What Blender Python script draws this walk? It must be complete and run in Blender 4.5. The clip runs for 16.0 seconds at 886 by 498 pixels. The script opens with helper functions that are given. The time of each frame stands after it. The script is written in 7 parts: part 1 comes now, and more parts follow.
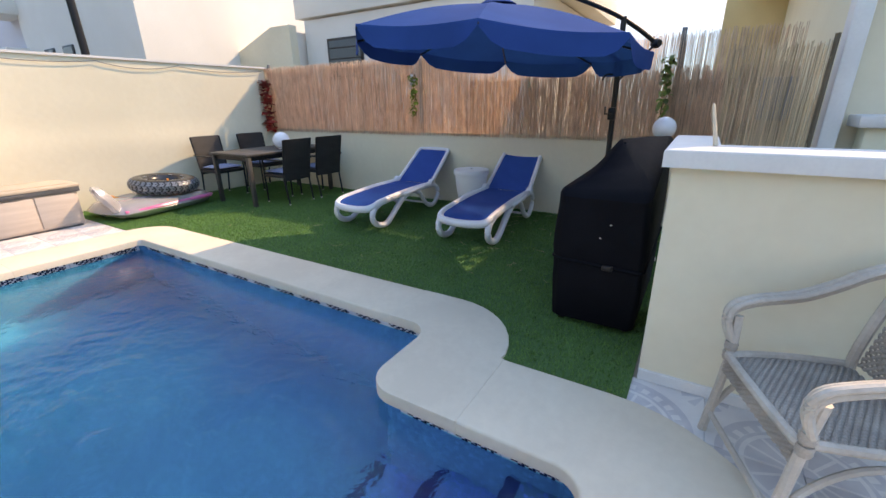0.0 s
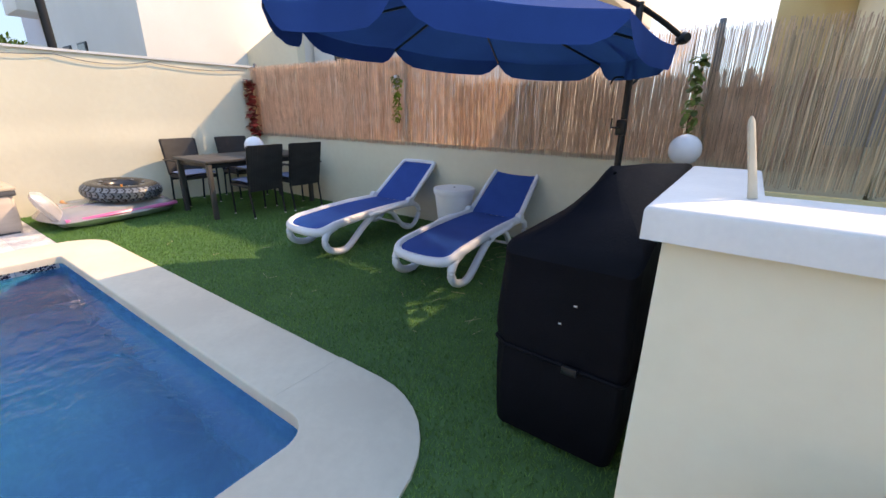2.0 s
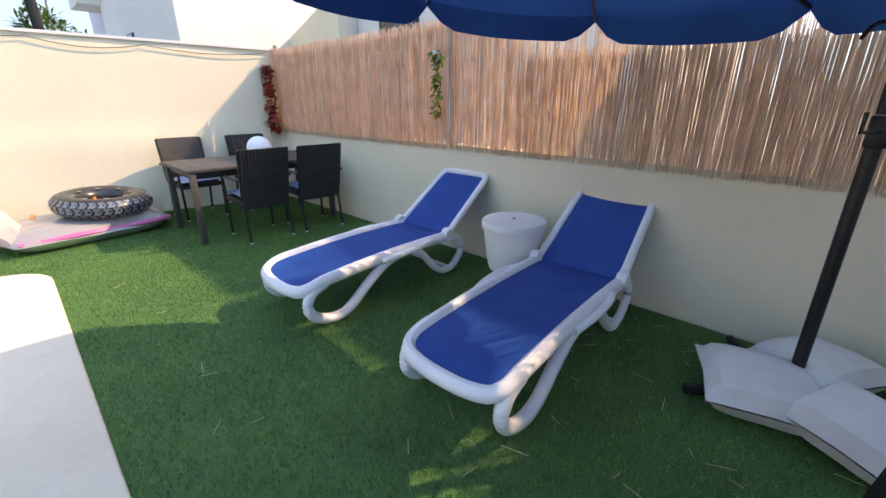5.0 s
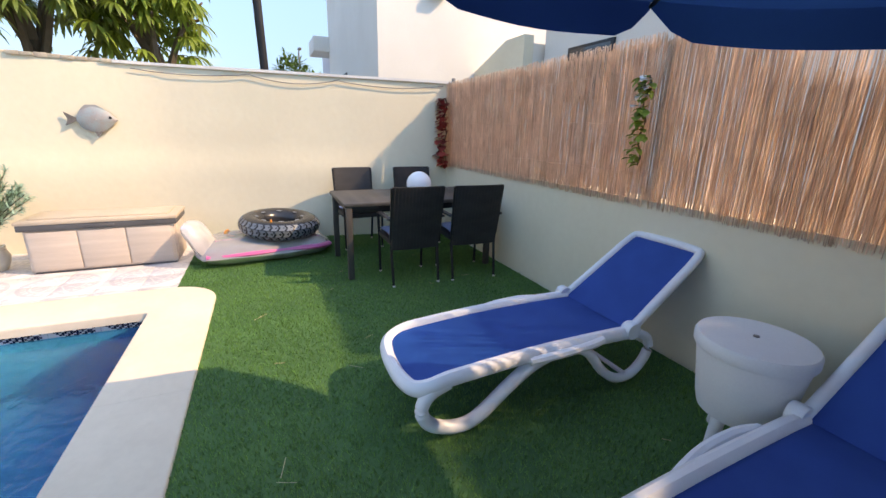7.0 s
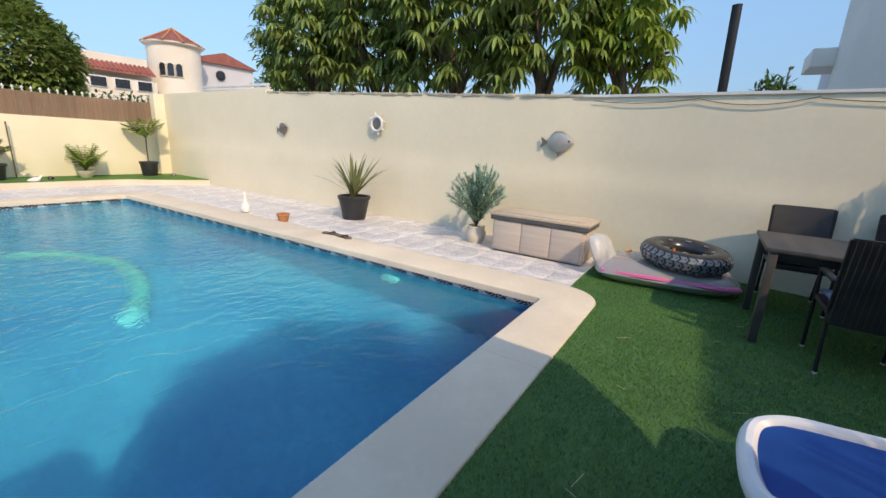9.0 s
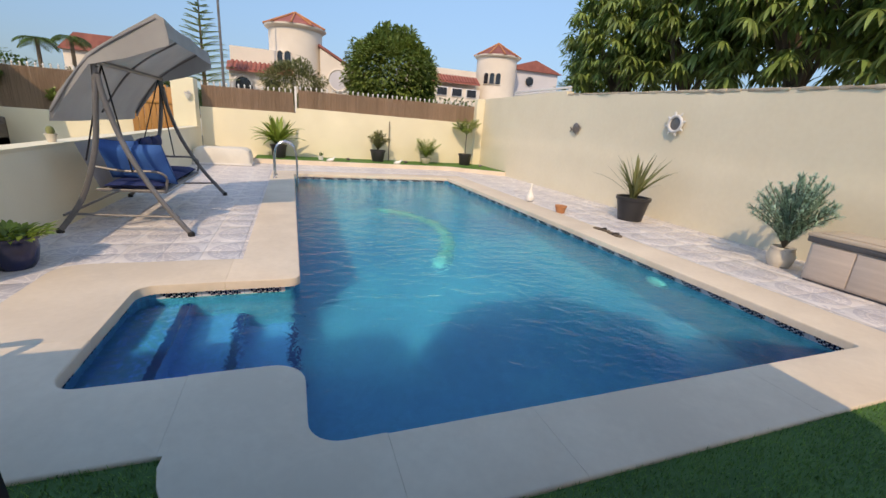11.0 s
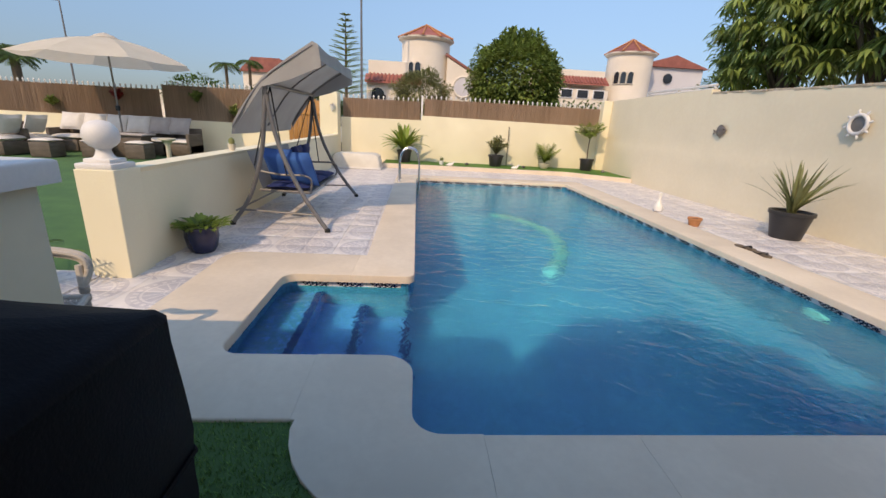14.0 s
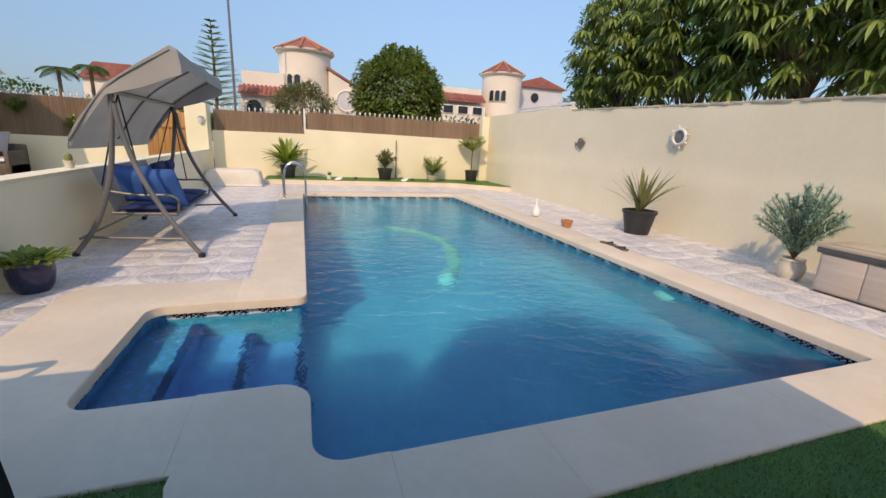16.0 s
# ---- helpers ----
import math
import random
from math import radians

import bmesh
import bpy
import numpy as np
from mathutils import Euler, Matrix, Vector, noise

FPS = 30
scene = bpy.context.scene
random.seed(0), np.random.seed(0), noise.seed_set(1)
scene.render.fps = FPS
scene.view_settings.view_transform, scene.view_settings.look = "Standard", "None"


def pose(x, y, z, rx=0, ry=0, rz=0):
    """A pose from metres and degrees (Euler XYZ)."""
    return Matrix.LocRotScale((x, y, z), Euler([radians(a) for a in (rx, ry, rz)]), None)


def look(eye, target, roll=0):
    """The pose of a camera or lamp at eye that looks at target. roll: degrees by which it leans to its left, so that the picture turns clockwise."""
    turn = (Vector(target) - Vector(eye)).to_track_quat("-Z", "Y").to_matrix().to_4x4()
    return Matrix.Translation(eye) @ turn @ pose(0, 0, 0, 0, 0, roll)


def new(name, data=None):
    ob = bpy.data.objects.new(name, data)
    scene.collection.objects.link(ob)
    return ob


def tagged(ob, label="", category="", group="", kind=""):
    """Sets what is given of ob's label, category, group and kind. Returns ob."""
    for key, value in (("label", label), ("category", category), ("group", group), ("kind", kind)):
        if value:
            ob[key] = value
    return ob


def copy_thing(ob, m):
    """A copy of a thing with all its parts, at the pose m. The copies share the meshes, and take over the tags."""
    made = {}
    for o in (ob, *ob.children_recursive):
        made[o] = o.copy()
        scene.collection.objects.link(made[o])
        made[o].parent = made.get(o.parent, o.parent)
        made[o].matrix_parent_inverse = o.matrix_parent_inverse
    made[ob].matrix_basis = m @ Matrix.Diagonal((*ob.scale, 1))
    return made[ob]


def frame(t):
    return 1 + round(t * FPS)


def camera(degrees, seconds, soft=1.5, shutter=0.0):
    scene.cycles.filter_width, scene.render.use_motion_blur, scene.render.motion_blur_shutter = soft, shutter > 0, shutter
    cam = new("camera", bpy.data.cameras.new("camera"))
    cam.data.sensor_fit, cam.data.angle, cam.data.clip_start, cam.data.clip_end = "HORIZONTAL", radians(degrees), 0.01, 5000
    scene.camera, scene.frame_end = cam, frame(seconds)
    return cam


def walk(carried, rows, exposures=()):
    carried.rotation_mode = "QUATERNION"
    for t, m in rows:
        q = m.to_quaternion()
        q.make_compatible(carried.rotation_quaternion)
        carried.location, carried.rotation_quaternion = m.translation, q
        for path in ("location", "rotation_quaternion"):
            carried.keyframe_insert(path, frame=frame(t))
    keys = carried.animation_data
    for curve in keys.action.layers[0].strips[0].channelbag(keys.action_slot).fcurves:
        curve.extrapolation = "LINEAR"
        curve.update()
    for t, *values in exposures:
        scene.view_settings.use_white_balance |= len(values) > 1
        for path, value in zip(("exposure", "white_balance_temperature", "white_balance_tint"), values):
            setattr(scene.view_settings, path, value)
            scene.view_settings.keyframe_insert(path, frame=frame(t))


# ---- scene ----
cam = camera(94.2, 16.0)
PATH = [
    (0, (0.289, 0.092, 1.373), (-0.695, 1.701, 0.706), -0.86),
    (0.5, (0.341, 0.336, 1.382), (-0.549, 2.013, 0.751), 0.35),
    (1, (0.364, 0.63, 1.371), (-0.54, 2.31, 0.77), 1.02),
    (1.5, (0.372, 0.901, 1.376), (-0.629, 2.518, 0.757), 0.78),
    (2, (0.319, 1.161, 1.363), (-0.784, 2.703, 0.725), 0.62),
    (2.5, (0.215, 1.422, 1.36), (-0.972, 2.891, 0.701), 0.43),
    (3, (0.086, 1.674, 1.339), (-1.146, 3.1, 0.668), 0.43),
    (5.3, (-0.708, 2.553, 1.37), (-2.049, 3.878, 0.7), -0.1),
    (5.5, (-0.79, 2.6, 1.381), (-2.17, 3.892, 0.726), 0.1),
    (6, (-0.94, 2.736, 1.384), (-2.441, 3.901, 0.76), 0.4),
    (6.5, (-1.075, 2.877, 1.396), (-2.706, 3.876, 0.81), 0.7),
    (7, (-1.231, 2.954, 1.403), (-2.996, 3.716, 0.85), 1.2),
    (7.5, (-1.361, 2.993, 1.396), (-3.241, 3.436, 0.88), 1.6),
    (8, (-1.425, 3.11, 1.398), (-3.362, 3.074, 0.9), 2.0),
    (8.5, (-1.373, 3.122, 1.393), (-3.23, 2.566, 0.899), 2.7),
    (9, (-1.251, 3.161, 1.353), (-2.889, 2.126, 0.857), 3.0),
    (9.5, (-1.085, 3.23, 1.328), (-2.445, 1.856, 0.815), 3.2),
    (10, (-1.012, 3.338, 1.334), (-2.1, 1.746, 0.804), 3.0),
    (10.2, (-0.967, 3.4, 1.304), (-1.96, 1.75, 0.766), 3.6),
    (12.3, (-0.994, 3.517, 1.327), (-1.323, 1.632, 0.744), 3.0),
    (12.5, (-0.99, 3.521, 1.327), (-1.278, 1.63, 0.744), 3.1),
    (13, (-0.975, 3.524, 1.328), (-1.181, 1.623, 0.741), 3.2),
    (13.5, (-0.976, 3.536, 1.334), (-1.131, 1.63, 0.749), 3.2),
    (14, (-0.985, 3.541, 1.352), (-1.13, 1.634, 0.765), 3.2),
    (14.5, (-0.961, 3.518, 1.32), (-1.149, 1.608, 0.757), 3.2),
    (15, (-0.981, 3.533, 1.331), (-1.253, 1.628, 0.785), 3.1),
    (15.5, (-0.989, 3.525, 1.335), (-1.407, 1.642, 0.81), 3.0),
    (16, (-1.003, 3.527, 1.337), (-1.639, 1.698, 0.838), 3.0),
]
walk(cam, [(t, look(eye, target, roll)) for t, eye, target, roll in PATH],
     [(0, 2.25, 12400, 22), (2.5, 2.45, 12400, 23), (3.5, 2.65, 12400, 23), (5.3, 2.62, 12200, 23), (6.5, 2.42, 12200, 23), (8.0, 1.95, 10600, 16), (9.5, 1.42, 10100, 14), (12.0, 1.32, 11000, 20), (16, 1.32, 11000, 20)])

# ---- light ----
SUN = Vector((0.57, 0.98, 1.0)).normalized()
world = bpy.data.worlds.new("sky")
scene.world = world
world.use_nodes = True
wn, wl = world.node_tree.nodes, world.node_tree.links
sky = wn.new("ShaderNodeTexSky")
sky.sky_type, sky.sun_disc = "NISHITA", False
sky.sun_elevation = math.asin(SUN.z)
sky.sun_rotation = math.atan2(SUN.x, SUN.y)
sky.altitude, sky.air_density, sky.dust_density, sky.ozone_density = 10, 1.0, 0.1, 3.0
geo = wn.new("ShaderNodeTexCoord")
smap = wn.new("ShaderNodeMapping")
smap.inputs["Scale"].default_value = (1.0, 1.0, 3.2)
cl = wn.new("ShaderNodeTexNoise")
cl.inputs["Scale"].default_value, cl.inputs["Detail"].default_value = 2.3, 7
cr = wn.new("ShaderNodeValToRGB")
cr.color_ramp.elements[0].position, cr.color_ramp.elements[1].position = 0.56, 0.82
cmix = wn.new("ShaderNodeMixRGB")
cmix.inputs[2].default_value = (5.4, 5.6, 6.0, 1)
wl.new(geo.outputs["Generated"], smap.inputs[0])
wl.new(smap.outputs[0], cl.inputs["Vector"])
sepd = wn.new("ShaderNodeSeparateXYZ")
wl.new(geo.outputs["Generated"], sepd.inputs[0])
haze = wn.new("ShaderNodeMath")
haze.operation = "MULTIPLY_ADD"
haze.inputs[1].default_value = 0.16
wl.new(sepd.outputs[1], haze.inputs[0])
wl.new(cl.outputs["Fac"], haze.inputs[2])
wl.new(haze.outputs[0], cr.inputs[0])
wl.new(cr.outputs[0], cmix.inputs[0])
wl.new(sky.outputs[0], cmix.inputs[1])
shs = wn.new("ShaderNodeHueSaturation")
shs.inputs["Saturation"].default_value = 1.18
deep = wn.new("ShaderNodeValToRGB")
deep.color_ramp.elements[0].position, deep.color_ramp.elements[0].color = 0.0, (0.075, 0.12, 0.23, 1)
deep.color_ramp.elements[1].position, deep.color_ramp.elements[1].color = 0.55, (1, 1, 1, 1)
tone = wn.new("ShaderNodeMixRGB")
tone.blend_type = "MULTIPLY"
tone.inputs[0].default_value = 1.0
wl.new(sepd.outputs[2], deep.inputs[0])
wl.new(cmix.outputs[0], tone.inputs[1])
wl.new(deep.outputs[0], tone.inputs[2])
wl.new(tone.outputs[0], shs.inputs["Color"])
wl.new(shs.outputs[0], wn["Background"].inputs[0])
wn["Background"].inputs[1].default_value = 0.15
sun = new("sun", bpy.data.lights.new("sun", "SUN"))
sun.data.energy, sun.data.angle, sun.data.color = 1.0, radians(0.53), (1.0, 0.94, 0.84)
sun.matrix_world = look((0, 0, 30), Vector((0, 0, 30)) - SUN)


# ---- materials ----
def nodes(name):
    m = bpy.data.materials.new(name)
    m.use_nodes = True
    nt = m.node_tree
    return m, nt.nodes, nt.links, nt.nodes["Principled BSDF"]


def ramp(n, stops):
    r = n.new("ShaderNodeValToRGB")
    e = r.color_ramp.elements
    while len(e) < len(stops):
        e.new(0.5)
    for k, (p, c) in enumerate(stops):
        e[k].position, e[k].color = p, (*c, 1)
    return r


def mat(name, c1, c2=None, rough=0.6, metal=0.0, big=2.0, fine=40.0, bump=0.15, vary=0.35, stretch=(1, 1, 1), rand=0.0,
        coat=0.0, trans=0.0, island=False, spec=0.5, dist=0.01):
    """Two-scale surface: large stains and fine grain between two colours, with relief."""
    m, n, l, b = nodes(name)
    c2 = c2 or tuple(v * 0.72 for v in c1)
    tc = n.new("ShaderNodeTexCoord")
    mp = n.new("ShaderNodeMapping")
    mp.inputs["Scale"].default_value = stretch
    l.new(tc.outputs["Object"], mp.inputs[0])
    a = n.new("ShaderNodeTexNoise")
    a.inputs["Scale"].default_value, a.inputs["Detail"].default_value = big, 6
    f = n.new("ShaderNodeTexNoise")
    f.inputs["Scale"].default_value, f.inputs["Detail"].default_value = fine, 5
    l.new(mp.outputs[0], a.inputs["Vector"])
    l.new(mp.outputs[0], f.inputs["Vector"])
    mx = n.new("ShaderNodeMath")
    mx.operation = "MULTIPLY_ADD"
    mx.inputs[1].default_value = vary
    l.new(f.outputs["Fac"], mx.inputs[0])
    l.new(a.outputs["Fac"], mx.inputs[2])
    r = ramp(n, [(0.42, c1), (0.42 + 0.5 * (0.4 + vary), c2)])
    l.new(mx.outputs[0], r.inputs[0])
    out = r.outputs[0]
    if rand or island:
        hv = n.new("ShaderNodeHueSaturation")
        src = n.new("ShaderNodeNewGeometry") if island else n.new("ShaderNodeObjectInfo")
        mr = n.new("ShaderNodeMapRange")
        mr.inputs[3].default_value, mr.inputs[4].default_value = 1 - (rand or 0.3), 1 + (rand or 0.3)
        l.new(src.outputs["Random Per Island" if island else "Random"], mr.inputs[0])
        l.new(mr.outputs[0], hv.inputs["Value"])
        l.new(out, hv.inputs["Color"])
        out = hv.outputs[0]
    l.new(out, b.inputs["Base Color"])
    b.inputs["Roughness"].default_value, b.inputs["Metallic"].default_value = rough, metal
    b.inputs["Coat Weight"].default_value = coat
    b.inputs["Transmission Weight"].default_value = trans
    b.inputs["Specular IOR Level"].default_value = spec
    if bump:
        bp = n.new("ShaderNodeBump")
        bp.inputs["Strength"].default_value, bp.inputs["Distance"].default_value = bump, dist
        l.new(mx.outputs[0], bp.inputs["Height"])
        l.new(bp.outputs[0], b.inputs["Normal"])
    return m


STUCCO = mat("cream stucco", (0.79, 0.712, 0.55), (0.73, 0.65, 0.495), 0.88, big=0.9, fine=14, bump=0.22, vary=0.4, dist=0.02)
YELLOW = mat("yellow stucco", (0.84, 0.77, 0.58), (0.77, 0.70, 0.52), 0.85, big=1.2, fine=60, bump=0.25, vary=0.3)
WHITEWALL = mat("white stucco", (0.80, 0.77, 0.72), (0.70, 0.67, 0.62), 0.85, big=0.5, fine=40, bump=0.2, vary=0.3)
# greyed copy of WHITEWALL: holds the rear wing's shade, also used on the villas
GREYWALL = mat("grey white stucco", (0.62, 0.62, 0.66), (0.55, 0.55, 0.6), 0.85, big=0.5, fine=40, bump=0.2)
OCHRE = mat("ochre stucco", (0.84, 0.64, 0.34), (0.76, 0.57, 0.30), 0.85, big=1, fine=50, bump=0.2)
VILLA = mat("villa stucco", (0.80, 0.73, 0.65), (0.72, 0.65, 0.57), 0.85, big=0.6, fine=20, bump=0.2)
ROOF = mat("terracotta roof tile", (0.38, 0.125, 0.10), (0.27, 0.085, 0.07), 0.7, big=2, fine=18, bump=0.3, rand=0.2)
CAPSTONE = mat("weathered wall top", (0.62, 0.54, 0.42), (0.34, 0.29, 0.23), 0.9, big=5, fine=50, bump=0.6, dist=0.02)
WHITEPAINT = mat("white painted masonry", (0.74, 0.72, 0.70), (0.64, 0.63, 0.62), 0.55, big=3, fine=60, bump=0.12)
COPING = mat("cast stone coping", (0.74, 0.63, 0.505), (0.64, 0.535, 0.425), 0.75, big=1.6, fine=26, bump=0.15, vary=0.3, rand=0.03)
GROUT = mat("grout", (0.52, 0.48, 0.45), (0.42, 0.39, 0.36), 0.95, big=6, fine=60)
EARTH = mat("dry ground", (0.36, 0.30, 0.22), (0.24, 0.20, 0.15), 0.95, big=0.3, fine=6, bump=0.4)
ASPHALT = mat("asphalt", (0.06, 0.06, 0.062), (0.045, 0.045, 0.046), 0.9, big=1, fine=80, bump=0.3)
TURFBASE = mat("turf backing", (0.06, 0.17, 0.05), (0.04, 0.125, 0.042), 0.95, big=2.5, fine=120, bump=0.5)
BLADE = mat("turf blade", (0.15, 0.32, 0.085), (0.085, 0.225, 0.06), 0.7, big=1.1, fine=60, bump=0, island=True, rand=0.4, spec=0.25)
CANE = mat("reed cane", (0.90, 0.72, 0.59), (0.60, 0.44, 0.335), 0.7, big=14, fine=60, bump=0.2, vary=0.6, stretch=(1, 1, 0.5), island=True, rand=0.26)
DARKREED = mat("dark woven reed", (0.46, 0.32, 0.235), (0.36, 0.25, 0.18), 0.85, big=3, fine=60, bump=0.3, stretch=(1, 1, 0.1), island=True, rand=0.12)
PALEREED = mat("pale reed", (0.80, 0.65, 0.48), (0.58, 0.45, 0.31), 0.8, big=3, fine=60, bump=0.2, stretch=(1, 1, 0.1), island=True, rand=0.4)
BLUEFAB = mat("blue mesh fabric", (0.006, 0.115, 0.45), (0.004, 0.088, 0.36), 0.6, big=3, fine=420, bump=0.25, vary=0.3, dist=0.003, spec=0.12)
PARASOL = mat("royal blue canvas", (0.002, 0.075, 0.28), (0.0015, 0.058, 0.23), 0.85, big=2, fine=300, bump=0.15, dist=0.003, spec=0.1)
PLASTIC = mat("white moulded plastic", (0.80, 0.81, 0.84), (0.72, 0.73, 0.77), 0.38, big=3, fine=30, bump=0.03, vary=0.2)
COOLER = mat("white wicker plastic", (0.76, 0.76, 0.76), (0.68, 0.68, 0.69), 0.5, big=3, fine=90, bump=0.15)
RATTANBLK = mat("black wicker", (0.028, 0.028, 0.032), (0.014, 0.014, 0.016), 0.5, big=4, fine=120, bump=0.5, stretch=(1, 1, 3), dist=0.006)
BLACKMETAL = mat("black metal", (0.022, 0.022, 0.025), (0.012, 0.012, 0.014), 0.4, metal=0.3, big=4, fine=60, bump=0.05)
TABLETOP = mat("dark slatted table", (0.085, 0.075, 0.068), (0.045, 0.04, 0.037), 0.55, big=3, fine=60, bump=0.1, stretch=(0.3, 3, 1))
GLOBE = mat("opal globe", (0.84, 0.84, 0.86), (0.78, 0.78, 0.81), 0.25, big=3, fine=20, bump=0, vary=0.1)
COVER = mat("black vinyl cover", (0.005, 0.0055, 0.009), (0.003, 0.0035, 0.006), 0.62, spec=0.1, big=6, fine=120, bump=0.35, dist=0.01)
STEEL = mat("brushed steel", (0.62, 0.63, 0.65), (0.5, 0.5, 0.52), 0.25, metal=1.0, big=3, fine=60, bump=0.03)
GREYSTEEL = mat("grey painted steel tube", (0.21, 0.20, 0.20), (0.15, 0.145, 0.145), 0.4, metal=0.3, big=3, fine=60, bump=0.05)
CANOPY = mat("grey canopy canvas", (0.42, 0.41, 0.395), (0.34, 0.33, 0.32), 0.85, big=2, fine=200, bump=0.2, dist=0.004)
NAVY = mat("navy cushion", (0.012, 0.035, 0.16), (0.008, 0.022, 0.10), 0.85, big=4, fine=150, bump=0.25)
BRIGHTBLUE = mat("bright blue cushion", (0.015, 0.13, 0.42), (0.010, 0.09, 0.32), 0.8, big=4, fine=150, bump=0.25)
SEATBLUE = mat("pale blue seat pad", (0.20, 0.27, 0.42), (0.14, 0.20, 0.33), 0.85, big=6, fine=80, bump=0.2)
LINEN = mat("pale cushion", (0.72, 0.70, 0.68), (0.60, 0.58, 0.57), 0.9, big=4, fine=150, bump=0.3)
TAUPE = mat("grey cushion", (0.42, 0.39, 0.39), (0.34, 0.31, 0.31), 0.9, big=4, fine=150, bump=0.3)
SOFA = mat("brown wicker", (0.16, 0.125, 0.10), (0.09, 0.07, 0.056), 0.6, big=4, fine=60, bump=0.5, stretch=(1, 1, 3))
RATTAN = mat("whitewashed rattan", (0.62, 0.56, 0.50), (0.42, 0.37, 0.32), 0.6, big=5, fine=60, bump=0.3)
WEAVE = mat("woven rattan seat", (0.48, 0.42, 0.37), (0.28, 0.24, 0.21), 0.75, big=5, fine=140, bump=0.7, dist=0.006)
BOXWOOD = mat("taupe resin panel", (0.60, 0.50, 0.43), (0.50, 0.41, 0.35), 0.6, big=2, fine=30, bump=0.12, stretch=(6, 0.6, 8))
BOXLID = mat("tan resin lid", (0.58, 0.47, 0.36), (0.49, 0.39, 0.30), 0.55, big=2, fine=30, bump=0.1)
BOXDARK = mat("dark grey resin", (0.10, 0.10, 0.105), (0.07, 0.07, 0.075), 0.5, big=3, fine=40, bump=0.08)
TYRE = mat("printed black vinyl", (0.035, 0.037, 0.042), (0.02, 0.021, 0.025), 0.25, big=3, fine=30, bump=0.03)
TREAD = mat("printed pale tread", (0.17, 0.20, 0.225), (0.12, 0.14, 0.165), 0.3, big=3, fine=30, bump=0.02)
PINK = mat("pink vinyl", (0.78, 0.16, 0.36), (0.66, 0.11, 0.28), 0.3, big=3, fine=20, bump=0.02)
ORANGE = mat("orange vinyl", (0.85, 0.30, 0.06), (0.75, 0.24, 0.04), 0.3, big=3, fine=20, bump=0.02)
CLEARVINYL = mat("milky clear vinyl", (0.78, 0.75, 0.76), (0.68, 0.65, 0.67), 0.15, big=3, fine=20, bump=0.05, trans=0.6)
POTBLACK = mat("black plastic pot", (0.030, 0.030, 0.032), (0.018, 0.018, 0.02), 0.45, big=4, fine=50, bump=0.05)
POTBLUE = mat("blue glazed pot", (0.015, 0.022, 0.085), (0.01, 0.014, 0.05), 0.2, big=4, fine=30, bump=0.05, coat=0.15)
TERRA = mat("terracotta", (0.55, 0.24, 0.11), (0.44, 0.18, 0.08), 0.8, big=6, fine=60, bump=0.15)
CERAMIC = mat("pale ceramic", (0.70, 0.63, 0.52), (0.58, 0.51, 0.42), 0.4, big=5, fine=50, bump=0.08)
SOIL = mat("soil", (0.08, 0.055, 0.035), (0.045, 0.03, 0.02), 0.95, big=8, fine=60, bump=0.6)
WHITECER = mat("white ceramic", (0.82, 0.80, 0.76), (0.74, 0.72, 0.68), 0.4, big=5, fine=40, bump=0.06)
LEAF = mat("green leaf", (0.11, 0.20, 0.045), (0.06, 0.12, 0.028), 0.45, big=2, fine=20, bump=0.05, island=True, rand=0.45)
LEAFDARK = mat("dark leaf", (0.29, 0.37, 0.11), (0.16, 0.24, 0.065), 0.38, big=1, fine=10, bump=0.05, island=True, rand=0.5)
LEAFLIME = mat("lime leaf", (0.30, 0.40, 0.07), (0.17, 0.26, 0.045), 0.5, big=2, fine=20, bump=0.05, island=True, rand=0.4)
LEAFROUND = mat("street tree leaf", (0.24, 0.33, 0.09), (0.15, 0.22, 0.055), 0.55, big=1, fine=8, bump=0.05, island=True, rand=0.4)
LEAFBLUE = mat("grey green leaf", (0.40, 0.58, 0.47), (0.28, 0.45, 0.35), 0.6, big=2, fine=20, bump=0.05, island=True, rand=0.4)
LEAFOLIVE = mat("olive leaf", (0.30, 0.31, 0.13), (0.18, 0.20, 0.085), 0.6, big=1, fine=8, bump=0.05, island=True, rand=0.4)
REDLEAF = mat("red artificial leaf", (0.48, 0.05, 0.04), (0.26, 0.03, 0.025), 0.6, big=3, fine=30, bump=0, island=True, rand=0.5)
BARK = mat("bark", (0.20, 0.15, 0.105), (0.11, 0.08, 0.055), 0.9, big=3, fine=24, bump=0.6, stretch=(1, 1, 0.3))
GLASSDARK = mat("dark window glass and porch arch shade", (0.02, 0.024, 0.03), (0.012, 0.015, 0.02), 0.08, big=1, fine=4, bump=0, spec=0.7)
WOODGATE = mat("varnished gate wood", (0.50, 0.24, 0.075), (0.36, 0.16, 0.05), 0.5, big=2, fine=30, bump=0.15, stretch=(5, 5, 0.5))
BIRCH = mat("pale stick", (0.70, 0.58, 0.44), (0.55, 0.44, 0.32), 0.7, big=5, fine=50, bump=0.2)
FISHBODY = mat("painted tin fish", (0.30, 0.40, 0.42), (0.36, 0.32, 0.30), 0.45, metal=0.2, big=14, fine=60, bump=0.2, vary=0.5)
FISHDARK = mat("bronze tin", (0.24, 0.21, 0.19), (0.15, 0.13, 0.12), 0.5, metal=0.3, big=14, fine=60, bump=0.2)
IVORY = mat("ivory parasol canvas", (0.82, 0.75, 0.66), (0.75, 0.68, 0.59), 0.85, big=2, fine=150, bump=0.1)
RUBBER = mat("black rubber", (0.015, 0.015, 0.016), (0.01, 0.01, 0.01), 0.7, big=4, fine=50, bump=0.1)
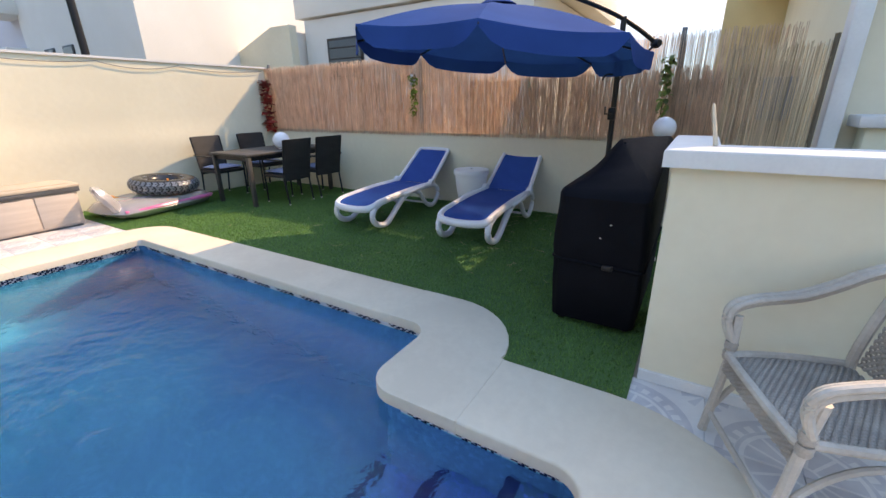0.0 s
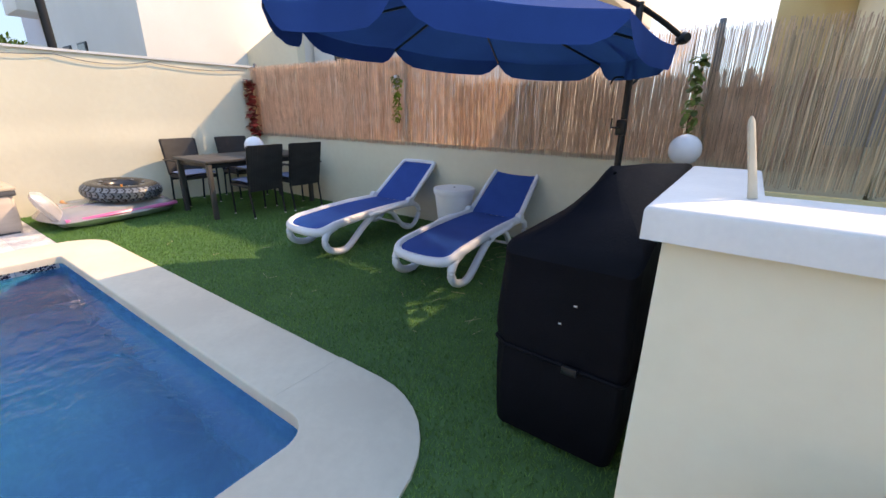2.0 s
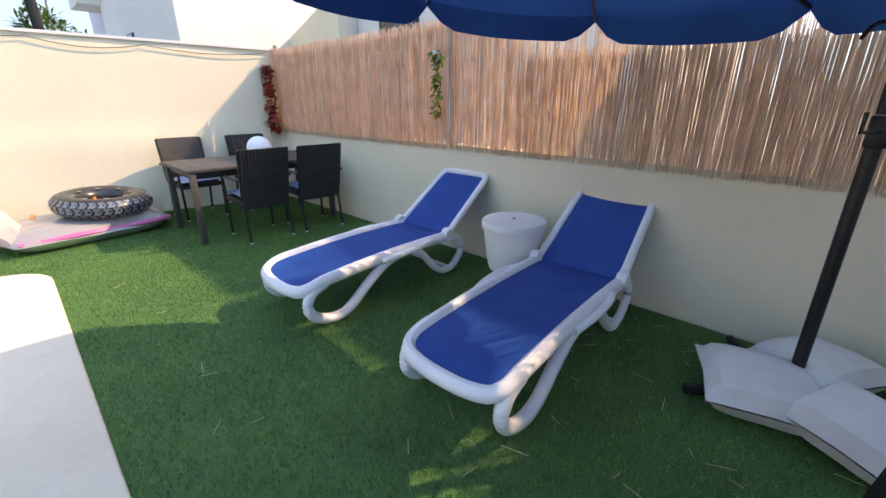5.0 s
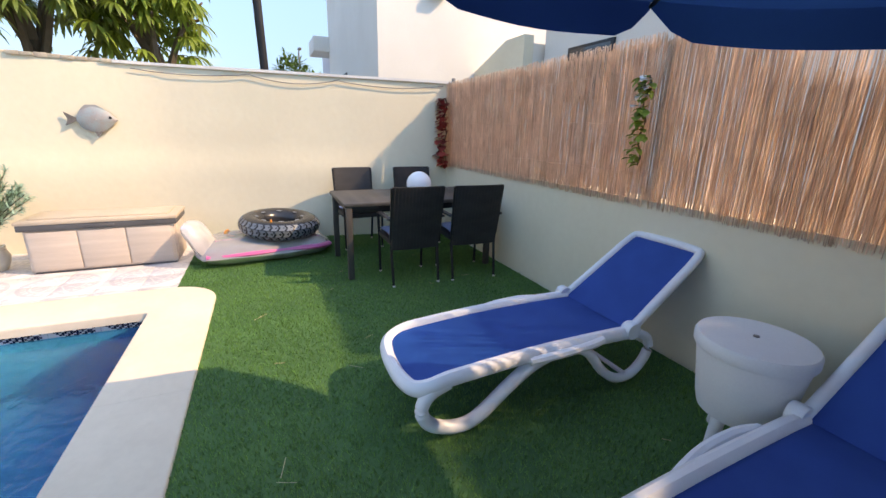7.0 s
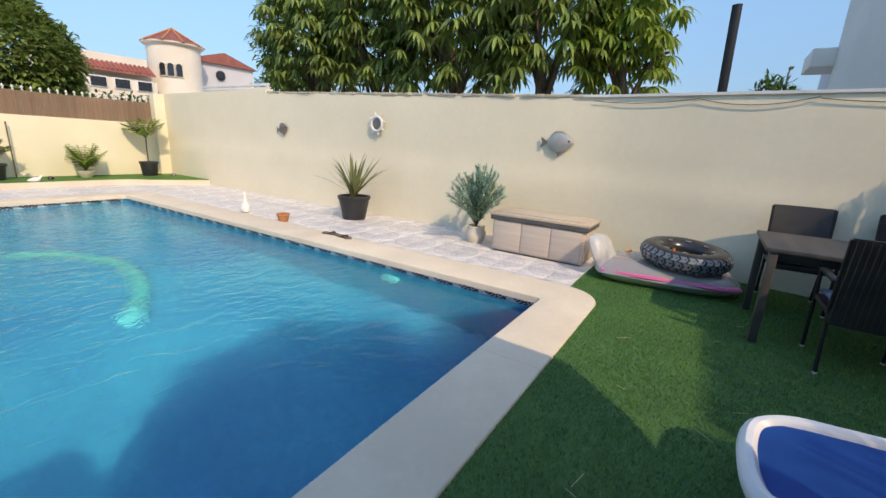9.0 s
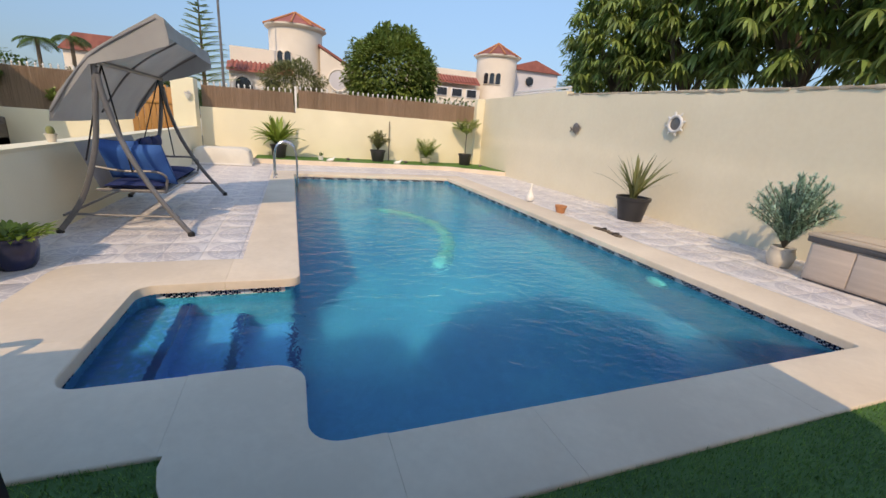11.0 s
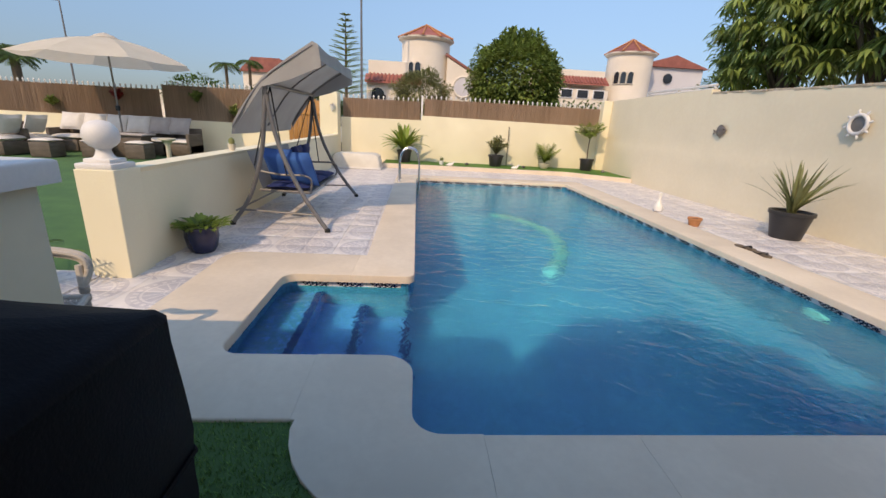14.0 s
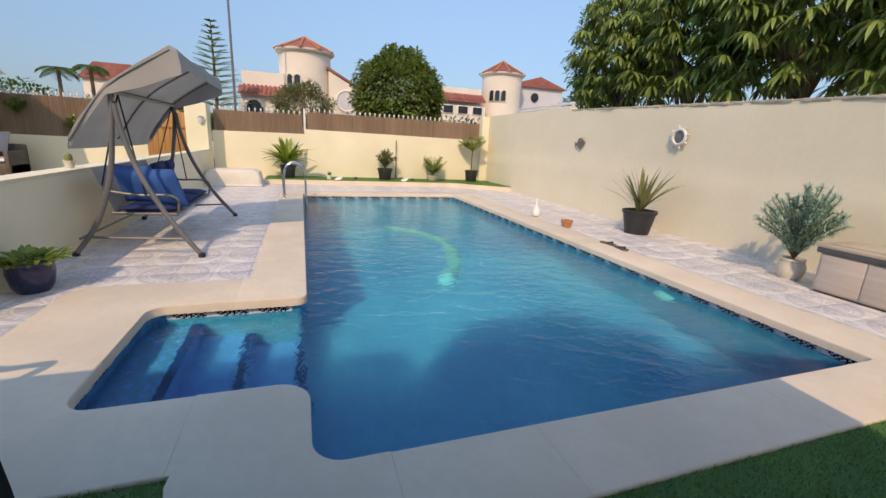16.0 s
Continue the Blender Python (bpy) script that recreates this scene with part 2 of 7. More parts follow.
STRAW = mat("dry straw", (0.62, 0.52, 0.34), (0.5, 0.41, 0.25), 0.8, big=5, fine=30, bump=0)
POOLHOSE = mat("pale ribbed hose", (0.46, 0.62, 0.60), (0.38, 0.53, 0.51), 0.5, big=5, fine=30, bump=0.1)
CLOTH = mat("off white canvas cover", (0.72, 0.69, 0.62), (0.62, 0.59, 0.53), 0.85, big=3, fine=60, bump=0.25)


def canvas(m, share=0.3):
    """Lets some daylight through a cloth."""
    n, l = m.node_tree.nodes, m.node_tree.links
    b, out = n["Principled BSDF"], n["Material Output"]
    tr = n.new("ShaderNodeBsdfTranslucent")
    src = b.inputs["Base Color"].links[0].from_socket
    l.new(src, tr.inputs["Color"])
    mx = n.new("ShaderNodeMixShader")
    mx.inputs[0].default_value = share
    l.new(b.outputs[0], mx.inputs[1])
    l.new(tr.outputs[0], mx.inputs[2])
    l.new(mx.outputs[0], out.inputs["Surface"])


for cloth, share_ in ((PARASOL, .15), (IVORY, .4), (CANOPY, .2), (CANE, .5), (PALEREED, .5), (DARKREED, .3), (BLUEFAB, .3), (LEAF, .35), (LEAFROUND, .4), (LEAFDARK, .35), (LEAFLIME, .4),
                      (LEAFBLUE, .4), (LEAFOLIVE, .35), (BLADE, .35)):
    canvas(cloth, share_)


def mosaic_mat(name, dark, light):
    """Small blue glass mosaic."""
    m, n, l, b = nodes(name)
    tc = n.new("ShaderNodeTexCoord")
    br = n.new("ShaderNodeTexVoronoi")
    br.distance, br.inputs["Scale"].default_value, br.inputs["Randomness"].default_value = "CHEBYCHEV", 38, 0.12
    l.new(tc.outputs["Object"], br.inputs["Vector"])
    big = n.new("ShaderNodeTexNoise")
    big.inputs["Scale"].default_value, big.inputs["Detail"].default_value = 0.8, 4
    l.new(tc.outputs["Object"], big.inputs["Vector"])
    hv = n.new("ShaderNodeHueSaturation")
    r = ramp(n, [(0.3, dark), (0.7, light)])
    l.new(big.outputs["Fac"], r.inputs[0])
    sep = n.new("ShaderNodeSeparateColor")
    l.new(br.outputs["Color"], sep.inputs[0])
    mr = n.new("ShaderNodeMapRange")
    mr.inputs[3].default_value, mr.inputs[4].default_value = 0.85, 1.18
    l.new(sep.outputs[0], mr.inputs[0])
    l.new(mr.outputs[0], hv.inputs["Value"])
    l.new(r.outputs[0], hv.inputs["Color"])
    edge = ramp(n, [(0.40, (0, 0, 0)), (0.47, (1, 1, 1))])
    l.new(br.outputs["Distance"], edge.inputs[0])
    mx = n.new("ShaderNodeMixRGB")
    mx.inputs[2].default_value = (0.05, 0.24, 0.42, 1)
    l.new(edge.outputs[0], mx.inputs[0])
    l.new(hv.outputs[0], mx.inputs[1])
    l.new(mx.outputs[0], b.inputs["Base Color"])
    b.inputs["Roughness"].default_value = 0.25
    return m


MOSAIC = mosaic_mat("blue pool mosaic", (0.002, 0.27, 0.50), (0.004, 0.42, 0.62))
STEPMOSAIC = mosaic_mat("violet blue step mosaic", (0.03, 0.25, 0.64), (0.06, 0.34, 0.74))
BANDWHITE = mat("white glazed band tile", (0.74, 0.76, 0.78), (0.62, 0.65, 0.68), 0.2, big=4, fine=60, bump=0.05)
BANDBLUE = mat("dark blue mosaic chip", (0.010, 0.016, 0.06), (0.006, 0.01, 0.035), 0.2, big=4, fine=60, bump=0.03)
STEPEDGE = mat("navy nosing mosaic", (0.010, 0.05, 0.22), (0.008, 0.035, 0.16), 0.25, big=4, fine=60, bump=0.05)


def water_mat():
    m, n, l, b = nodes("pool water")
    n.remove(b)
    out = n["Material Output"]
    tc = n.new("ShaderNodeTexCoord")
    mp = n.new("ShaderNodeMapping")
    mp.inputs["Scale"].default_value, mp.inputs["Rotation"].default_value = (1.0, 1.25, 1), (0, 0, radians(14))
    l.new(tc.outputs["Object"], mp.inputs[0])
    a = n.new("ShaderNodeTexNoise")
    a.inputs["Scale"].default_value, a.inputs["Detail"].default_value, a.inputs["Distortion"].default_value = 4.6, 3, 0.6
    w = n.new("ShaderNodeTexNoise")
    w.inputs["Scale"].default_value, w.inputs["Detail"].default_value = 15, 2
    l.new(mp.outputs[0], a.inputs["Vector"])
    l.new(mp.outputs[0], w.inputs["Vector"])
    ad = n.new("ShaderNodeMath")
    ad.operation = "MULTIPLY_ADD"
    ad.inputs[1].default_value = 0.26
    l.new(w.outputs["Fac"], ad.inputs[0])
    l.new(a.outputs["Fac"], ad.inputs[2])
    bp = n.new("ShaderNodeBump")
    bp.inputs["Strength"].default_value, bp.inputs["Distance"].default_value = 0.55, 0.038
    l.new(ad.outputs[0], bp.inputs["Height"])
    rf = n.new("ShaderNodeBsdfRefraction")
    rf.inputs["Color"].default_value = (0.08, 0.92, 0.95, 1)
    rf.inputs["IOR"].default_value, rf.inputs["Roughness"].default_value = 1.33, 0.2
    gl = n.new("ShaderNodeBsdfGlossy")
    gl.inputs["Roughness"].default_value = 0.02
    fr = n.new("ShaderNodeFresnel")
    fr.inputs["IOR"].default_value = 1.24
    mx = n.new("ShaderNodeMixShader")
    for s in (rf, gl, fr):
        l.new(bp.outputs[0], s.inputs["Normal"])
    l.new(fr.outputs[0], mx.inputs[0])
    l.new(rf.outputs[0], mx.inputs[1])
    l.new(gl.outputs[0], mx.inputs[2])
    l.new(mx.outputs[0], out.inputs["Surface"])
    return m


WATER = water_mat()


def medallion_mat():
    """Pale glazed floor tile printed with wheel medallions, four tiles to a wheel."""
    m, n, l, b = nodes("printed medallion tile")
    M = 0.66
    g = n.new("ShaderNodeNewGeometry")
    sp = n.new("ShaderNodeSeparateXYZ")
    l.new(g.outputs["Position"], sp.inputs[0])

    def op(kind, a, c=None, d=None):
        q = n.new("ShaderNodeMath")
        q.operation = kind
        for k, v in enumerate((a, c, d)):
            if v is None:
                continue
            if isinstance(v, (int, float)):
                q.inputs[k].default_value = v
            else:
                l.new(v, q.inputs[k])
        return q.outputs[0]

    u = op("SUBTRACT", op("WRAP", op("ADD", sp.outputs[0], 0.15), M, 0.0), M / 2)
    v = op("SUBTRACT", op("WRAP", op("ADD", sp.outputs[1], 0.48), M, 0.0), M / 2)
    r = op("SQRT", op("ADD", op("MULTIPLY", u, u), op("MULTIPLY", v, v)))
    an = op("ARCTAN2", v, u)

    def ring(r0, w):
        return op("LESS_THAN", op("ABSOLUTE", op("SUBTRACT", r, r0)), w)

    lines = op("MULTIPLY", op("LESS_THAN", op("ABSOLUTE", op("SINE", op("MULTIPLY", an, 7))), op("DIVIDE", 0.05, op("ADD", r, 0.02))),
               op("MULTIPLY", op("LESS_THAN", r, 0.19), op("GREATER_THAN", r, 0.06)))
    spokes = op("MULTIPLY", op("LESS_THAN", r, 0.225), op("SUBTRACT", 1.0, op("MAXIMUM", lines, op("MAXIMUM", ring(0.20, 0.009), ring(0.055, 0.006)))))
    beads = op("MULTIPLY", op("GREATER_THAN", op("SINE", op("MULTIPLY", an, 24)), 0.0),
               op("LESS_THAN", op("ABSOLUTE", op("SUBTRACT", r, 0.245)), 0.018))
    u2 = op("SUBTRACT", M / 2, op("ABSOLUTE", u))
    v2 = op("SUBTRACT", M / 2, op("ABSOLUTE", v))
    r2 = op("SQRT", op("ADD", op("MULTIPLY", u2, u2), op("MULTIPLY", v2, v2)))
    star = op("MULTIPLY", op("LESS_THAN", r2, 0.10),
              op("GREATER_THAN", op("SINE", op("MULTIPLY", op("ARCTAN2", v2, u2), 8)), 0.0))
    pat = op("MAXIMUM", op("MAXIMUM", ring(0.278, 0.016), op("MAXIMUM", spokes, beads)),
             star)
    noise_ = n.new("ShaderNodeTexNoise")
    noise_.inputs["Scale"].default_value, noise_.inputs["Detail"].default_value = 7, 7
    l.new(g.outputs["Position"], noise_.inputs["Vector"])
    base = ramp(n, [(0.35, (0.74, 0.70, 0.68)), (0.7, (0.62, 0.58, 0.57))])
    l.new(noise_.outputs["Fac"], base.inputs[0])
    mx = n.new("ShaderNodeMixRGB")
    mx.inputs[2].default_value = (0.42, 0.40, 0.44, 1)
    l.new(op("MULTIPLY", pat, op("MULTIPLY_ADD", noise_.outputs["Fac"], 1.0, 0.1)), mx.inputs[0])
    l.new(base.outputs[0], mx.inputs[1])
    hv = n.new("ShaderNodeHueSaturation")
    oi = n.new("ShaderNodeObjectInfo")
    mr = n.new("ShaderNodeMapRange")
    mr.inputs[3].default_value, mr.inputs[4].default_value = 0.93, 1.05
    l.new(oi.outputs["Random"], mr.inputs[0])
    l.new(mr.outputs[0], hv.inputs["Value"])
    l.new(mx.outputs[0], hv.inputs["Color"])
    l.new(hv.outputs[0], b.inputs["Base Color"])
    b.inputs["Roughness"].default_value = 0.42
    bp = n.new("ShaderNodeBump")
    bp.inputs["Strength"].default_value, bp.inputs["Distance"].default_value = 0.15, 0.01
    l.new(noise_.outputs["Fac"], bp.inputs["Height"])
    l.new(bp.outputs[0], b.inputs["Normal"])
    return m


TILE = medallion_mat()


# ---- mesh building ----
class Geo:
    """Vertices and faces gathered into one mesh."""

    def __init__(self):
        self.v, self.f = [], []

    def add(self, verts, faces, m=None):
        k = len(self.v)
        self.v += [tuple(m @ Vector(p)) for p in verts] if m else [tuple(p) for p in verts]
        self.f += [tuple(i + k for i in q) for q in faces]
        return self

    def box(self, c, s, m=None, ch=0.0):
        (x, y, z), (a, b, h) = c, (s[0] / 2, s[1] / 2, s[2] / 2)
        if ch <= 0:
            vs = [(x + i * a, y + j * b, z + k * h) for k in (-1, 1) for j in (-1, 1) for i in (-1, 1)]
            return self.add(vs, [(0, 2, 3, 1), (4, 5, 7, 6), (0, 1, 5, 4), (2, 6, 7, 3), (0, 4, 6, 2), (1, 3, 7, 5)], m)
        bm = bmesh.new()
        bmesh.ops.create_cube(bm, size=1, matrix=Matrix.Translation(c) @ Matrix.Diagonal((*s, 1)))
        bmesh.ops.bevel(bm, geom=bm.edges[:], offset=ch, segments=2, affect="EDGES", profile=0.5)
        return self.bm(bm, m)

    def bm(self, bm, m=None):
        bm.verts.index_update()
        self.add([v.co.copy() for v in bm.verts], [[v.index for v in f.verts] for f in bm.faces], m)
        bm.free()
        return self

    def lathe(self, prof, n=20, m=None):
        """prof: rows of (radius, z) from bottom to top."""
        vs, fs = [], []
        for r, z in prof:
            vs += [(r * math.cos(2 * math.pi * k / n), r * math.sin(2 * math.pi * k / n), z) for k in range(n)]
        for j in range(len(prof) - 1):
            fs += [(j * n + k, j * n + (k + 1) % n, (j + 1) * n + (k + 1) % n, (j + 1) * n + k) for k in range(n)]
        fs += [tuple(range(n))[::-1], tuple(range((len(prof) - 1) * n, len(prof) * n))]
        return self.add(vs, fs, m)

    def tube(self, pts, r, n=8, closed=False, m=None, flat=1.0):
        """A round tube along points; r a number or one radius a point; flat squeezes it upright."""
        pts = [Vector(p) for p in pts]
        rs = [r] * len(pts) if isinstance(r, (int, float)) else r
        vs, fs, N = [], [], len(pts)
        ref = Vector((0, 0, 1))
        for i, p in enumerate(pts):
            a = pts[(i - 1) % N] if closed or i else p
            c = pts[(i + 1) % N] if closed or i < N - 1 else p
            t = (c - a).normalized() if (c - a).length > 1e-9 else Vector((0, 0, 1))
            s = t.cross(ref)
            if s.length < 0.08:
                s = t.cross(Vector((1, 0, 0)))
            s.normalize()
            u = s.cross(t).normalized()
            vs += [p + rs[i] * (math.cos(2 * math.pi * k / n) * s + flat * math.sin(2 * math.pi * k / n) * u) for k in range(n)]
        for i in range(N if closed else N - 1):
            j = (i + 1) % N
            fs += [(i * n + k, i * n + (k + 1) % n, j * n + (k + 1) % n, j * n + k) for k in range(n)]
        if not closed:
            fs += [tuple(range(n))[::-1], tuple(range((N - 1) * n, N * n))]
        return self.add(vs, fs, m)

    def prism(self, poly, lo, hi, axis="z", m=None):
        """A polygon given in the plane across the axis, drawn out from lo to hi."""
        def at(p, h):
            return {"z": (p[0], p[1], h), "y": (p[0], h, p[1]), "x": (h, p[0], p[1])}[axis]
        n = len(poly)
        vs = [at(p, lo) for p in poly] + [at(p, hi) for p in poly]
        fs = [tuple(range(n))[::-1], tuple(range(n, 2 * n))] + [(k, (k + 1) % n, n + (k + 1) % n, n + k) for k in range(n)]
        return self.add(vs, fs, m)

    def sheet(self, rows, m=None, closed=False):
        """A grid of points, row by row."""
        n = len(rows[0])
        vs = [p for r in rows for p in r]
        fs = [(j * n + k, j * n + (k + 1) % n, (j + 1) * n + (k + 1) % n, (j + 1) * n + k)
              for j in range(len(rows) - 1) for k in range(n if closed else n - 1)]
        return self.add(vs, fs, m)

    def pillow(self, w, d, h, m=None, n=10, pinch=0.06):
        """A stuffed square cushion lying flat, its corners drawn out."""
        for side in (1, -1):
            rows = []
            for j in range(n + 1):
                row = []
                for i in range(n + 1):
                    a, b = 2 * i / n - 1, 2 * j / n - 1
                    q = max(0.0, (1 - a ** 4) * (1 - b ** 4)) ** 0.5
                    k = 1 - pinch * (1 - max(abs(a), abs(b)) ** 0) - pinch * (1 - abs(a * b)) * max(abs(a), abs(b))
                    row.append((a * w / 2 * k, b * d / 2 * k, side * (h / 2 * q + 0.004)))
                rows.append(row if side > 0 else row[::-1])
            self.sheet(rows, m)
        return self

    def mesh(self, name, smooth=True, angle=38):
        me = bpy.data.meshes.new(name)
        me.from_pydata(self.v, [], self.f)
        bm = bmesh.new()
        bm.from_mesh(me)
        bmesh.ops.recalc_face_normals(bm, faces=bm.faces[:])
        bm.to_mesh(me)
        bm.free()
        if smooth:
            me.shade_smooth()
            me.set_sharp_from_angle(angle=radians(angle))
        return me


def part(name, g, material, parent=None, label="", m=None, smooth=True, angle=38, kind=""):
    me = g.mesh(name, smooth, angle) if isinstance(g, Geo) else g
    if not me.materials:
        me.materials.append(material)
    ob = new(name, me)
    if m is not None:
        ob.matrix_basis = m
    if parent:
        ob.parent = parent
    return tagged(ob, label=label, kind=kind)


def thing(name, label, category, m=None, group=""):
    ob = new(name)
    ob.empty_display_size = 0.1
    if m is not None:
        ob.matrix_basis = m
    return tagged(ob, label=label, category=category, group=group)


def structure(name, g, material, label, smooth=False, category=""):
    return tagged(part(name, g, material, smooth=smooth), label=label, kind="structure", category=category)


def arc(cx, cy, r, a0, a1, n=8):
    return [(cx + r * math.cos(radians(a0 + (a1 - a0) * k / n)), cy + r * math.sin(radians(a0 + (a1 - a0) * k / n))) for k in range(n + 1)]


def smooth_path(pts, n=6):
    """Catmull-Rom through points."""
    P = [Vector(p) for p in pts]
    out = []
    for i in range(len(P) - 1):
        a, b, c, d = P[max(i - 1, 0)], P[i], P[i + 1], P[min(i + 2, len(P) - 1)]
        for k in range(n):
            t = k / n
            out.append(0.5 * ((2 * b) + (c - a) * t + (2 * a - 5 * b + 4 * c - d) * t * t + (3 * b - a - 3 * c + d) * t ** 3))
    out.append(P[-1])
    return out


def fill(outer, inner=None):
    """A flat bmesh between an outer outline and an optional hole."""
    bm = bmesh.new()
    es = []
    for loop in (outer, inner) if inner else (outer,):
        vs = [bm.verts.new((*p, 0)) for p in loop]
        es += [bm.edges.new((vs[k], vs[(k + 1) % len(vs)])) for k in range(len(vs))]
    bmesh.ops.triangle_fill(bm, use_beauty=True, use_dissolve=False, edges=es)
    return bm


def slab_from(bm, z0, z1, bevel=0.0, skip=()):
    """Gives a flat bmesh thickness from z0 up to z1."""
    for v in bm.verts:
        v.co.z = z1
    bmesh.ops.recalc_face_normals(bm, faces=bm.faces[:])
    for f in bm.faces:
        if f.normal.z < 0:
            f.normal_flip()
    rim = [e for e in bm.edges if e.is_boundary]
    res = bmesh.ops.extrude_edge_only(bm, edges=rim)
    for v in (e for e in res["geom"] if isinstance(e, bmesh.types.BMVert)):
        v.co.z = z0
    if bevel:
        top = [e for e in rim if e.is_valid and not any(all(abs(v.co[a] - c) < 2e-3 for v in e.verts) for a, c in skip)]
        bmesh.ops.bevel(bm, geom=top, offset=bevel, segments=3, affect="EDGES", profile=0.5, clamp_overlap=True)
    return bm


# ---- ground, pool and paving ----
PX0, PX1, PY0, PY1 = -4.79, -0.99, -6.72, 2.045          # pool water, main rectangle
RX, RY0, RY1 = 0.14, 0.08, 1.40                          # entry bay with the steps
POOL = (arc(PX0 + .06, PY1 - .06, .06, 180, 90, 3) + arc(PX1 - .16, PY1 - .16, .16, 90, 0) + arc(PX1 + .16, RY1 + .16, .16, 180, 270, 7)
        + arc(RX - .14, RY1 - .14, .14, 90, 0) + arc(RX - .14, RY0 + .14, .14, 0, -90) + arc(PX1 + .07, RY0 - .07, .07, 90, 180, 4)
        + arc(PX1 - .05, PY0 + .05, .05, 0, -90, 3) + arc(PX0 + .1, PY0 + .1, .1, 270, 180, 4))
RIM = (arc(-4.92, 2.10, .38, 180, 90) + arc(-1.02, 1.92, .56, 90, 8) + [(-0.47, 1.94)] + arc(0.12, 1.24, .70, 90, 0, 10)
       + arc(0.62, -0.28, .2, 0, -90) + [(-0.52, -0.48)] + arc(-0.62, -7.1, .1, 0, -90, 4) + arc(-5.2, -7.1, .1, 270, 180, 4))



def offset(poly, d):
    """Moves a clockwise outline outwards by d."""
    out = []
    for k, (x, y) in enumerate(poly):
        (ax, ay), (bx, by) = poly[k - 1], poly[(k + 1) % len(poly)]
        t = Vector((bx - ax, by - ay)).normalized()
        out.append((x - t.y * d, y + t.x * d))
    return out


LIP = offset(POOL, -0.016)
OVER = 0.034                                             # the coping overhangs the pool wall
POOL = offset(POOL, OVER)
PX0, PX1, PY0, PY1, RX, RY0, RY1 = PX0 - OVER, PX1 + OVER, PY0 - OVER, PY1 + OVER, RX + OVER, RY0 - OVER, RY1 + OVER
OUT = offset(POOL, 0.012)
g = Geo()
R = 900
hx0, hx1, hy0, hy1 = -7.2, 13.0, -10.6, 5.4
for x0, y0, x1, y1 in ((-R, -R, R, hy0), (-R, hy1, R, R), (-R, hy0, hx0, hy1), (hx1, hy0, R, hy1)):
    g.add([(x0, y0, -0.12), (x1, y0, -0.12), (x1, y1, -0.12), (x0, y1, -0.12)], [(0, 1, 2, 3)])
structure("ground", g, EARTH, "dry sandy ground around the plot", category="ground")
road = Geo().box((0, -16.0, -0.10), (160, 6.0, 0.03))
structure("road", road, ASPHALT, "grey asphalt street behind the far wall", category="road")

bed = Geo().bm(slab_from(fill([(hx0, hy0), (hx1, hy0), (hx1, hy1), (hx0, hy1)], OUT), -0.12, -0.02))
structure("floor", bed, GROUT, "grey mortar bed under the paving", category="floor")

# pool shell
shell = Geo()
n = len(POOL)
DEEP = -1.15
shell.add([(*p, -0.03) for p in POOL] + [(*p, DEEP) for p in POOL], [(k, (k + 1) % n, n + (k + 1) % n, n + k) for k in range(n)])
fl = fill(POOL)
for v in fl.verts:
    v.co.z = DEEP
shell.bm(fl)
pool = structure("pool", shell, MOSAIC, "swimming pool lined with small blue mosaic", category="pool")
for k, (x0, x1, z) in enumerate(((-0.20, RX + .02, -0.25), (-0.58, -0.20, -0.50), (-0.97, -0.58, -0.76))):
    part("step", Geo().box(((x0 + x1) / 2, (RY0 + RY1) / 2, (z + DEEP) / 2), (x1 - x0, RY1 - RY0 + .04, z - DEEP)), STEPMOSAIC, pool, smooth=False)
    part("step_nosing", Geo().box((x0 + .03, (RY0 + RY1) / 2, z + .004), (.06, RY1 - RY0 - .02, .008)), STEPEDGE, pool, "navy mosaic nosing", smooth=False)

# band of glazed tiles under the coping, each with a little chequered motif
def band(path, flip=1):
    white, blue = Geo(), Geo()
    for (x0, y0), (x1, y1) in path:
        d = Vector((x1 - x0, y1 - y0, 0))
        L = d.length
        t = d / L
        nrm = Vector((t.y, -t.x, 0)) * flip
        cnt = max(1, round(L / 0.31))
        w = L / cnt
        for k in range(cnt):
            c = Vector((x0, y0, 0)) + t * (k + .5) * w
            a, b_ = c - t * (w / 2 - .002), c + t * (w / 2 - .002)
            for q in ((a, b_),):
                o = nrm * 0.008
                vs = [q[0] + o + Vector((0, 0, -.116)), q[1] + o + Vector((0, 0, -.116)), q[1] + o + Vector((0, 0, -.035)), q[0] + o + Vector((0, 0, -.035))]
                vs += [p - o * 1.2 for p in vs]
                white.add(vs, [(0, 1, 2, 3), (0, 4, 5, 1), (1, 5, 6, 2), (2, 6, 7, 3), (3, 7, 4, 0)])
            rowsets = ((-.052, (-6, -5, -2, -1, 2, 3)), (-.065, (-7, -6, -5, -3, -2, -1, 1, 2, 3, 4, 7)), (-.078, (-6, -4, -3, -1, 0, 1, 3, 5, 6)), (-.091, (-5, -4, -2, -1, 1, 2, 4, 5, 6, 7)), (-.104, (-3, -2, 0, 1, 3, 4, 6)))
            for z, cols in rowsets:
                for cc in cols:
                    p = c + t * cc * .0165 + nrm * 0.0115 + Vector((0, 0, z))
                    e, u = t * .0076, Vector((0, 0, .0064))
                    blue.add([p - e - u, p + e - u, p + e + u, p - e + u], [(0, 1, 2, 3)])
    return white, blue


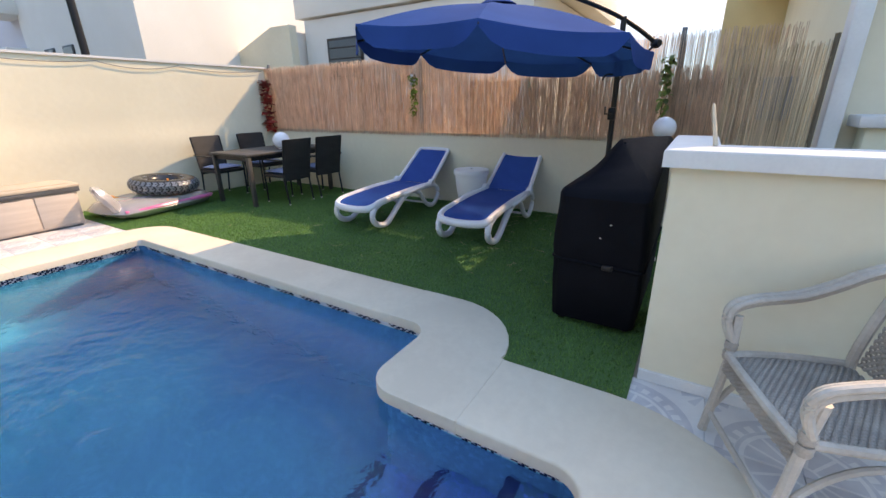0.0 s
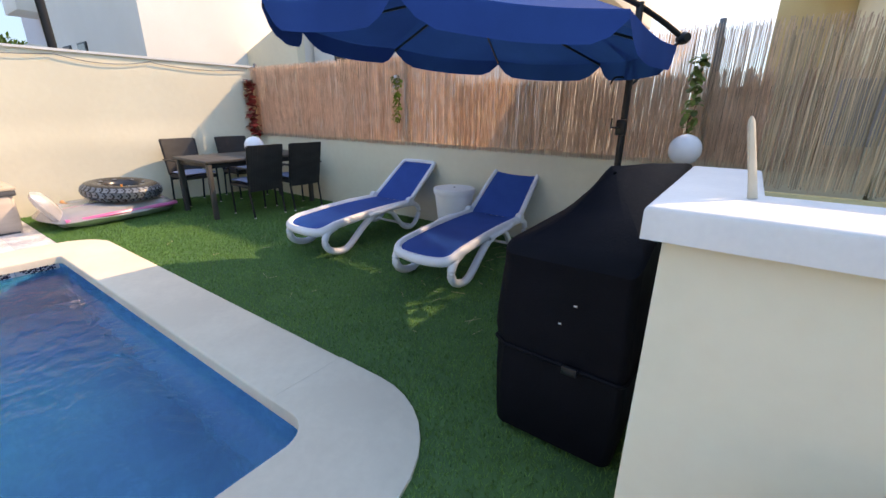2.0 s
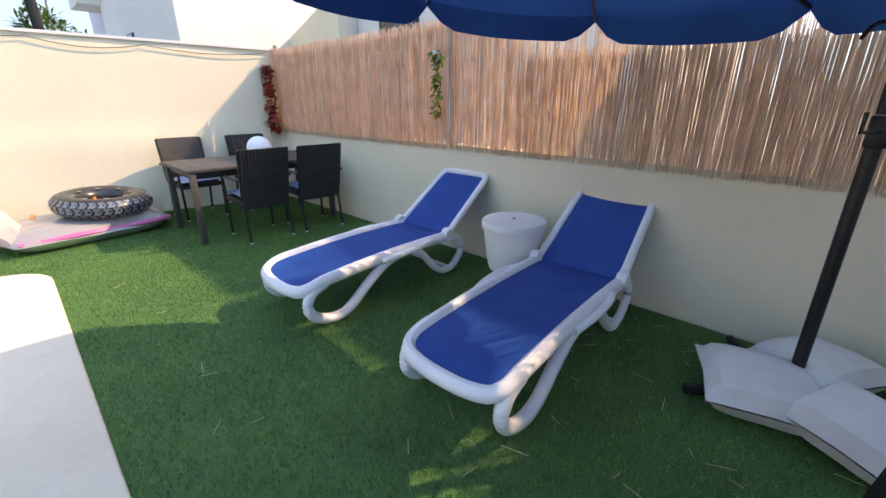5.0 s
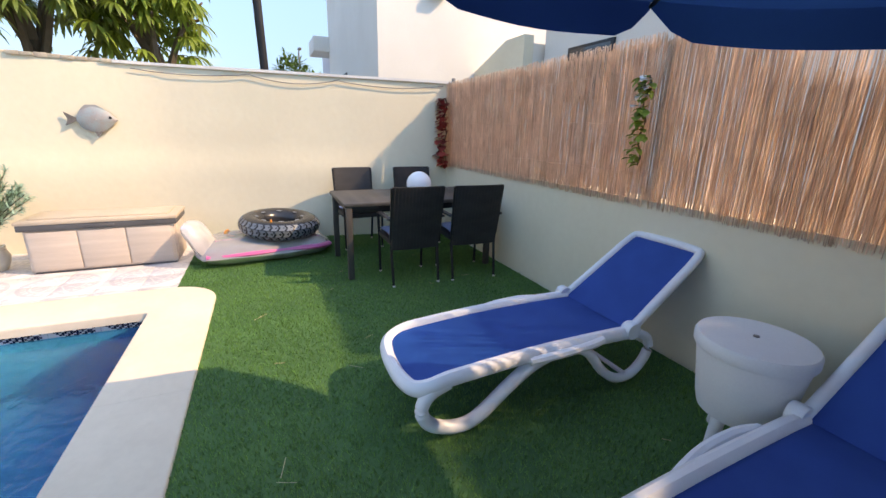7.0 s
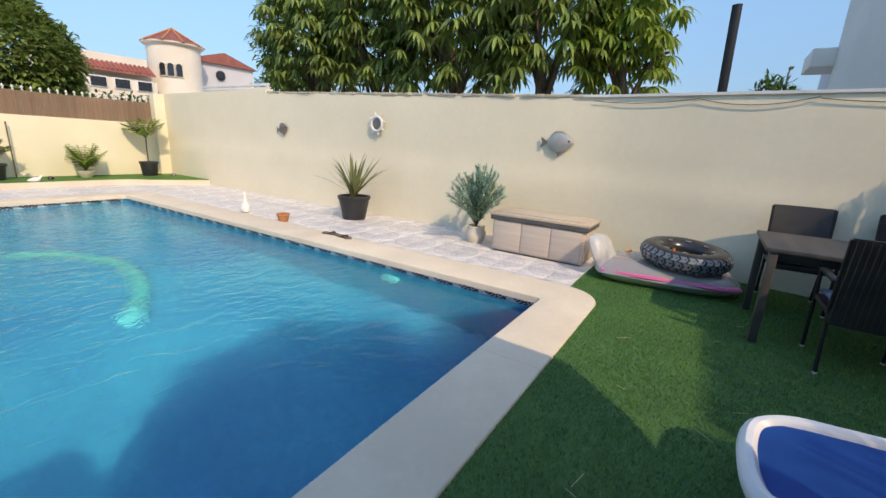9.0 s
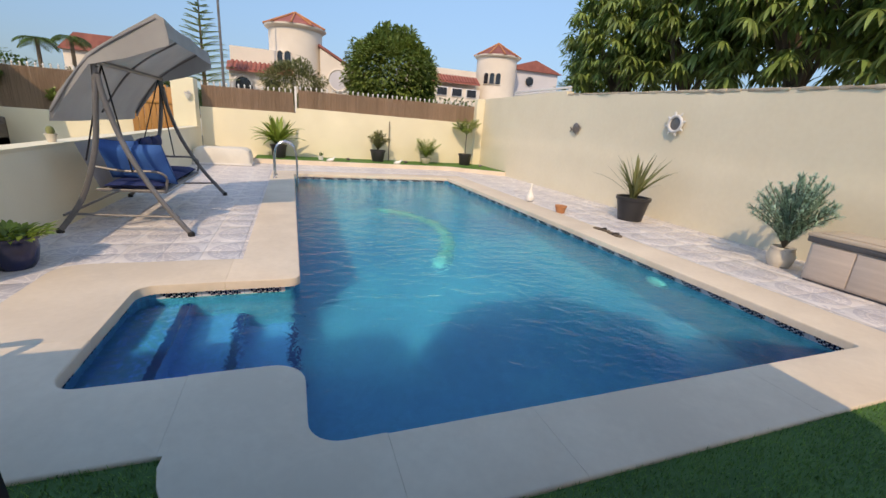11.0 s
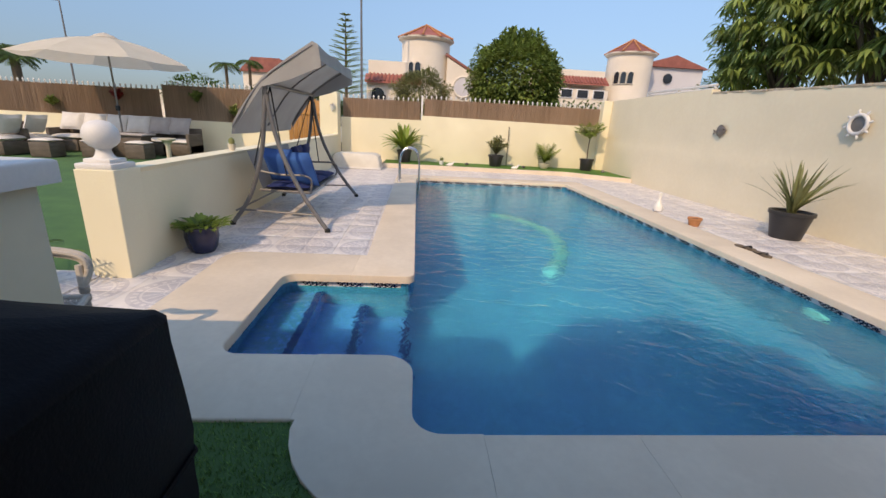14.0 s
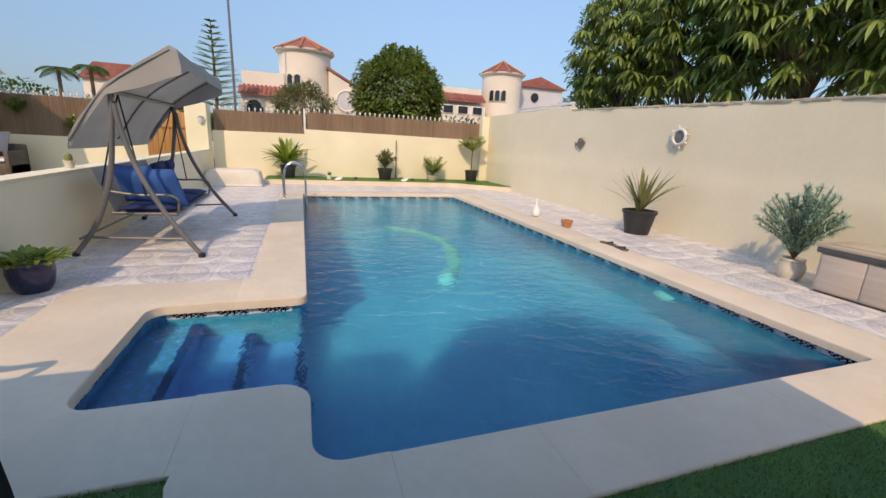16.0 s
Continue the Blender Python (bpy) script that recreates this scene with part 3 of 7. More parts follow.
segs = [((PX0, PY0 + .1), (PX0, PY1 - .06)), ((PX0 + .06, PY1), (PX1 - .16, PY1)), ((PX1 + .16, RY1), (RX - .14, RY1)), ((RX, RY1 - .14), (RX, RY0 + .14)),
        ((RX - .14, RY0), (PX1 + .07, RY0)), ((PX1, RY0 - .07), (PX1, PY0 + .05)), ((PX1 - .05, PY0), (PX0 + .1, PY0))]
wb, bb = band(segs)
part("waterline_band", wb, BANDWHITE, pool, "white glazed waterline tiles", smooth=False, kind="stuff")
part("band_motif", bb, BANDBLUE, pool, "dark blue chequered mosaic motifs", smooth=False, kind="stuff")
wtr = Geo().bm(fill(POOL)).mesh("water")
if wtr.polygons[0].normal.z < 0:
    wtr.flip_normals()
wob = part("water", wtr, WATER)
wob.location.z = -0.105
wob.visible_shadow = False
tagged(wob, "clear blue rippled pool water", "water", kind="structure")
hose = thing("pool_cleaner_hose", "pale ribbed cleaner hose lying in the pool", "hose")
hp = smooth_path([(x, y, DEEP + .09) for x, y in ((-2.5, -4.35), (-2.95, -4.0), (-3.25, -3.4), (-3.3, -2.75), (-3.15, -2.1), (-2.85, -1.5))], 8)
part("hose", Geo().tube(hp, [0.08 + 0.010 * (k % 2) for k in range(len(hp))], 10), POOLHOSE, hose)
part("hose_cuff", Geo().tube([hp[-1], hp[-1] + Vector((.1, .16, 0))], .095, 12), PLASTIC, hose)
lamp = thing("pool_light", "round white underwater light on the pool wall", "lamp", pose(PX0 + .002, 0.2, -0.42, 0, 90, 0))
part("bezel", Geo().lathe([(.13, 0), (.13, .018), (.11, .03), (.09, .022), (0.001, .022)], 24), PLASTIC, lamp)
part("lens", Geo().lathe([(.09, .022), (.06, .034), (.001, .04)], 20), GLOBE, lamp)

# coping, cut into cast slabs
coping = structure("coping", Geo().bm(slab_from(fill([(p[0], p[1]) for p in RIM], OUT), -0.05, -0.012)), COPING, "pale bedding under the cast stone pool coping", category="coping")


def clip(outer, inner, planes):
    bm = fill(outer, inner)
    for co, no in planes:
        bmesh.ops.bisect_plane(bm, geom=bm.verts[:] + bm.edges[:] + bm.faces[:], plane_co=co, plane_no=no, clear_outer=True)
    return bm


gap = 0.0007
def pl(axis, v, side):
    no = Vector((1, 0, 0)) if axis == "x" else Vector((0, 1, 0))
    return ((no * (v - side * gap)), no * side)


cells = [
    [("x", -3.55, 1), ("y", 1.0, -1)], [("x", -3.55, -1), ("x", -2.05, 1), ("y", 1.9, -1)], [("x", -2.05, -1), ("x", -1.33, 1), ("y", 1.9, -1)],
    [("x", -1.33, -1), ("x", -0.45, 1), ("y", 0.8, -1)], [("x", -0.45, -1), ("y", 0.9, -1)], [("x", -0.45, -1), ("y", 0.9, 1)],
    [("x", -3.0, 1), ("y", 1.0, 1), ("y", -1.3, -1)], [("x", -3.0, 1), ("y", -1.3, 1), ("y", -3.6, -1)], [("x", -3.0, 1), ("y", -3.6, 1)],
    [("x", -3.0, -1), ("y", -5.0, 1), ("x", -1.9, 1)], [("x", -1.9, -1), ("y", -4.6, 1)], [("x", -1.9, -1), ("x", -0.45, 1), ("y", 0.8, 1), ("y", -2.0, -1)],
    [("x", -1.9, -1), ("y", -2.0, 1), ("y", -4.6, -1), ("x", -.45, 1)],
]
for cell in cells:
    bm = clip(RIM, LIP, [pl(*c) for c in cell])
    if not bm.faces:
        bm.free()
        continue
    gg = Geo().bm(slab_from(bm, -0.048, 0.022, 0.014, [("xy".index(a), v) for a, v, _ in cell]))
    part("coping_slab", gg, COPING, coping, smooth=True, angle=50)


# ---- walls ----
def lw_top(y):
    for (a, za), (b, zb) in zip(LWT, LWT[1:]):
        if a >= y >= b:
            return za + (zb - za) * (a - y) / (a - b)
    return LWT[-1][1]


def wall_x(y):
    """Face of the long cream wall, which closes in towards the back corner."""
    return -7.06 + .50 * min(1, max(0, (y - 1.9) / 3.35))


LWT = [(5.6, 1.99), (3.4, 2.02), (1.6, 2.035), (0.2, 2.07), (-1.6, 2.12), (-5.25, 2.22), (-5.2501, 2.31), (-10.0, 2.27)]
ys = [5.5 - 0.25 * k for k in range(22)] + [0.0 - 0.25 * k for k in range(1, 22)] + [-5.249, -5.252] + [-5.5 - .25 * k for k in range(19)]
ys = sorted(set(ys), reverse=True)
lw = Geo()
prof = []
for y in ys:
    h = lw_top(y)
    jag = 0.012 * noise.noise((y * 3.1, 0, 7)) if y < 1.6 else 0.002 * noise.noise((y * 3, 1, 7))
    bul = lambda z: 0.012 * noise.noise((y * 1.3, z * 1.7, 3)) + 0.006 * noise.noise((y * 4, z * 4, 9))
    wx = wall_x(y)
    col = [(wx + bul(z), y, z) for z in (0.0, .25, .5, .75, .98, 1.02, 1.25, 1.5, 1.75, h - .06)]
    col[4] = (col[4][0] + .008, *col[4][1:])
    prof.append(col + [(wx - .005, y, h + jag), (wx - .19, y, h + jag * .6), (wx - .19, y, -0.1)])
lw.sheet(prof)
structure("wall_left", lw, STUCCO, "tall uneven cream rendered garden wall in sunlight", smooth=True, category="wall")
capg = Geo()
for k in range(62):
    y = 1.5 - k * 0.109
    if y < -5.2:
        break
    h = lw_top(y)
    capg.box((-7.155 + random.uniform(-.01, .01), y, h + .012), (.2 + random.uniform(-.02, .03), .112, .03 + random.uniform(0, .02)), ch=.008)
structure("wall_cap", capg, CAPSTONE, "crumbling weathered mortar along the wall top", smooth=True, category="wall cap")
strip = Geo().sheet([[(wall_x(y) + dx, y, lw_top(y) + dz) for dx, dz in ((.025, -.002), (.025, .028), (-.2, .028), (-.2, -.002), (.025, -.002))] for y in (5.4, 5.25, 1.9, 1.55)])
structure("trim", strip, WHITEPAINT, "thin pale plastic strip capping the wall", category="trim")
cable = thing("cable", "grey cable sagging along the top of the cream wall", "cable")
for a, b_, sag in ((5.2, 3.9, .05), (3.9, 2.9, .07), (2.9, 1.7, .04)):
    part("strand", Geo().tube([(wall_x(a + (b_ - a) * k / 12) + .025, a + (b_ - a) * k / 12, lw_top(a) - .035 - sag * 4 * (k / 12) * (1 - k / 12)) for k in range(13)], .005, 6), GREYSTEEL, cable)

# low wall carrying the reed fence
FY = 5.28
structure("wall_back", Geo().box((-3.0, FY + .1, .43), (8.12, .2, 1.1)), STUCCO, "low cream rendered wall under the reed fence", category="wall")

# far wall, its pillar and gate post
structure("wall_far", Geo().prism([(-7.06, -.1), (-1.12, -.1), (-1.12, 1.52), (-7.06, 1.47)], -10.1, -9.9, "y"), YELLOW, "cream yellow far garden wall in sunlight", category="wall")
structure("wall_far_low", Geo().prism([(-1.12, -.1), (1.35, -.1), (1.35, 1.36), (-1.12, 1.38)], -10.1, -9.9, "y"), YELLOW, "lower stretch of the cream far wall", category="wall")
structure("pillar", Geo().box((-6.92, -9.86, 1.08), (.27, .24, 2.36), ch=.012), YELLOW, "cream corner pillar", category="pillar")
structure("gate_post", Geo().box((1.62, -9.62, .98), (.52, .5, 2.12), ch=.012), YELLOW, "square cream gate post", category="pillar")

# planted bed along the far wall
BED = [(0.02, -9.9), (0.02, -8.85)] + [(-5.3, -8.75)] + arc(-5.3, -7.95, .8, 270, 215, 5)[1:] + [(-6.6, -8.0), (-7.04, -7.75), (-7.04, -9.9)]
structure("bed", Geo().bm(slab_from(fill([(a, b_) for a, b_ in BED]), -.02, .12)), COPING, "low stone kerb of the raised planting bed", category="kerb")
tb = [(a - (.05 if a > -1 else 0), b_ - (.06 if b_ > -9 else 0)) for a, b_ in BED]
structure("bed_turf", Geo().bm(slab_from(fill(tb), .11, .135)), BLADE, "green artificial turf on the raised bed", category="turf")

# low wall beside the pool terrace, its pier and ball
structure("wall_terrace", Geo().prism([(1.32, -.1), (1.32, .82), (1.30, .86), (1.52, .86), (1.50, .82), (1.50, -.1)], -9.4, -.08, "y"), YELLOW, "low cream wall between terrace and garden", category="wall")
structure("pier", Geo().box((1.44, .09, .38), (.29, .32, .98), ch=.008), YELLOW, "square cream pier at the end of the low wall", category="pier")
ball = thing("ball_finial", "white painted ball finial on the low wall's pier", "finial", pose(1.45, .09, .87))
part("base", Geo().box((0, 0, .02), (.27, .29, .045), ch=.012).box((0, 0, .055), (.2, .2, .04), ch=.012), WHITEPAINT, ball)
part("ball", Geo().lathe([(.085, .07), (.06, .10), (.05, .13), (.055, .15), (.088, .17), (.112, .20), (.122, .24), (.118, .28), (.098, .32), (.062, .35), (.001, .362)], 24), WHITEPAINT, ball)

# chest-high wall with the white coping by the seat, an L in plan
w1 = [(.205, 2.17), (3.2, 2.17), (3.2, 2.38), (.34, 2.38), (.34, 2.95), (.205, 2.95)]
structure("wall_seat", Geo().prism(w1, -.1, 1.10, "z"), STUCCO, "chest high cream rendered wall", category="wall")
c1 = [(.165, 2.12), (3.25, 2.12), (3.25, 2.43), (.38, 2.43), (.38, 3.0), (.165, 3.0)]
structure("wall_coping", Geo().bm(slab_from(fill(c1), 1.10, 1.175, .012)), WHITEPAINT, "white painted slab on the chest high wall", smooth=True, category="coping")
structure("baseboard", Geo().box((1.705, 2.163, .03), (3.0, .02, .06), ch=.004), WHITEPAINT, "pale tile skirting under the cream wall", category="skirting")


# ---- reed fence on the back wall ----
def reeds(x0, x1, z0, z1, y, step, cover, seed, depth=.02, tip=.03, w0=.0035, w1=.006):
    rnd = random.Random(seed)
    g = Geo()
    x = x0
    while x < x1:
        if rnd.random() < cover:
            w = rnd.uniform(w0, w1)
            a, b_ = z0 + rnd.uniform(-.015, .012), z1 + rnd.uniform(-tip, tip * .6)
            lean = rnd.uniform(-.005, .005)
            yy = y + rnd.uniform(-depth / 2, depth / 2)
            vs, fs = [], []
            for k in range(6):
                z, cx = a + (b_ - a) * k / 5, x + lean * k / 5 + rnd.uniform(-.003, .003)
                y2 = yy + rnd.uniform(-.006, .006)
                vs += [(cx - w, y2, z), (cx, y2 - w, z), (cx + w, y2, z)]
                if k:
                    i = 3 * k - 3
                    fs += [(i, i + 1, i + 4, i + 3), (i + 1, i + 2, i + 5, i + 4)]
            g.add(vs, fs)
        x += step
    return g


fence = thing("reed_fence", "brown reed screen fixed above the low cream wall", "fence")
part("reed_panel", reeds(-6.55, -3.22, .945, 2.0, FY - .02, .0036, .95, 1, .03, .02, .0015, .0026), CANE, fence, kind="stuff", smooth=False)
part("reed_panel", reeds(-3.2, .95, .945, 2.0, FY - .02, .0038, .74, 2, .03, .04, .0014, .0026), CANE, fence, kind="stuff", smooth=False)
part("reed_backing", reeds(-6.55, -2.5, .95, 1.97, FY + .02, .0070, 1, 3, .01, .02, .0034, .005), CANE, fence, kind="stuff", smooth=False)
part("reed_backing", reeds(-2.5, .98, .95, 1.68, FY + .02, .0066, 1, 4, .01, .05, .0034, .005), CANE, fence, kind="stuff", smooth=False)
for z in (1.16, 1.48, 1.80):
    part("binding_wire", Geo().tube([(-6.53 + 6.65 * k / 40, FY - .042 + .004 * math.sin(k * 2), z + .008 * math.sin(k * 1.7)) for k in range(41)], .0008, 5), CANE, fence)
for x in (-6.5, -3.2, -.02):
    part("post", Geo().box((x, FY + .05, 1.5), (.045, .04, 1.12), ch=.006), GREYSTEEL, fence)

# far fence: woven screen with pale pointed pickets behind it
def far_fence(name, x0, x1, y, zb, zt, label, dark=DARKREED):
    f = thing(name, label, "fence")
    part("woven_screen", reeds(x0, x1, zb, zt, y + .03, .013, .98, int(abs(x0) * 10), .015, .008, .0055, .008), dark, f, kind="stuff", smooth=False)
    part("backing_mat", Geo().box(((x0 + x1) / 2, y + .016, (zb + zt) / 2 - .01), (x1 - x0, .012, zt - zb - .02)), dark, f, smooth=False)
    part("rail", Geo().box(((x0 + x1) / 2, y, zt - .1), (x1 - x0, .03, .04)), WHITEPAINT, f)
    part("rail", Geo().box(((x0 + x1) / 2, y, zb + .05), (x1 - x0, .03, .04)), WHITEPAINT, f)
    base = None
    k = 0
    x = x0 + .06
    g0 = Geo().box((0, 0, (zb + zt + .1) / 2), (.03, .02, zt - zb + .02)).lathe([(.018, zt + .04), (.03, zt + .065), (.001, zt + .115)], 6).mesh("picket")
    while x < x1:
        part("picket", g0, WHITEPAINT, f, m=pose(x, y - .02, 0))
        x += .152
    return f


far_fence("picket_fence", -6.78, -1.2, -10.0, 1.47, 2.02, "brown woven screen with cream picket tips on the far wall")
far_fence("picket_fence", -1.05, 1.3, -10.0, 1.37, 1.93, "lower stretch of brown screen with cream picket tips")
part("post", Geo().box((-1.12, -9.98, 1.75), (.06, .06, .72), ch=.008), WHITEPAINT, bpy.data.objects["picket_fence"])


# ---- turf ----
def inside(poly, x, y):
    c = np.zeros(len(x), bool)
    for (x0, y0), (x1, y1) in zip(poly, poly[1:] + poly[:1]):
        if y0 != y1:
            hit = ((y0 > y) != (y1 > y)) & (x < (x1 - x0) * (y - y0) / (y1 - y0) + x0)
            c ^= hit
    return c


TURF = [(-7.05, 2.14), (-5.0, 2.14), (-4.9, 2.2), (-1.2, 2.2), (-.6, 1.9), (.185, 1.9), (.185, 5.27), (-7.05, 5.27)]
turf = structure("turf", Geo().bm(slab_from(fill(TURF), -.02, .004)), TURFBASE, "green artificial turf, dry straw scattered on it", category="turf")
rs = np.random.RandomState(5)
NB = 230000
bx, by = rs.uniform(-7.04, .18, NB), rs.uniform(1.9, 5.26, NB)
ok = inside(TURF, bx, by) & ~inside(RIM, bx, by)
bx, by = bx[ok], by[ok]
nb = len(bx)
ang, lean, hgt = rs.uniform(0, 2 * np.pi, nb), rs.uniform(.004, .02, nb), rs.uniform(.014, .028, nb)
wd = rs.uniform(.0016, .0032, nb)
dx, dy = np.cos(ang), np.sin(ang)
vv = np.zeros((nb, 3, 3))
vv[:, 0] = np.stack([bx - dy * wd, by + dx * wd, np.full(nb, .003)], 1)
vv[:, 1] = np.stack([bx + dy * wd, by - dx * wd, np.full(nb, .003)], 1)
vv[:, 2] = np.stack([bx + dx * lean, by + dy * lean, hgt], 1)
me = bpy.data.meshes.new("blades")
me.vertices.add(nb * 3)
me.vertices.foreach_set("co", vv.reshape(-1))
me.loops.add(nb * 3)
me.loops.foreach_set("vertex_index", np.arange(nb * 3, dtype=np.int32))
me.polygons.add(nb)
me.polygons.foreach_set("loop_start", np.arange(0, nb * 3, 3, dtype=np.int32))
me.update(calc_edges=True)
part("blades", me, BLADE, turf, "short green plastic turf blades", kind="stuff")
straw = Geo()
rnd = random.Random(8)
for k in range(90):
    x, y = (rnd.uniform(-1.6, .1), rnd.uniform(3.0, 5.1)) if k < 55 else (rnd.uniform(-6.5, -1), rnd.uniform(2.7, 5))
    a, L = rnd.uniform(0, 6.28), rnd.uniform(.03, .12)
    straw.tube([(x, y, .024), (x + L * math.cos(a), y + L * math.sin(a), .026)], .0016, 4)
tagged(part("straw", straw, STRAW), "bits of dry straw fallen on the turf", "straw", kind="stuff")


# ---- loungers ----
def lounger(m, group="sun loungers by the reed fence"):
    """Lies along +y, nose at y = 0, back raised at the far end."""
    t = thing("sun_lounger", "white plastic sun lounger with royal blue mesh, back raised", "sun lounger", m, group)
    W = .275
    seat_z = lambda y: .285 + .05 * min(1, y / 1.2) + .02 * math.sin(math.pi * min(1, y / 1.25)) - .04 * max(0, 1 - y / .14) ** 1.5
    HY, HZ, TY, TZ = 1.29, .345, 1.83, .735
    nb_ = 10
    rail = []
    for s in (1, -1):
        side = [(s * W, .16 + (HY - .16) * k / nb_, seat_z(.16 + (HY - .16) * k / nb_)) for k in range(nb_ + 1)]
        rail.append(side)
    nose = [(W, .16, seat_z(.16)), (W * .97, .07, .275), (W * .80, .012, .255), (W * .4, -.012, .245), (0, -.016, .243)]
    nose = nose + [(-x, y, z) for x, y, z in nose[-2::-1]]
    frame_ = rail[0][::-1] + nose[1:] + rail[1][1:]
    part("seat_frame", Geo().tube(smooth_path(frame_, 3), .036, 10, flat=1.1), PLASTIC, t)
    rows = []
    for k in range(25):
        y = .002 + (HY + .022 - .002) * k / 24
        w = W * (min(1, .78 + .22 * math.sin(min(1, (y + .01) / .17) * math.pi / 2))) - .018
        rows.append([(w * (2 * i / 12 - 1), y, seat_z(y) + .012 - .012 * (1 - (2 * i / 12 - 1) ** 2)) for i in range(13)])
    part("seat_mesh", Geo().sheet(rows), BLUEFAB, t, "royal blue woven seat mesh")
    ux = Vector((0, TY - HY, TZ - HZ)).normalized()
    L = Vector((0, TY - HY, TZ - HZ)).length
    o = Vector((0, HY, HZ))
    nrm = Vector((0, -ux.z, ux.y))
    bw = lambda q: W * (1.0 - .10 * q)
    back = [o + ux * (L * k / 6) + Vector((bw(k / 6), 0, 0)) for k in range(6)]
    top = [o + ux * (L * .97) + Vector((bw(1) * .96, 0, 0)), o + ux * (L * 1.0) + Vector((bw(1) * .8, 0, 0)), o + ux * (L * 1.015) + Vector((0, 0, 0))]
    lp = back + top
    lp = lp + [Vector((-p.x, p.y, p.z)) for p in lp[-2::-1]]
    part("back_frame", Geo().tube(smooth_path(lp, 3), .026, 10), PLASTIC, t)
    rows = []
    for k in range(17):
        q = k / 16
        w = (bw(q) - .016) * (1 if q < .88 else 1 - .22 * ((q - .88) / .12) ** 2)
        rows.append([o + ux * (L * 1.0 * q) + Vector((w * (2 * i / 10 - 1), 0, 0)) - nrm * (.010 * (1 - (2 * i / 10 - 1) ** 2) - .006) for i in range(11)])
    part("back_mesh", Geo().sheet(rows), BLUEFAB, t, "royal blue woven back mesh")
    for s in (1, -1):
        part("hinge", Geo().lathe([(.001, -.03), (.045, -.03), (.05, -.02), (.05, .02), (.045, .03), (.001, .03)], 18,
                                  pose(s * (W + .012), HY - .01, HZ + .01, 0, 90, 0)), PLASTIC, t)
        leg = [(s * W, .17, .285), (s * W, .075, .245), (s * W, .035, .165), (s * W, .075, .085), (s * W, .17, .04), (s * W, .27, .034), (s * W, .36, .075),
               (s * W, .50, .185), (s * W, .64, .275), (s * W, .78, .318)]
        part("front_leg", Geo().tube(smooth_path(leg, 4), .034, 10), PLASTIC, t)
        leg = [(s * W, .62, .30), (s * W, .80, .325), (s * W, .98, .28), (s * W, 1.12, .13), (s * W, 1.24, .055), (s * W, 1.36, .07), (s * W, 1.45, .17),
               (s * W, 1.44, .27), (s * W, 1.33, .33)]
        part("rear_leg", Geo().tube(smooth_path(leg, 4), .027, 10), PLASTIC, t)
        part("foot", Geo().lathe([(.018, 0), (.02, .02), (.001, .03)], 10, pose(s * W, .28, 0)), RUBBER, t)
        arm = [(s * (W + .03), .60, .315), (s * (W + .055), .76, .335), (s * (W + .055), .95, .345), (s * (W + .03), 1.06, .345)]
        part("side_grip", Geo().tube(smooth_path(arm, 4), .022, 8), PLASTIC, t)
    part("crossbar", Geo().tube([(-W, 1.3, .07), (W, 1.3, .07)], .014, 8), PLASTIC, t)
    return t


lounger(pose(-3.00, 3.475, .012) @ Matrix.Diagonal((1, .98, 1, 1)))
lounger(pose(-1.605, 3.535, .012, 0, 0, 2) @ Matrix.Diagonal((1, .98, 1, 1)))

# ---- cooler stool ----
ck = thing("cooler_stool", "round white plastic drinks cooler stool on short legs", "cooler", pose(-2.17, 4.84, .01))
part("tub", Geo().lathe([(.001, .19), (.150, .19), (.165, .20), (.180, .26), (.208, .47), (.212, .50)], 36), COOLER, ck)
part("lid", Geo().lathe([(.220, .498), (.226, .51), (.226, .548), (.218, .56), (.03, .566), (.001, .566)], 36), COOLER, ck, "white round lid")
part("lid_button", Geo().lathe([(.012, .564), (.012, .571), (.001, .572)], 12), GREYSTEEL, ck)
for a in (30, 150, 270):
    ca, sa = math.cos(radians(a)), math.sin(radians(a))
    part("leg", Geo().tube([(ca * .125, sa * .125, .21), (ca * .165, sa * .165, 0)], [.03, .022], 10), COOLER, ck)

# ---- cantilever parasol ----
UC, UR, UZ = Vector((-1.44, 3.90, 1.80)), 1.35, 1.80
um = thing("cantilever_parasol", "royal blue cantilever parasol, open above the loungers", "parasol")
ribs = [radians(19.5 + 45 * k) for k in range(8)]
tilt = lambda x, y: -.055 * (x - UC.x) - .03 * (y - UC.y) + .035 * max(0, UC.x - x)
rimp = [Vector((UC.x + UR * math.cos(a), UC.y + UR * math.sin(a), 1.84 + tilt(UC.x + UR * math.cos(a), UC.y + UR * math.sin(a)))) for a in ribs]
apex = Vector((UC.x, UC.y, 2.20))
can = Geo()
for k in range(8):
    p, q = rimp[k], rimp[(k + 1) % 8]
    rows = []
    for j in range(9):
        s = j / 8
        a, b_ = apex.lerp(p, s), apex.lerp(q, s)
        row = []
        for i in range(7):
            w = i / 6
            c = a.lerp(b_, w)
            c.z -= .03 * math.sin(math.pi * w) * s + (.045 * math.sin(math.pi * s) * (-1))
            row.append(c)
        rows.append(row)
    can.sheet(rows)
cano = part("canopy", can, PARASOL, um, "royal blue canvas canopy")
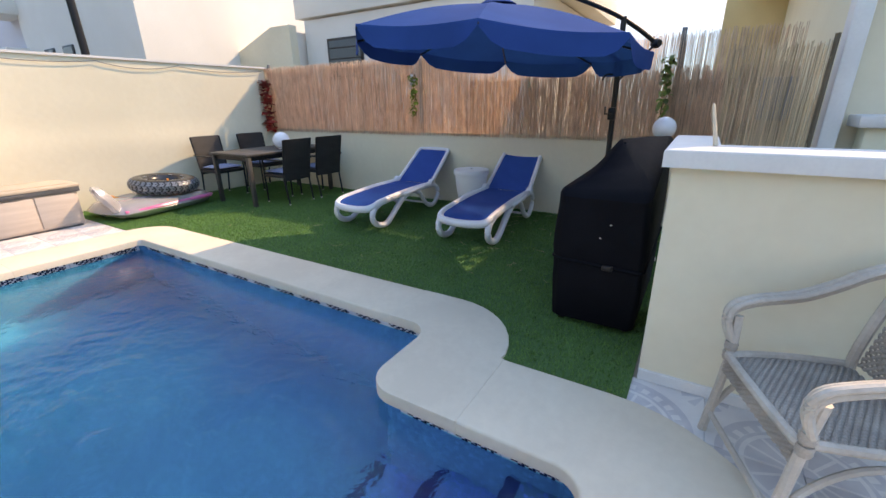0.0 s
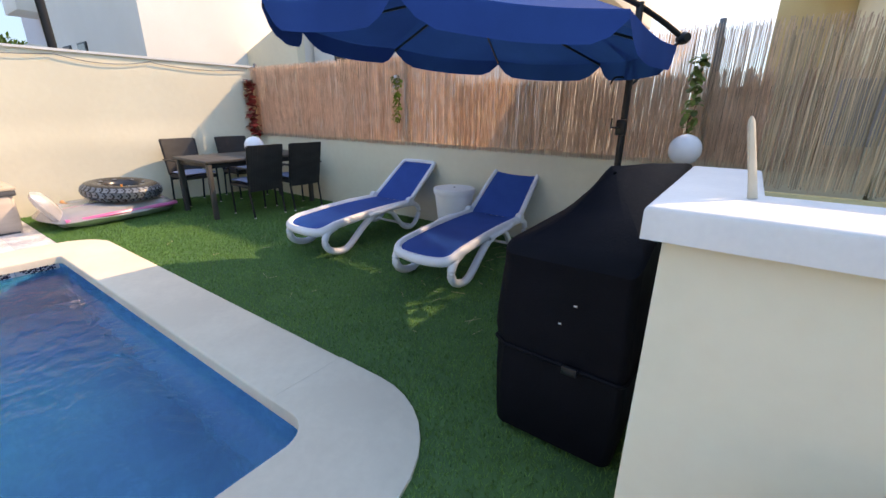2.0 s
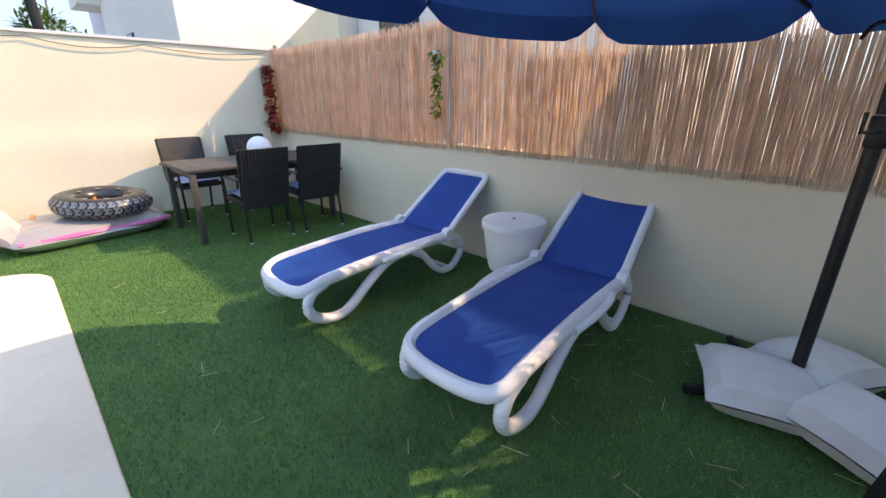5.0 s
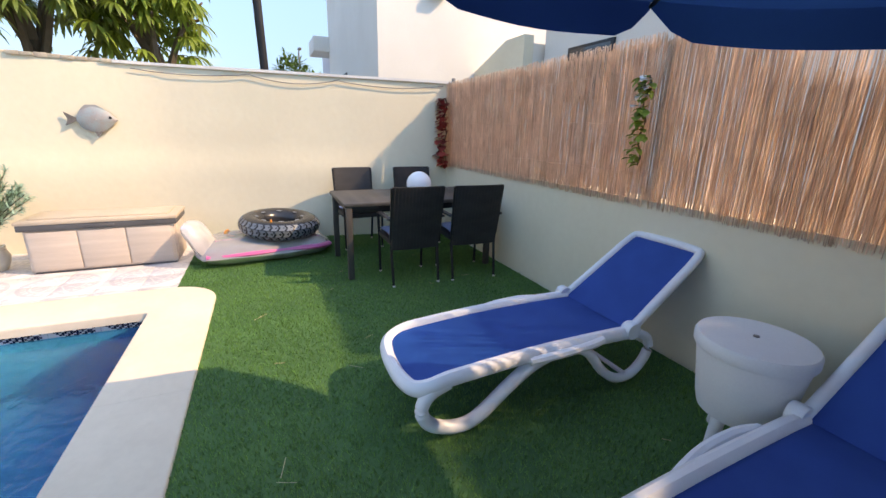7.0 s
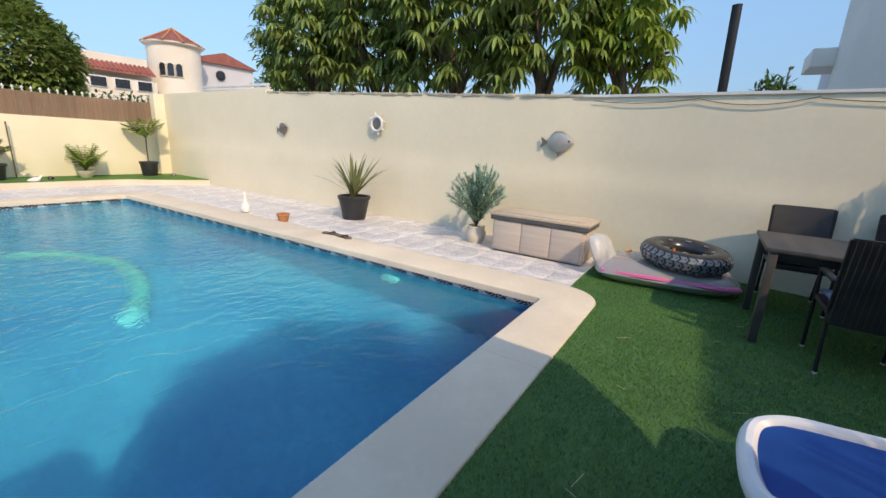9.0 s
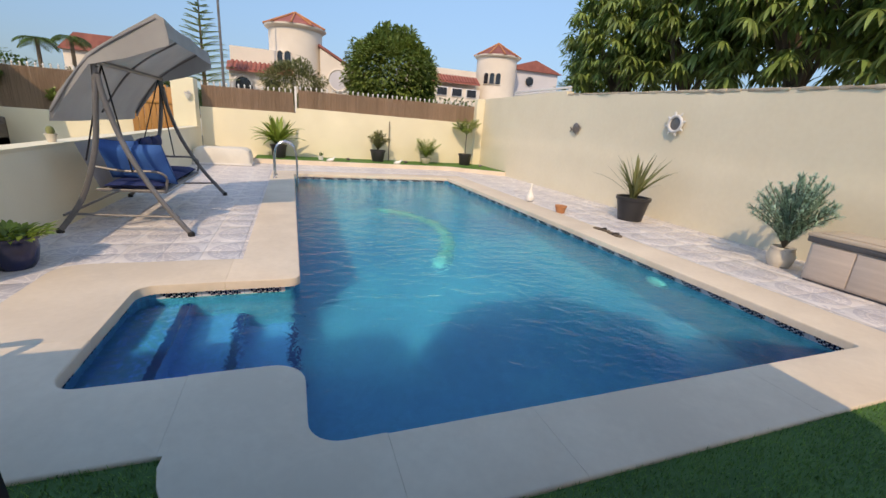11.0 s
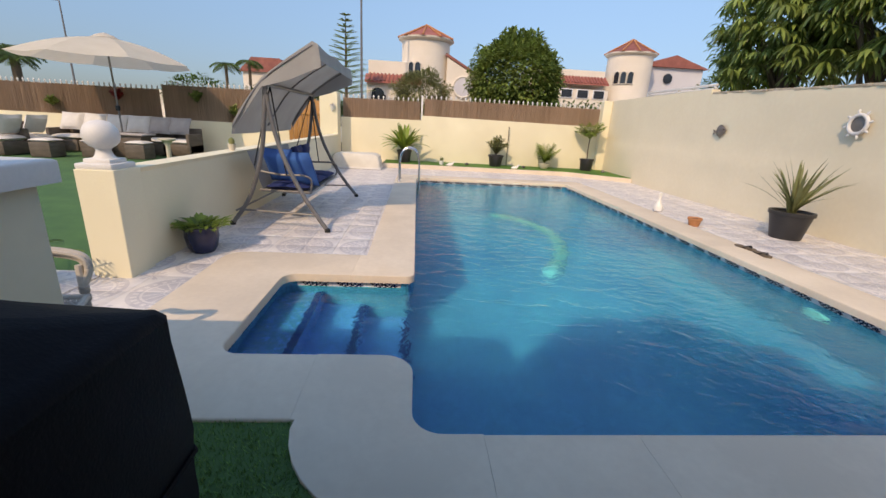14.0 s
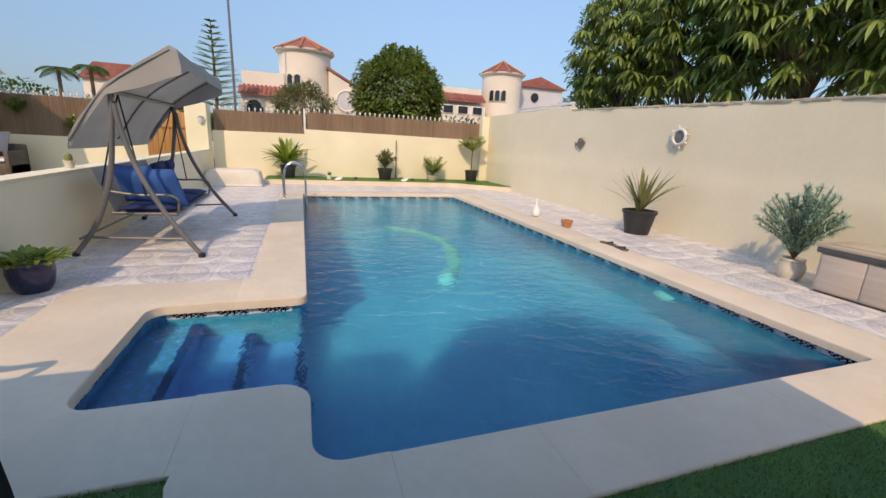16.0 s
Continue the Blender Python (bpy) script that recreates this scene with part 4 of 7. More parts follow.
for k in range(8):
    p, q = rimp[k], rimp[(k + 1) % 8]
    rows = []
    for j in range(4):
        row = []
        for i in range(13):
            w = i / 12
            c = p.lerp(q, w)
            c.z -= .03 * math.sin(math.pi * w)
            end = min(1, min(w, 1 - w) / .13)
            drop = .145 * (.28 + .72 * end ** .8)
            out_ = (c - UC)
            out_.z = 0
            c = c + out_.normalized() * (.001 + .012 * math.sin(w * 9 + k) * j / 3)
            c.z += .008 - drop * j / 3
            row.append(c)
        rows.append(row)
    part("valance", Geo().sheet(rows), PARASOL, cano, "hanging blue scalloped valance")
    part("rib", Geo().tube([apex - Vector((0, 0, .06)), p - Vector((0, 0, .02))], .009, 6), BLACKMETAL, um)
part("top_vent", Geo().lathe([(.17, .0), (.11, .035), (.03, .06), (.001, .062)], 16, pose(UC.x, UC.y, 2.185)), PARASOL, um, "small blue vent cap")
part("crown", Geo().lathe([(.05, 0), (.055, .03), (.03, .07), (.015, .12)], 12, pose(UC.x, UC.y, 2.24)), BLACKMETAL, um)
part("hub", Geo().lathe([(.05, 0), (.05, .09), (.02, .1)], 12, pose(UC.x, UC.y, 2.05)), BLACKMETAL, um)
HUB = Vector((-.235, 5.03, 1.90))
POLE = Vector((-.52, 4.79, 0))
armp = smooth_path([HUB, Vector((-.40, 4.90, 2.03)), Vector((-.62, 4.69, 2.16)), Vector((-.95, 4.39, 2.29)), Vector((-1.25, 4.11, 2.36)), Vector((UC.x, UC.y, 2.37))], 6)
part("arm", Geo().tube(armp, .022, 10), BLACKMETAL, um, "curved black arm")
part("arm_knob", Geo().lathe([(.001, -.05), (.03, -.05), (.045, -.02), (.045, .02), (.03, .05), (.001, .05)], 14, pose(*HUB, 90, 0, 45)), BLACKMETAL, um)
part("pole", Geo().tube([POLE + Vector((0, 0, .04)), POLE + Vector((0, 0, 2.13))], .027, 12), BLACKMETAL, um, "dark upright pole")
part("brace", Geo().tube([HUB, POLE + Vector((.0, .0, 1.55))], .012, 8), BLACKMETAL, um)
part("crank", Geo().box((POLE.x, POLE.y - .05, 1.25), (.07, .09, .12), ch=.012), BLACKMETAL, um)
part("crank_handle", Geo().tube([(POLE.x, POLE.y - .09, 1.25), (POLE.x - .05, POLE.y - .16, 1.25), (POLE.x - .05, POLE.y - .16, 1.32)], .009, 6), BLACKMETAL, um)
part("pole_hook", Geo().tube(smooth_path([POLE + Vector((-.03, 0, 1.62)), POLE + Vector((-.10, -.03, 1.62)), POLE + Vector((-.13, -.04, 1.57))], 4), .008, 6), BLACKMETAL, um)
for a in (40, 130, 220, 310):
    d = Vector((math.cos(radians(a)), math.sin(radians(a)), 0))
    part("base_leg", Geo().tube([POLE + Vector((0, 0, .04)), POLE + d * .48 + Vector((0, 0, .04))], .026, 6), BLACKMETAL, um)
rnd = random.Random(3)
for (x, y, z, rz, tx, w) in ((-.62, 4.62, .12, 20, 3, .5), (-.45, 4.98, .13, 60, -3, .46), (-.28, 4.55, .13, -25, 4, .44)):
    cu = thing("cushion", "off white canvas cushion lying on the parasol base", "cushion", pose(x, y, z, tx, 4, rz), "cushions on the parasol base")
    part("filling", Geo().pillow(w, w * .9, .19), LINEN, cu)

# ---- dining set in the corner ----
tb_ = thing("dining_table", "dark grey rectangular garden table", "table", pose(-5.40, 4.36, .01))
part("tabletop", Geo().box((0, 0, .72), (.88, 1.56, .035), ch=.008), TABLETOP, tb_)
for x in (-.40, .40):
    for y in (-.73, .73):
        part("leg", Geo().box((x, y, .35), (.055, .055, .70), ch=.006), TABLETOP, tb_)
part("apron", Geo().box((0, 0, .67), (.80, 1.46, .06), ch=.004), BLACKMETAL, tb_)
gl_ = thing("globe_lamp", "white opal garden globe standing on the table", "lamp", pose(-5.24, 4.40, .748))
part("globe", Geo().lathe([(.05, .0)] + [(.128 * math.cos(radians(a)), .122 + .128 * math.sin(radians(a))) for a in range(-68, 90, 12)] + [(.001, .25)], 28), GLOBE, gl_)
part("foot_ring", Geo().lathe([(.06, 0), (.06, .012), (.05, .014)], 20), PLASTIC, gl_)


def chair(m):
    """Seat faces +x; the back stands at x = -0.24."""
    t = thing("garden_chair", "black wicker garden armchair with pale blue pad", "chair", m, "chairs round the garden table")
    W = .235
    rows = []
    for k in range(13):
        q = k / 12
        x = -.22 - .10 * q ** 1.2
        z = .34 + .58 * q
        rows.append([(x - .02 * (1 - (2 * i / 8 - 1) ** 2), (W - .01 + .012 * q) * (2 * i / 8 - 1), z) for i in range(9)])
    back_rows = [[(x - .022, y, z) for x, y, z in r] for r in rows]
    g = Geo().sheet(rows).sheet(back_rows)
    g.sheet([rows[-1], back_rows[-1]]).sheet([[r[0] for r in rows], [r[0] for r in back_rows]]).sheet([[r[-1] for r in rows], [r[-1] for r in back_rows]])
    back = part("backrest", g, RATTANBLK, t, "woven black wicker back")
    ribs_ = Geo()
    for i in range(15):
        y = W * (2 * (i + .5) / 15 - 1)
        ribs_.tube([(-.246 - .10 * (k / 6) ** 1.2 - .02 * (1 - (y / W) ** 2), y, .36 + .55 * k / 6) for k in range(7)], .0045, 5)
    part("wicker_strand", ribs_, RATTANBLK, back, kind="stuff")
    part("seat", Geo().box((.0, 0, .40), (.46, .46, .045), ch=.012), RATTANBLK, t)
    part("seat_pad", Geo().pillow(.43, .43, .055, pose(.01, 0, .452)), SEATBLUE, t, "pale blue seat pad")
    for s in (1, -1):
        part("front_leg", Geo().tube([(.21, s * .22, .0), (.21, s * .225, .40), (.20, s * .235, .62)], .013, 8), BLACKMETAL, t)
        part("rear_leg", Geo().tube([(-.27, s * .22, .0), (-.215, s * .225, .36), (-.235, s * .232, .45), (-.32, s * .24, .91)], .013, 8), BLACKMETAL, t)
        part("armrest", Geo().box((-.03, s * .25, .635), (.50, .045, .022), ch=.008), RATTANBLK, t)
        part("foot", Geo().lathe([(.015, 0), (.015, .015), (.001, .02)], 8, pose(.21, s * .22, -.004)), WHITEPAINT, t)
        part("foot", Geo().lathe([(.015, 0), (.015, .015), (.001, .02)], 8, pose(-.27, s * .22, -.004)), WHITEPAINT, t)
    return t


c0 = chair(pose(-4.93, 4.17, .012, 0, 0, 180))
copy_thing(c0, pose(-4.90, 4.77, .012, 0, 0, 177))
copy_thing(c0, pose(-6.23, 3.98, .012, 0, 0, 2))
copy_thing(c0, pose(-6.20, 4.74, .012, 0, 0, -2))

# ---- storage box ----
bx_ = thing("storage_box", "taupe resin deck storage box with grey lid band", "storage box", pose(-6.40, 1.43, 0))
part("body", Geo().box((0, 0, .23), (.50, 1.20, .42), ch=.014), BOXWOOD, bx_)
for k in range(3):
    part("front_panel", Geo().box((.256, -.385 + .385 * k, .225), (.018, .372, .37), ch=.006), BOXWOOD, bx_)
for s in (1, -1):
    part("side_panel", Geo().box((0, s * .606, .225), (.42, .016, .37), ch=.006), BOXWOOD, bx_)
part("lid_band", Geo().box((.0, 0, .455), (.545, 1.27, .065), ch=.012), BOXDARK, bx_, "dark grey lid band")
part("lid", Geo().box((.0, 0, .50), (.56, 1.29, .04), ch=.014).box((0, 0, .525), (.42, 1.12, .02), ch=.008), BOXLID, bx_, "tan resin lid")
part("handle", Geo().box((.278, 0, .455), (.02, .24, .028), ch=.008), BOXDARK, bx_)
part("base", Geo().box((0, 0, .015), (.47, 1.16, .03)), BOXDARK, bx_)

# ---- inflatables ----
fl_ = thing("inflatable_mattress", "clear and pink inflatable pool float, half deflated", "pool float", pose(-6.24, 2.88, .0, 0, 0, 8) @ Matrix.Diagonal((1, 1, .86, 1)))


def bag(g, w, d, h, m, n=14):
    for side in (1, -1):
        rows = []
        for j in range(n + 1):
            row = []
            for i in range(n + 1):
                a, b_ = 2 * i / n - 1, 2 * j / n - 1
                e = max(0, 1 - abs(a) ** 3.2) ** .45 * max(0, 1 - abs(b_) ** 3.2) ** .45
                rr = (1 - .12 * abs(a * b_) ** 2)
                row.append((a * w / 2 * rr, b_ * d / 2 * rr, side * h / 2 * e * (1 if side > 0 else .75) + .012 * noise.noise((a * 2.5, b_ * 2.5, side))))
            rows.append(row if side > 0 else row[::-1])
        g.sheet(rows, m)
    return g


part("body", bag(Geo(), .95, 1.42, .34, pose(0, 0, .12)), CLEARVINYL, fl_)
part("pink_stripe", Geo().tube(smooth_path([(.36, -.60, .14), (.43, -.2, .15), (.41, .15, .15), (.43, .5, .15), (.33, .64, .14)], 6), .045, 8, flat=.7), PINK, fl_, "pink printed stripe")
part("pink_stripe", Geo().tube(smooth_path([(.1, -.50, .245), (.22, -.1, .262), (.2, .3, .26), (.26, .55, .225)], 6), .03, 8, flat=.5), PINK, fl_, "pink printed stripe")
part("orange_flash", Geo().tube(smooth_path([(.30, -.05, .235), (.33, .12, .235), (.30, .28, .235)], 5), .035, 8, flat=.5), ORANGE, fl_, "orange printed flash")
part("upright_end", bag(Geo(), .56, .44, .17, pose(.10, -.62, .27, 0, 64, 70)), CLEARVINYL, fl_)
part("spout", Geo().tube(smooth_path([(-.3, -.35, .27), (-.15, -.38, .26), (.02, -.32, .24)], 4), .025, 8), ORANGE, fl_, "orange spout")
tr = thing("inflatable_ring", "black inflatable tyre ring with printed tread", "swim ring", pose(-6.20, 3.06, .345, -3, 4, 0))
RM, RT = .31, .125
tor = Geo()
tor.sheet([[((RM + RT * math.cos(2 * math.pi * j / 18)) * math.cos(2 * math.pi * i / 44), (RM + RT * math.cos(2 * math.pi * j / 18)) * math.sin(2 * math.pi * i / 44),
             .8 * RT * math.sin(2 * math.pi * j / 18)) for i in range(44)] for j in range(19)], closed=True)
ring_ = part("tube", tor, TYRE, tr)
tread = Geo()
for i in range(34):
    for lvl, (j0, j1, sh) in enumerate(((-1.05, -.42, .5), (-.36, .3, 0), (.36, .95, .5))):
        for half in (0,):
            a0 = 2 * math.pi * (i + sh + .08) / 34
            a1 = 2 * math.pi * (i + sh + .80) / 34
            vs = []
            for (ph, aa) in ((j0, a0), (j0, a1), ((j0 + j1) / 2, a1 + .05), (j1, a1), (j1, a0), ((j0 + j1) / 2, a0 + .05)):
                rr = RM + (RT + .003) * math.cos(ph)
                vs.append((rr * math.cos(aa), rr * math.sin(aa), .8 * (RT + .003) * math.sin(ph)))
            tread.add(vs, [(0, 1, 2, 3, 4, 5)])
part("printed_tread", tread, TREAD, ring_, "pale printed tread blocks", kind="stuff")
hubs = Geo()
for i in range(8):
    aa = 2 * math.pi * i / 8
    hubs.lathe([(.03, 0), (.03, .004), (.001, .006)], 10, pose(.25 * math.cos(aa), .25 * math.sin(aa), .084, 0, 0, 0))
part("printed_bolt", hubs, TREAD, ring_, kind="stuff")
part("valve", Geo().lathe([(.012, 0), (.012, .02), (.006, .03)], 8, pose(.30, -.1, .098)), ORANGE, ring_)

# ---- covered barbecue ----
bq = thing("covered_barbecue", "barbecue under a creased black vinyl cover", "barbecue")
BX0, BX1 = -.37, .12
def bq_h(y, x=-.1):
    """Height of the draped cover: a lid behind a sloping front, sagging towards its free side."""
    pts = [(2.54, .84), (2.58, .885), (2.66, .945), (2.98, 1.07), (3.10, 1.125), (3.30, 1.135), (3.52, 1.12), (3.6, 1.08)]
    h = pts[0][1] if y < 2.54 else pts[-1][1]
    for (a, za), (b_, zb) in zip(pts, pts[1:]):
        if a <= y <= b_:
            h = za + (zb - za) * (y - a) / (b_ - a)
    sag = min(1, max(0, (-.17 - x) / .22))
    return h + (min(h, .865) - h) * sag


def rect_loop(x0, x1, y0, y1, r, n=7):
    return (arc(x1 - r, y0 + r, r, -90, 0, n) + arc(x1 - r, y1 - r, r, 0, 90, n) + arc(x0 + r, y1 - r, r, 90, 180, n) + arc(x0 + r, y0 + r, r, 180, 270, n))


rows = []
for j in range(13):
    s = j / 12
    ins = .035 - .035 * math.sin(math.pi * min(1, s * 1.1)) if s < .9 else .035
    row = []
    for (x, y) in rect_loop(BX0 + .005 + ins * .5, BX1 + .02 - ins * .5, 2.535 + ins * .4, 3.58 - ins * .4, .04, 9):
        x -= .11 * max(0, -(x + .1) / .29) * max(0, min(1, .25 + (y - 2.54) / .2, (3.62 - y) / .3)) * min(1, .35 + s * 1.1)
        h = bq_h(y, x) - .012
        z = .05 + (h - .05) * s
        fold = .020 * noise.noise((x * 7, y * 7, z * 1.3)) + .016 * noise.noise((x * 16, y * 16, z * 2.2))
        cx, cy = (BX0 + BX1) / 2, 3.06
        d = Vector((x - cx, y - cy, 0)).normalized()
        pinch = -.012 * math.exp(-((z - .42) / .05) ** 2)
        row.append((x + d.x * (fold + pinch), y + d.y * (fold + pinch), z))
    rows.append(row)
cover = Geo().sheet(rows, closed=True)
top = []
lp = rows[-1]
for s in (1.0, .96, .88, .75, .6, .45, .3, .15, .02):
    row = []
    for (x, y, z) in lp:
        cx, cy = (BX0 + BX1) / 2, 3.06
        xx, yy = cx + (x - cx) * s, cy + (y - cy) * (s if s > .9 else s)
        row.append((xx, yy, bq_h(yy, xx) + (0 if s > .97 else .006) + .012 * noise.noise((xx * 6, yy * 6, 2)) + .006 * noise.noise((xx * 15, yy * 15, 4))))
    top.append(row)
cover.sheet([lp] + top[1:], closed=True)
part("cover", cover, COVER, bq, angle=70)
girdle = []
for col in zip(*rows):
    z_ = .44 + .012 * math.sin(9 * col[0][1] + 5 * col[0][0])
    for a, b_ in zip(col, col[1:]):
        if a[2] <= z_ <= b_[2]:
            c = Vector(a).lerp(Vector(b_), (z_ - a[2]) / (b_[2] - a[2]))
            girdle.append(c + Vector((c.x + .13, c.y - 3.06, 0)).normalized() * .003)
            break
part("strap", Geo().tube(girdle, .010, 6, closed=True), COVER, bq, "black strap round the cover")
part("buckle", Geo().box((-.06, 2.512, .44), (.06, .02, .035), ch=.006), BLACKMETAL, bq)
for x in (BX0 + .05, BX1 - .05):
    for y in (2.62, 3.5):
        part("caster", Geo().lathe([(.001, -.02), (.035, -.02), (.04, 0), (.035, .02), (.001, .02)], 14, pose(x, y, .042, 0, 90, 0)), RUBBER, bq)
for (x, z) in ((-.07, .70), (-.12, .615)):
    part("fleck", Geo().box((x, 2.527, z), (.012, .004, .006), ch=.0015), WHITEPAINT, bq, "white fleck on the cover")

# ---- globe light on a post ----
gp = thing("globe_light", "white garden globe light on a short white post", "lamp", pose(0.02, 4.05, 0.01))
part("post", Geo().tube([(0, 0, 0), (0, 0, 1.03)], .045, 14), WHITEPAINT, gp)
part("globe", Geo().lathe([(.035, 1.03)] + [(.09 * math.cos(radians(a)), 1.145 + .09 * math.sin(radians(a))) for a in range(-64, 90, 12)] + [(.001, 1.236)], 28), GLOBE, gp)
part("base_plate", Geo().lathe([(.10, 0), (.10, .015), (.05, .03)], 16), WHITEPAINT, gp)
stk = thing("back_scratcher_stick", "pale bent wooden stick standing on the white coping", "stick", pose(.33, 2.36, 1.176))
part("stick", Geo().tube([(.022, -.01, 0), (.012, 0, .05), (-.006, .004, .13), (-.014, .006, .17), (-.016, .006, .182)], [.013, .014, .016, .014, .005], 10, flat=.5), BIRCH, stk)


# ---- rattan armchair by the chest-high wall ----
ac = thing("rattan_armchair", "whitewashed rattan armchair with a woven seat and back", "armchair", pose(.90, 1.80, 0, 0, 0, 200))
# local: the seat faces +x, the back stands at x = -0.1 to -0.2


def woven(p0, du, dv, nu, nv, wave=.004, w=.5):
    """Flat strands over and under each other between two edges."""
    g = Geo()
    p0, du, dv = Vector(p0), Vector(du), Vector(dv)
    nrm = du.cross(dv).normalized()
    for a, b, na, nb in ((du, dv, nu, nv), (dv, du, nv, nu)):
        for i in range(na):
            c = p0 + a * ((i + .5) / na)
            h = a / na * w * (.94 if na == nu else .8)
            rows = [[c - h / 1 * .5 + b * (k / nb) + nrm * wave * (1 if (i + k + (na == nv)) % 2 else -1),
                     c + h / 1 * .5 + b * (k / nb) + nrm * wave * (1 if (i + k + (na == nv)) % 2 else -1)] for k in range(nb + 1)]
            g.sheet(rows)
    return g


part("seat_board", Geo().box((.095, 0, .372), (.40, .46, .012)), WEAVE, ac)
part("seat", woven((-.11, -.235, .392), (.41, 0, 0), (0, .47, 0), 34, 30, .0035, .95), WEAVE, ac, "woven seat", smooth=False, kind="stuff")
part("apron", woven((.318, -.235, .315), (0, .47, 0), (0, 0, .075), 34, 8, .003, .95), WEAVE, ac, "woven front apron", smooth=False, kind="stuff")
part("seat_rim", Geo().tube(smooth_path([(-.12, -.24, .395), (.1, -.25, .398), (.29, -.235, .395), (.312, -.20, .392), (.315, 0, .39), (.312, .20, .392), (.29, .235, .395), (.1, .25, .398), (-.12, .24, .395)], 5), .016, 8), RATTAN, ac)
for s in (1, -1):
    part("front_leg", Geo().tube(smooth_path([(.335, s * .25, 0), (.315, s * .245, .2), (.30, s * .245, .40), (.295, s * .26, .56)], 4), .018, 8), RATTAN, ac)
    part("rear_leg", Geo().tube(smooth_path([(-.20, s * .22, 0), (-.13, s * .225, .25), (-.11, s * .23, .42), (-.15, s * .23, .64), (-.20, s * .22, .82)], 4), .018, 8), RATTAN, ac)
    armp = smooth_path([(.30, s * .262, .44), (.335, s * .268, .53), (.32, s * .275, .60), (.24, s * .28, .635), (.10, s * .28, .665), (.0, s * .275, .715), (-.09, s * .265, .775), (-.18, s * .235, .815), (-.225, s * .12, .83), (-.235, 0, .835)], 5)
    for dx, dy, dz, r in ((0, 0, 0, .014), (-.006, -.020, -.006, .013), (-.014, -.006, -.024, .012)):
        part("arm_rail", Geo().tube([p + Vector((dx, s * dy, dz)) for p in armp], r, 8), RATTAN, ac)
    part("leg_brace", Geo().tube(smooth_path([(.325, s * .25, .10), (.25, s * .25, .24), (.14, s * .25, .33), (-.02, s * .25, .36)], 4), .012, 8), RATTAN, ac)
    for z in (.385, .43):
        part("binding", Geo().lathe([(.022, -.018), (.025, -.008), (.022, 0), (.025, .008), (.022, .018)], 10, pose(.301, s * .25, z)), WEAVE, ac)
    part("binding", Geo().lathe([(.021, -.02), (.024, 0), (.021, .02)], 10, pose(-.19, s * .225, .79)), WEAVE, ac)
part("backrest", woven((-.118, -.21, .41), (0, .42, 0), (-.092, 0, .40), 30, 30, .0035, .95), WEAVE, ac, "woven back panel", smooth=False, kind="stuff")
part("back_board", Geo().box((-.172, 0, .61), (.008, .40, .39)), WEAVE, ac)
part("stretcher", Geo().tube([(.325, -.25, .10), (.325, .25, .10)], .012, 8), RATTAN, ac)

# ---- house side behind the chest-high wall ----
hs = thing("house_porch", "pale yellow house porch with white column edge", "house")
part("wall", Geo().box((3.4, 6.7, 1.45), (4.6, 4.4, 3.1)), YELLOW, hs)
# unseen slab, added so its eaves cast shade over the near coping and turf
part("roof", Geo().box((3.2, 6.6, 3.08), (5.3, 4.7, .16), ch=.01), WHITEPAINT, hs, "unseen white roof slab added to shade the coping and turf")
part("porch_wall", Geo().box((2.25, 3.74, 1.28), (2.5, .12, 2.56)), STUCCO, hs)
part("column", Geo().box((.955, 3.60, 1.26), (.09, .14, 2.72), ch=.01), WHITEPAINT, hs, "white corner column")
part("parapet", Geo().box((2.6, 3.56, .56), (3.0, .16, 1.30), ch=.01), YELLOW, hs)
part("parapet_cap", Geo().box((2.6, 3.56, 1.24), (3.1, .26, .07), ch=.012), WHITEPAINT, hs, "white painted parapet cap")
part("balustrade_scroll", Geo().tube(smooth_path([(1.6, 3.45, 1.28), (1.68, 3.44, 1.40), (1.85, 3.44, 1.46), (2.05, 3.45, 1.5)], 5), .05, 10), WHITEPAINT, hs)
scr = thing("reed_screen", "pale see-through reed screen on the side gate", "screen", pose(0, 0, 0))
part("reeds", reeds(.37, .86, 1.06, 1.68, 3.50, .0042, .84, 21, .02, .03, .0014, .0027), PALEREED, scr, kind="stuff", smooth=False)
part("side_post", Geo().tube([(.865, 3.5, 1.0), (.865, 3.5, 1.72)], .014, 6), BARK, scr)
for z in (1.15, 1.58):
    part("tie", Geo().tube([(.37, 3.485, z), (.86, 3.485, z + .01)], .001, 5), PALEREED, scr)
part("lower_gate", Geo().box((.62, 3.53, .52), (.5, .03, 1.02), ch=.006), OCHRE, scr)
part("electric_box", Geo().box((.66, 3.56, 1.37), (.17, .05, .26), ch=.012), TAUPE, scr, "grey meter box seen through the reeds")

yh = thing("yellow_house", "yellow neighbouring house with a red tiled roof edge", "house")
part("wall", Geo().box((2.9, 12.0, 1.8), (5.2, 6.0, 4.0)), OCHRE, yh)
part("upper_wall", Geo().box((3.1, 12.0, 4.6), (4.9, 5.6, 2.2)), OCHRE, yh)
for k in range(22):
    part("roof_tile", Geo().tube([(.22 + .24 * k, 8.75, 3.75), (.26 + .24 * k, 9.4, 4.0)], .085, 8), ROOF, yh)
part("fascia", Geo().box((2.9, 8.86, 3.72), (5.4, .1, .10)), ROOF, yh)
tg = thing("side_fence", "dark brown fence panel behind the reed fence", "fence")
part("panel", Geo().box((.5, 6.1, .8), (1.1, .05, 1.6), ch=.006), BARK, tg)
part("post", Geo().box((-.03, 5.62, 1.0), (.06, .06, 1.92), ch=.008), BARK, tg)


